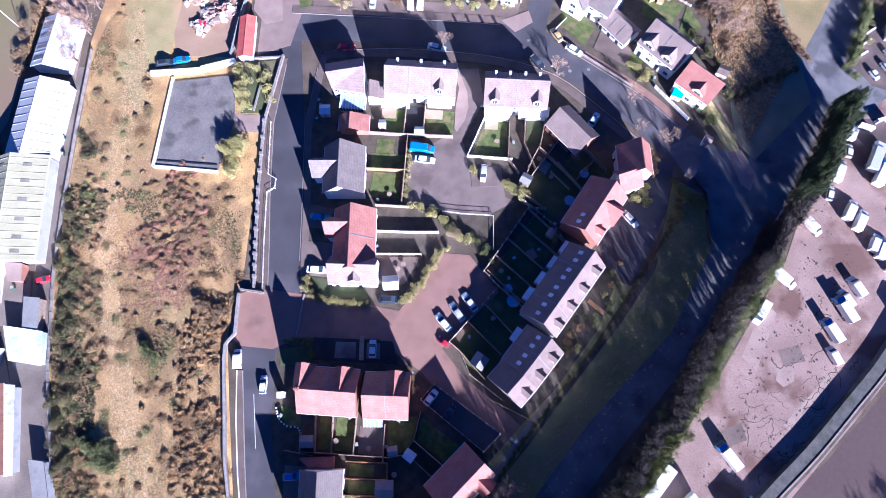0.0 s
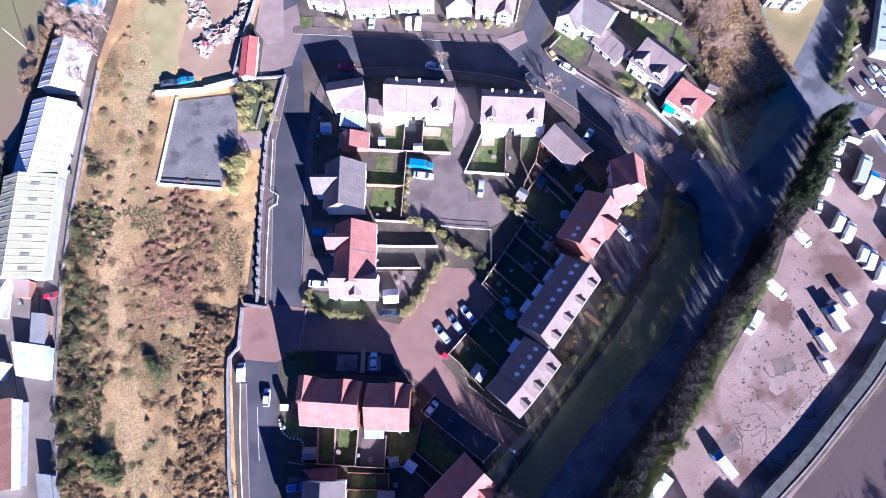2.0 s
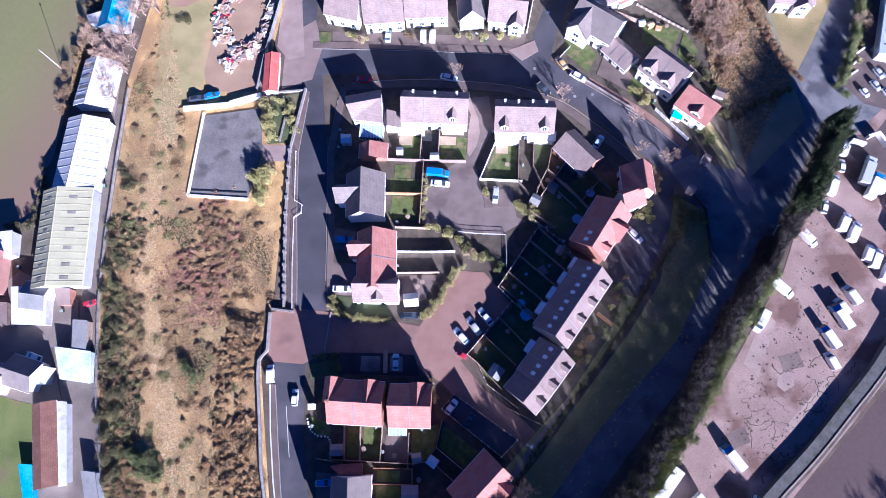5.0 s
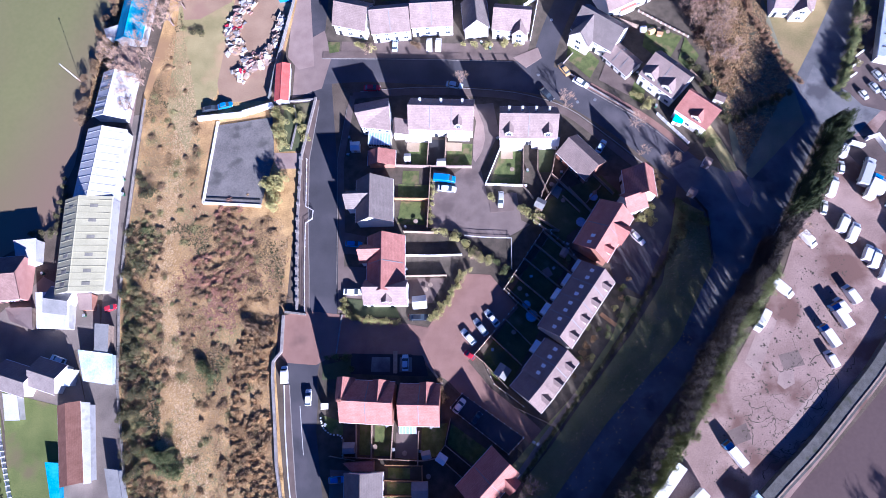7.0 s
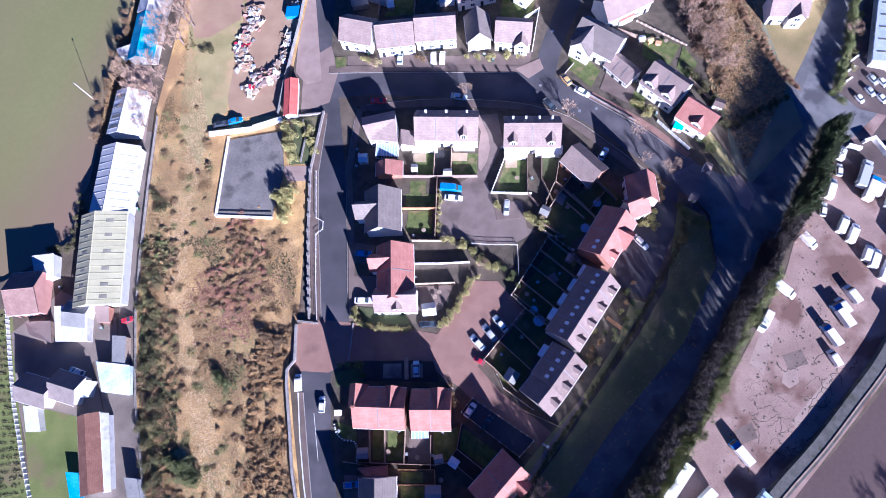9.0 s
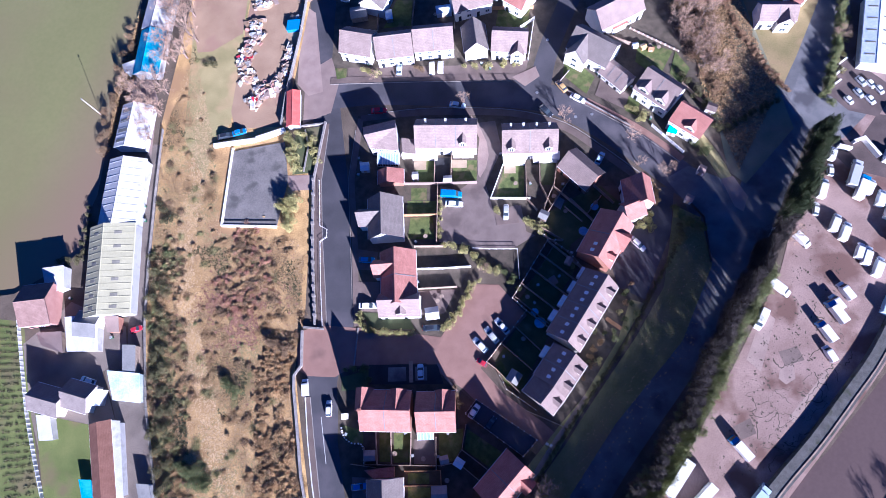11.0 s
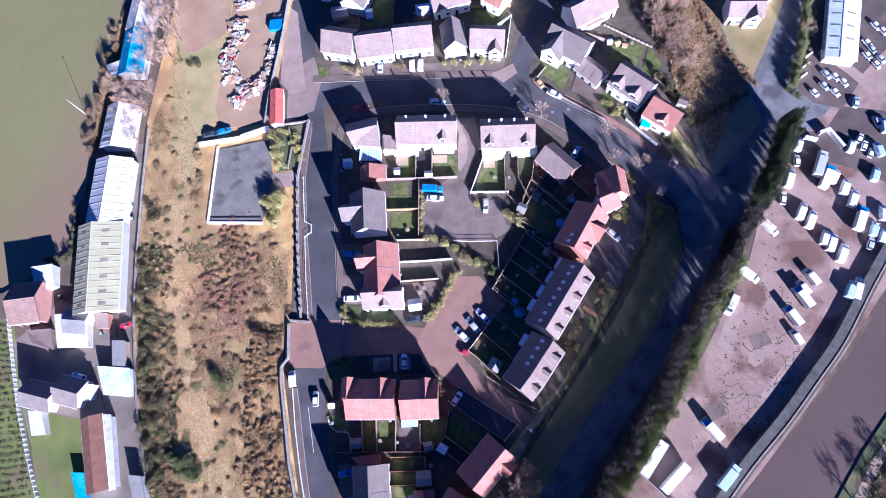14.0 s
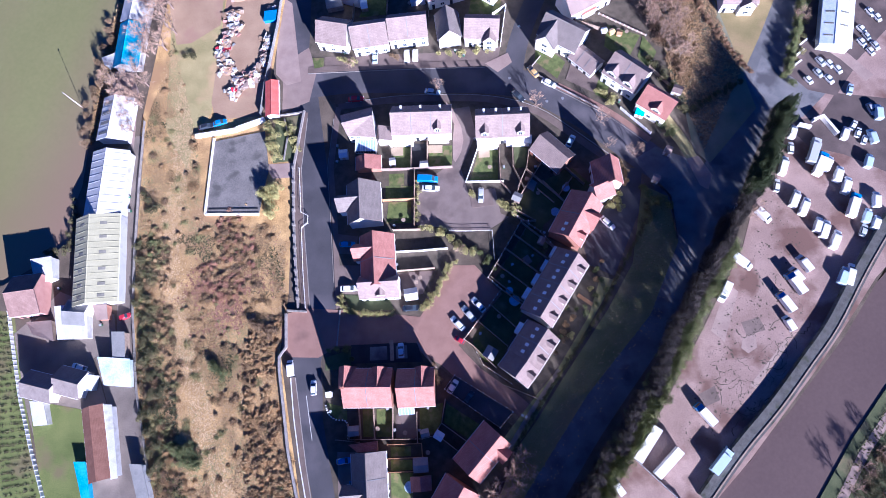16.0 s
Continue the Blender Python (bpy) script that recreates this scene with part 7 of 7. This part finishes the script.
bush_row([(50.6, 64.6), (51.3, 60.2), (51.0, 56.4)], 0.9, 1.3, BRACKEN, 1.5, "rusty orange shrub beside the corner house", "bush", 0.4)
bush_row([(49.7, 54.7), (47.0, 49.8), (45.8, 52.2)], 1.3, 1.8, LEAF_YELLOW, 1.8, "orange-green shrub by the corner house", "bush", 0.8)
bush_row([(56.4, 55.7), (57.4, 52.2), (61.5, 49.6)], 1.6, 2.0, LEAF, 1.8, "shrub on the planted island", "bush", 1.5)
bush_row([(56.9, 51.1), (54.7, 45.0)], 1.2, 1.5, LEAF_DARK, 1.8, "dark shrub at the verge head", "bush", 0.8)
bush_row([(54.4, 45.0), (45.0, 31.3), (39.0, 21.7), (28.2, 9.0), (17.6, -4.5), (12.4, -11.6)], 0.6, 0.5, LEAF_DARK, 0.75, "low dark hedge plant along the verge", "hedge", 0.3)
bush_row([(-34.6, 16.8), (-29.4, 18.3), (-28.5, 14.0)], 1.0, 1.2, LEAF, 1.8, "shaded front garden shrub", "bush", 1.0)
bush_row([(-5.4, 12.1), (-6.7, 4.9)], 1.0, 1.2, BROWN_LEAF, 1.8, "brown shrub at the court edge", "bush", 1.0)
bush_row([(-29.2, 106.6), (-24.9, 104.8)], 1.2, 1.8, LEAF_YELLOW, 1.8, "tan and green front garden shrub", "bush", 0.8)
bush_row([(-13.3, 106.2), (-10.3, 104.7)], 1.1, 1.6, BROWN_LEAF, 1.6, "brown front garden shrub", "bush", 0.6)
bush_row([(0.6, 104.6), (4.1, 104.6), (8.4, 104.3), (13.7, 104.3), (17.7, 104.6)], 1.1, 1.5, LEAF_YELLOW, 2.4, "front garden shrub", "bush", 1.0)
bush_row([(47.2, 86.8), (50.3, 85.2), (51.4, 81.8)], 1.3, 1.7, LEAF_YELLOW, 1.8, "yellow-green front shrub", "bush", 1.0)
bush_row([(62.6, 76.0), (67.1, 70.1)], 1.4, 1.8, LEAF, 2.0, "shrub below the pink-roofed house", "bush", 1.4)
bush_row([(64.0, 96.7), (69.9, 83.2), (70.6, 77.7)], 1.4, 2.0, LEAF_DARK, 2.4, "dark shrub at the foot of the embankment", "bush", 1.0)
bush_row([(80.0, 122.4), (83.0, 108.4), (87.2, 98.3), (91.6, 88.1)], 0.9, 0.9, TAN_LEAF, 1.1, "brown shrub along the field edge", "bush", 1.0)
bush_row([(71.2, 76.7), (78.8, 81.1), (89.4, 85.9)], 0.8, 1.0, LEAF_DARK, 1.1, "dark scrub along the slope", "bush", 0.8)
bush_row([(104.0, 87.2), (108.4, 97.4), (112.0, 106.0), (114.5, 114.0)], 1.0, 1.2, OLIVE, 2.6, "dark green roadside shrub", "bush", 1.4)
for i in range(26):
    p, n = on_line([(101.6, 86.2), (104.4, 93.2), (107.8, 101.6), (110.6, 109.0), (113.6, 118.6)], i / 25)
    evergreen((p.x + (i * 5 % 7) * 0.14 - 0.4, p.y), 0.95 + (i * 5 % 4) * 0.1, 3.0 + (i * 7 % 5) * 0.22, i, "dense dark evergreen hedge tree beside the road")
bush_row([(100.4, 86.1), (104.0, 82.0)], 1.4, 1.6, LEAF, 2.4, "roadside shrub", "bush", 1.0)
bush_row([(-109.8, 69.1), (-110.0, 60.4), (-110.5, 53.6)], 1.0, 1.2, LEAF_DARK, 2.4, "dark shrub on the river bank", "bush", 0.8)
bush_row([(-103.3, 130.4), (-104.7, 118.0), (-106.4, 106.1), (-109.1, 94.8), (-109.0, 85.4)], 1.5, 1.8, BROWN_LEAF, 2.8, "bare tangled bank shrub", "bush", 1.6)
bush_row([(-117.4, 51.8), (-111.4, 52.9)], 1.4, 1.6, LEAF_DARK, 2.0, "dark riverside shrub", "bush", 1.0)
bush_row([(-88.1, 52.3), (-87.1, 38.1), (-85.1, 22.2), (-82.3, 10.0), (-83.4, -1.2), (-79.6, -12.4)], 1.7, 1.5, LEAF_DARK, 3.2, "dark bramble thicket beside the lane", "bush", 2.6)
bush_row([(-65.8, 16.5), (-64.1, 12.9)], 1.7, 2.0, LEAF, 1.3, "dark isolated bush in the scrub", "bush", 1.2)
bush_row([(-76.0, -4.7), (-70.5, -9.3), (-73.9, -3.6)], 2.0, 2.0, LEAF, 1.8, "large dark bramble mound", "bush", 2.2)
bush_row([(-55.1, 26.3), (-51.1, 23.6)], 1.9, 1.8, BROWN_LEAF, 1.5, "dark dead bramble mound", "bush", 1.6)
bush_row([(-79.0, 113.0), (-74.6, 113.5)], 1.5, 1.2, LEAF_DARK, 2.0, "dark patch of bramble", "bush", 1.0)
bush_row([(-88.0, 68.0), (-85.3, 61.5)], 1.4, 1.2, LEAF_DARK, 2.0, "bramble patch", "bush", 1.8)
for i, (p, h) in enumerate((((-90.5, 133.6), 10.5), ((-88.0, 139.8), 9.5), ((-85.0, 125.9), 10.5), ((-88.3, 121.2), 9.5), ((-83.5, 132.4), 9), ((-90.9, 115.5), 8), ((-84.8, 116.9), 8.5), ((-81.9, 122.6), 8), ((-86.4, 131.1), 9), ((-99.1, 106.3), 9), ((-95.3, 101.8), 9), ((-93.1, 107.8), 8.5), ((-97.4, 99.5), 8), ((-91.7, 98.2), 7), ((-96.1, 94.3), 6.5), ((-93.7, 88.9), 6), ((-89.2, 145.6), 7), ((0.6, 93.0), 4.8), ((29.1, 85.0), 5.5), ((54.5, 66.3), 5.5), ((47.2, 77.7), 5.5), ((-25.5, 103.7), 4.0),
                            ((48.1, 69.2), 4.0), ((109.0, 103.6), 5.5), ((82.5, 44.7), 5.0), ((84.9, 46.1), 4.5), ((81.2, 47.0), 4.5), ((95.8, -20.9), 5.0), ((91.7, -25.9), 5.5), ((101.8, -18.0), 5.0), ((104.8, -23.0), 6.0), ((99.6, -26.9), 7.0), ((3.3, 42.1), 3.6), ((11.1, -17.8), 9.0), ((14.7, -14.1), 8.5), ((8.6, -21.8), 9.0))):
    bare_tree(p, h, i)
rng = np.random.default_rng(5)
WOOD = [(63.9, 134.9), (80.7, 132.9), (77.0, 113.2), (75.5, 96.7), (72.7, 87.2), (68.5, 97.8), (65.5, 113.1)]
spots = [(p[0], p[1], 0.8 + 0.8 * rng.random(), 1.0 + 1.6 * rng.random()) for p in scatter(rng, WOOD, 150)]
thicket("wood_thicket", spots[:100], rng, TAN_LEAF, "tan dead undergrowth in the embankment wood")
thicket("brown_thicket", spots[100:], rng, BROWN_LEAF, "brown dead undergrowth in the embankment wood")
for i, p in enumerate(scatter(rng, WOOD, 40)):
    bare_tree((p[0], p[1]), 4.5 + 2.5 * rng.random(), i, "leafless reddish-brown tree in the embankment wood")
for i, p in enumerate(((75.5, 41.1), (76.4, 42.6), (77.2, 44.0), (78.1, 45.3), (78.9, 46.7), (79.7, 48.1), (76.8, 43.2), (78.5, 46.0))):
    bare_tree(p, 6.4 - (i % 3) * 0.3, i, "small dark leafless tree in the gap of the hedge", dark=True)
wall_run("white_wall", [(77.0, 43.5), (80.2, 48.4)], 1.0, 0.5, WALL_WHITE, "short white wall in a gap of the hedge")

# ---- scrub, grasses and rubble ----
SCRUB = [(-90.5, 87.4), (-82.9, 121.4), (-74.1, 85.8), (-70.1, 57.5), (-47.8, 54.5), (-46.0, 34.2), (-48.7, 15.7), (-46.3, -2.0), (-42.7, -23.6), (-80.0, -20.1), (-86.7, 10.5), (-90.2, 58.5)]
TRACK = [Vector(p) for p in curve_line([(-77.0, 103.1), (-78.5, 75.2), (-80.7, 50.8), (-76.4, 27.5), (-69.9, 5.9), (-62.4, -19.3)], 6)]


def off_track(pts):
    t = np.array([tuple(p) for p in TRACK])
    return np.sqrt(((pts[:, None, :] - t[None]) ** 2).sum(2)).min(1)


def patchy(pts, scale, seed, cut, soft=0.16):
    """Thins points out by slow noise, with ragged edges."""
    v = np.array([noise.noise(Vector((x * scale, y * scale, seed))) + 0.5 * noise.noise(Vector((x * scale * 4, y * scale * 4, seed))) for x, y in pts])
    return rng.random(len(pts)) < np.clip((v - cut) / soft, 0, 1)


pts = scatter(rng, SCRUB, 26000)
tufts("straw_grass", pts, rng, 0.26, 0.045, 4, STRAW, "tufts of straw-coloured dead grass over the scrubland", "grass")
pts = scatter(rng, SCRUB, 30000)
pts = pts[off_track(pts) > 3.0]
tufts("bramble_stems", pts[patchy(pts, 0.05, 3.0, 0.20)], rng, 0.34, 0.2, 5, BRACKEN, "reddish-brown dead bramble stems in patches", "undergrowth")
tufts("dark_undergrowth", pts[patchy(pts, 0.07, 9.0, 0.30)], rng, 0.30, 0.18, 5, LEAF_DARK, "low dark green undergrowth in patches", "undergrowth")
pts = scatter(rng, SCRUB, 15000)
tufts("dead_stalks", pts[patchy(pts, 0.16, 7.0, -0.25, 0.8)], rng, 0.17, 0.08, 4, BROWN_LEAF, "small dark dead stalks over the scrubland", "undergrowth")
pts = scatter(rng, SCRUB, 16000)
tufts("olive_grass", pts[patchy(pts, 0.035, 21.0, -0.02, 0.25)], rng, 0.3, 0.05, 4, OLIVE, "thin olive grass in patches over the scrubland", "grass")
pts = scatter(rng, SCRUB, 7000)
tufts("pale_straw", pts[patchy(pts, 0.12, 14.0, -0.2, 0.6)], rng, 0.2, 0.05, 4, PALE_STRAW, "bleached pale straw tufts over the scrubland", "grass")
pts = scatter(rng, SCRUB, 26000)
pts = pts[off_track(pts) < 3.2 + rng.normal(size=len(pts)) * 0.5]
tufts("track_straw", pts, rng, 0.26, 0.04, 4, PALE_STRAW, "flattened yellow straw along the worn track", "grass")
for name, leaf, count in (("brown_clumps", BROWN_LEAF, 14), ("reddish_clumps", BRACKEN, 110), ("olive_clumps", OLIVE, 60)):
    thicket(name, [(p[0], p[1], 0.4 + 1.2 * rng.random() ** 2, 0.1 + 0.2 * rng.random()) for p in scatter(rng, SCRUB, count)], rng, leaf, "low tangled bramble clumps scattered over the scrubland")
# dense brambles: a ragged mass in the middle and a belt along the eastern wall
mass = np.array((-62.9, 44.0)) + rng.normal(size=(300, 2)) * (3.6, 6.6)
belt = scatter(rng, [(-59.8, 24.4), (-47.9, 28.0), (-49.2, 15.8), (-46.6, -1.9), (-43.4, -21.0), (-57.3, -19.8), (-57.1, 7.6)], 420)
rim = scatter(rng, [(-86.3, 58.2), (-80.8, 54.2), (-77.2, 18.4), (-71.7, -18.4), (-78.2, -17.8), (-82.9, 19.0)], 240)
loose = scatter(rng, SCRUB, 230)
loose = loose[off_track(loose) > 2.6]
for name, leaf, spots in (("bramble_mass", BROWN_LEAF, mass[:90]), ("reddish_bramble_mass", PINK_BRACKEN, mass[90:200]), ("tan_bramble_mass", BRACKEN, mass[200:]),
                          ("belt_brambles", BROWN_LEAF, belt[:70]), ("belt_bracken", BRACKEN, belt[70:340]), ("belt_straw", STRAW, belt[340:]),
                          ("rim_brambles", BROWN_LEAF, rim[:80]), ("rim_bracken", BRACKEN, rim[80:160]), ("rim_olive_growth", OLIVE, rim[160:]),
                          ("loose_brambles", BROWN_LEAF, loose[:70]), ("loose_bracken", BRACKEN, loose[70:])):
    keep = spots[patchy(spots, 0.09, 31.0, -0.25, 0.3)]
    thicket(name, [(p[0], p[1], 0.4 + 0.8 * rng.random() ** 1.5, 0.25 + 0.55 * rng.random()) for p in keep], rng, leaf, "dense tangled dead brambles on the scrubland")
LANE_SIDE = [(-89.7, 55.0), (-84.7, 52.9), (-80.6, 18.7), (-76.4, -17.9), (-80.7, -17.5), (-87.0, 10.5)]
for name, leaf, count in (("lane_brambles", LEAF_DARK, 24), ("lane_thicket", LEAF, 26), ("lane_dead_brambles", BROWN_LEAF, 40), ("lane_bracken", BRACKEN, 40), ("lane_olive_growth", OLIVE, 36)):
    thicket(name, [(p[0], p[1], 0.6 + 1.1 * rng.random(), 0.4 + 0.6 * rng.random()) for p in scatter(rng, LANE_SIDE, count)], rng, leaf, "tangled brambles in a strip beside the lane")
mid = np.array((-64.0, 35.9))
pts = mid + rng.normal(size=(2600, 2)) * (6.5, 7.5)
tufts("bramble_patch", pts[patchy(pts, 0.12, 5.0, -0.1, 0.4)], rng, 0.4, 0.2, 6, PINK_BRACKEN, "large patch of reddish dead brambles", "undergrowth")
pts = scatter(rng, [(-60.7, 29.2), (-45.8, 50.9), (-48.7, 15.7), (-43.1, -21.0), (-61.6, -19.4)], 5000)
tufts("east_scrub", pts[patchy(pts, 0.08, 1.0, -0.05, 0.3)], rng, 0.4, 0.15, 5, BRACKEN, "brown undergrowth along the wall", "undergrowth")
pts = scatter(rng, [(-89.7, 55.0), (-83.2, 52.7), (-77.5, 18.4), (-73.2, -18.3), (-80.7, -17.5), (-87.0, 10.5)], 3600)
tufts("west_scrub", pts[patchy(pts, 0.08, 2.0, -0.1, 0.35)], rng, 0.4, 0.5, 5, LEAF_DARK, "dark undergrowth along the lane", "undergrowth")
tufts("embankment_scrub", scatter(rng, [(68.6, 122.7), (80.3, 125.4), (80.7, 101.9), (73.5, 84.5), (69.2, 88.7)], 2200), rng, 0.4, 0.5, 5, BRACKEN, "brown dead undergrowth on the embankment", "undergrowth", 0.06)
SLOPE = [(75.0, 124.0), (84.6, 122.8), (89.4, 88.6), (74.6, 65.6), (72.0, 78.6), (70.4, 96.1)]
tufts("slope_stalks", scatter(rng, SLOPE, 5200), rng, 0.42, 0.22, 4, BROWN_LEAF, "dead brown stalks over the shaded slope", "undergrowth", 0.06)
tufts("slope_grass", scatter(rng, SLOPE, 3600), rng, 0.4, 0.18, 4, STRAW, "bleached dead grass over the shaded slope", "grass", 0.06)
tufts("verge_tufts", scatter(rng, [(55.7, 56.6), (62.0, 52.6), (62.7, 39.3), (51.9, 20.0), (32.8, 0.9), (14.2, -22.1), (4.1, -30.3), (15.4, -10.4), (27.3, 2.6), (49.9, 34.0)], 6000), rng, 0.35, 0.18, 4, VERGE, "coarse grass tufts on the verge", "grass", 0.05)
# pale blades: yellowish grass on the verge, painted flecks of sunlight on the road
tufts("verge_flecks", scatter(rng, [(57.7, 54.7), (62.7, 39.3), (67.7, 38.9), (58.2, 22.5), (34.7, -4.7), (16.8, -24.7), (5.5, -30.4), (16.8, -10.5), (28.7, 2.5), (49.6, 32.5)], 900), rng, 0.24, 0.04, 4, STRAW, "pale blades as yellow verge grass and flecks of light on the road", "litter", 0.055)
tufts("bank_tufts", scatter(rng, [(87.3, -28.8), (96.6, -15.6), (110.0, -2.6), (123.6, -8.4), (105.2, -39.5)], 1300), rng, 0.35, 0.4, 5, LEAF_DARK, "dark undergrowth on the far bank", "undergrowth", 0.0)
FAR_SIDE = [(90.0, -30.8), (98.5, -18.5), (112.4, -5.0), (128.3, 1.0), (108.3, -40.1)]
for name, leaf, count in (("far_bank_brambles", BROWN_LEAF, 60), ("far_bank_thicket", LEAF_DARK, 45)):
    thicket(name, [(p[0], p[1], 0.8 + 1.2 * rng.random(), 0.5 + 0.9 * rng.random()) for p in scatter(rng, FAR_SIDE, count)], rng, leaf, "tangled winter brambles on the far bank")
tufts("river_bank_reeds", scatter(rng, [(-102.0, 136.9), (-96.9, 133.7), (-105.2, 88.8), (-107.6, 85.2), (-106.7, 110.1)], 2200), rng, 0.5, 0.6, 5, BRACKEN, "dead reeds along the river bank", "undergrowth", 0.0)
rows_ = []
for k in range(32):
    a, b = Vector((-134.0, 35.0)).lerp(Vector((-121.5, -20.7)), k / 31), Vector((-126.6, 34.2)).lerp(Vector((-111.4, -19.4)), k / 31)
    u = rng.random() * 0.15
    while u < 0.97:
        w = min(0.98, u + 0.2 + 0.35 * rng.random())
        f = u + (w - u) * rng.random(int(46 * (w - u)) + 3)
        rows_.append(np.array(a)[None] * (1 - f)[:, None] + np.array(b)[None] * f[:, None] + rng.normal(size=(len(f), 2)) * (0.1, 0.16))
        u = w + 0.02 + 0.09 * rng.random()
tufts("reed_rows", np.concatenate(rows_), rng, 0.32, 0.3, 5, LEAF_DARK, "dark ragged rows of reeds on the river bank", "reeds", 0.0)


def heap(xy, spread, count, seed, label):
    """A heap of scrap: bent sheets, crates and panels, each a part."""
    r = np.random.default_rng(seed)
    ob = empty("scrap_heap", pose(xy[0], xy[1], 0.05), label, "scrap heap", "scrap heaps")
    mats = [SHEET_WHITE, SHEET_WHITE, WALL_WHITE, SHEET_GREY, TIMBER, PINK_PATH, TIMBER, WALL_PALE, YARD, WALL_PINK, PINK_PATH, PAINT["red"] if seed % 4 == 3 else YARD]
    base = bmesh.new()
    bmesh.ops.create_icosphere(base, subdivisions=3, radius=1)
    for v in base.verts:
        v.co.z = max(-0.05, v.co.z) * (0.8 + 0.5 * noise.noise(v.co * 2 + Vector((seed, 0, 0))))
        v.co.x *= spread[0] * 0.8
        v.co.y *= spread[1] * 0.8
    part("rubble", base, YARD, ob)
    for i in range(count):
        bm = bmesh.new()
        w, d, h = 0.5 + 2.2 * r.random() ** 1.5, 0.4 + 1.5 * r.random(), 0.08 + 0.7 * r.random() ** 2
        box(bm, -w / 2, w / 2, -d / 2, d / 2, -h / 2, h / 2, 0.02)
        for v in bm.verts:
            v.co += Vector(r.normal(size=3)) * 0.08
        x, y = r.normal() * 0.45, r.normal() * 0.45
        part("scrap_panel", bm, mats[int(r.random() * len(mats))], ob, m=pose(x * spread[0], y * spread[1], 0.2 + 0.5 * max(0, 1 - x * x - y * y), r.normal() * 13, r.normal() * 13, r.random() * 360))
    return ob


for i, (p, sp, c) in enumerate((((-61.4, 134.3), (4.4, 2.6), 30), ((-63.2, 126.6), (2.8, 3), 26), ((-62.7, 122.3), (2.8, 2.6), 24), ((-65.6, 117.2), (2.4, 3.4), 26), ((-66.1, 112.4), (2.4, 3), 24), ((-64.8, 107.9), (2.6, 3), 26), ((-59.8, 102.4), (3.4, 3), 28), ((-62.4, 99.4), (3.2, 2.6), 24), ((-56.0, 104.9), (2.8, 3.2), 26), ((-52.0, 115.9), (1.8, 4), 22), ((-50.6, 127.3), (2.0, 2.6), 18), ((-52.9, 109.3), (2, 3), 20), ((-46.7, 135.6), (3, 2), 16))):
    heap(p, sp, c, 60 + i, "heap of white, red and grey scrap panels in the yard")
V("car", "dark", (-73.0, 87.9), (-68.1, 88.6), "dark scrapped car beside the concrete beam")
V("car", "blue", (-68.5, 88.6), (-64.3, 89.5), "blue scrapped car beside the concrete beam")
lean_to("skip", [(-52.4, 126.3), (-48.6, 126.3), (-49.0, 122.9), (-52.8, 122.9)], 1.4, 1.5, PAINT["blue"], PAINT["blue"], "bright blue waste skip", "skip")

# cracks and marks on the concrete yard
YARD_AREA = [(79.7, 31.6), (96.6, 22.8), (88.4, 6.4), (69.5, -12.6), (53.7, -13.4), (54.5, -2.9), (66.1, 13.2)]
crack = bmesh.new()
r = np.random.default_rng(77)
o, ex, ey = Vector((62.2, 7.7)), Vector((88.6, 17.6)), Vector((69.2, -13.9))
ex, ey = ex - o, ey - o
grid = {(i, j): o + ex * ((i + r.uniform(-0.42, 0.42)) / 9) + ey * ((j + r.uniform(-0.42, 0.42)) / 9) for i in range(13) for j in range(-5, 13)}


def jag(a, b):
    """A ragged line between two points."""
    d = b - a
    n = Vector((-d.y, d.x)) * 0.07
    return [tuple(a)] + [tuple(a + d * f + n * r.normal()) for f in (0.2, 0.36, 0.55, 0.72, 0.86)] + [tuple(b)]


for (i, j), p in grid.items():
    for q in ((i + 1, j), (i, j + 1)):
        if q in grid and inside(np.array([p, grid[q]]), YARD_AREA).all() and r.random() < (0.55 if j > 1 else 0.2):
            prism(crack, strip(jag(p, grid[q]), 0.05 + 0.2 * r.random() ** 2), 0.02, 0.0455 + 0.0004 * r.random())
for n, (patch, tone) in enumerate((([(74.3, 12.1), (77.7, 13.1), (77.4, 9.4), (74.9, 8.1), (73.4, 9.6)], PINK_PATH), ([(66.7, 14.6), (73.2, 26.7), (75.7, 24.3), (69.6, 11.5)], PINK_PATH), ([(80.6, 6.7), (86.2, 12.0), (83.7, 6.6), (75.0, -1.1), (73.8, 0.3)], PINK_PATH), ([(60.3, -1.2), (64.9, 0.7), (65.7, -2.9), (61.7, -4.3)], PAVING), ([(74.7, 16.1), (79.5, 17.2), (80.5, 13.7), (75.5, 12.6)], PAVING))):
    slab("concrete_patch", patch, 0.0432 + n * 0.0003, tone, "paler slab let into the yard", "paving")
tagged(obj("yard_cracks", crack, SOIL), "dark weedy cracks across the concrete", "cracks", kind="stuff")
tufts("yard_litter", scatter(r, [(89.8, 53.0), (94.9, 38.0), (91.2, 17.4), (70.0, -10.1), (53.7, -13.4), (66.8, 13.1), (80.8, 33.0)], 230), r, 0.34, 0.05, 8, SOIL, "dark weeds and litter scattered over the concrete", "weeds", 0.042)
tufts("yard_weeds", scatter(r, [(90.7, 57.9), (96.2, 37.9), (95.2, 17.2), (70.0, -10.1), (52.4, -13.4), (66.1, 13.2), (80.1, 33.1)], 900), r, 0.13, 0.04, 5, SOIL, "small dark weeds and litter on the concrete", "weeds", 0.04)
rail("court_rail", [(0.6, 48.2), (5.1, 47.6), (12.6, 47.1), (12.4, 38.8)], "pale post and rail fence closing off the rear court", 1.0)
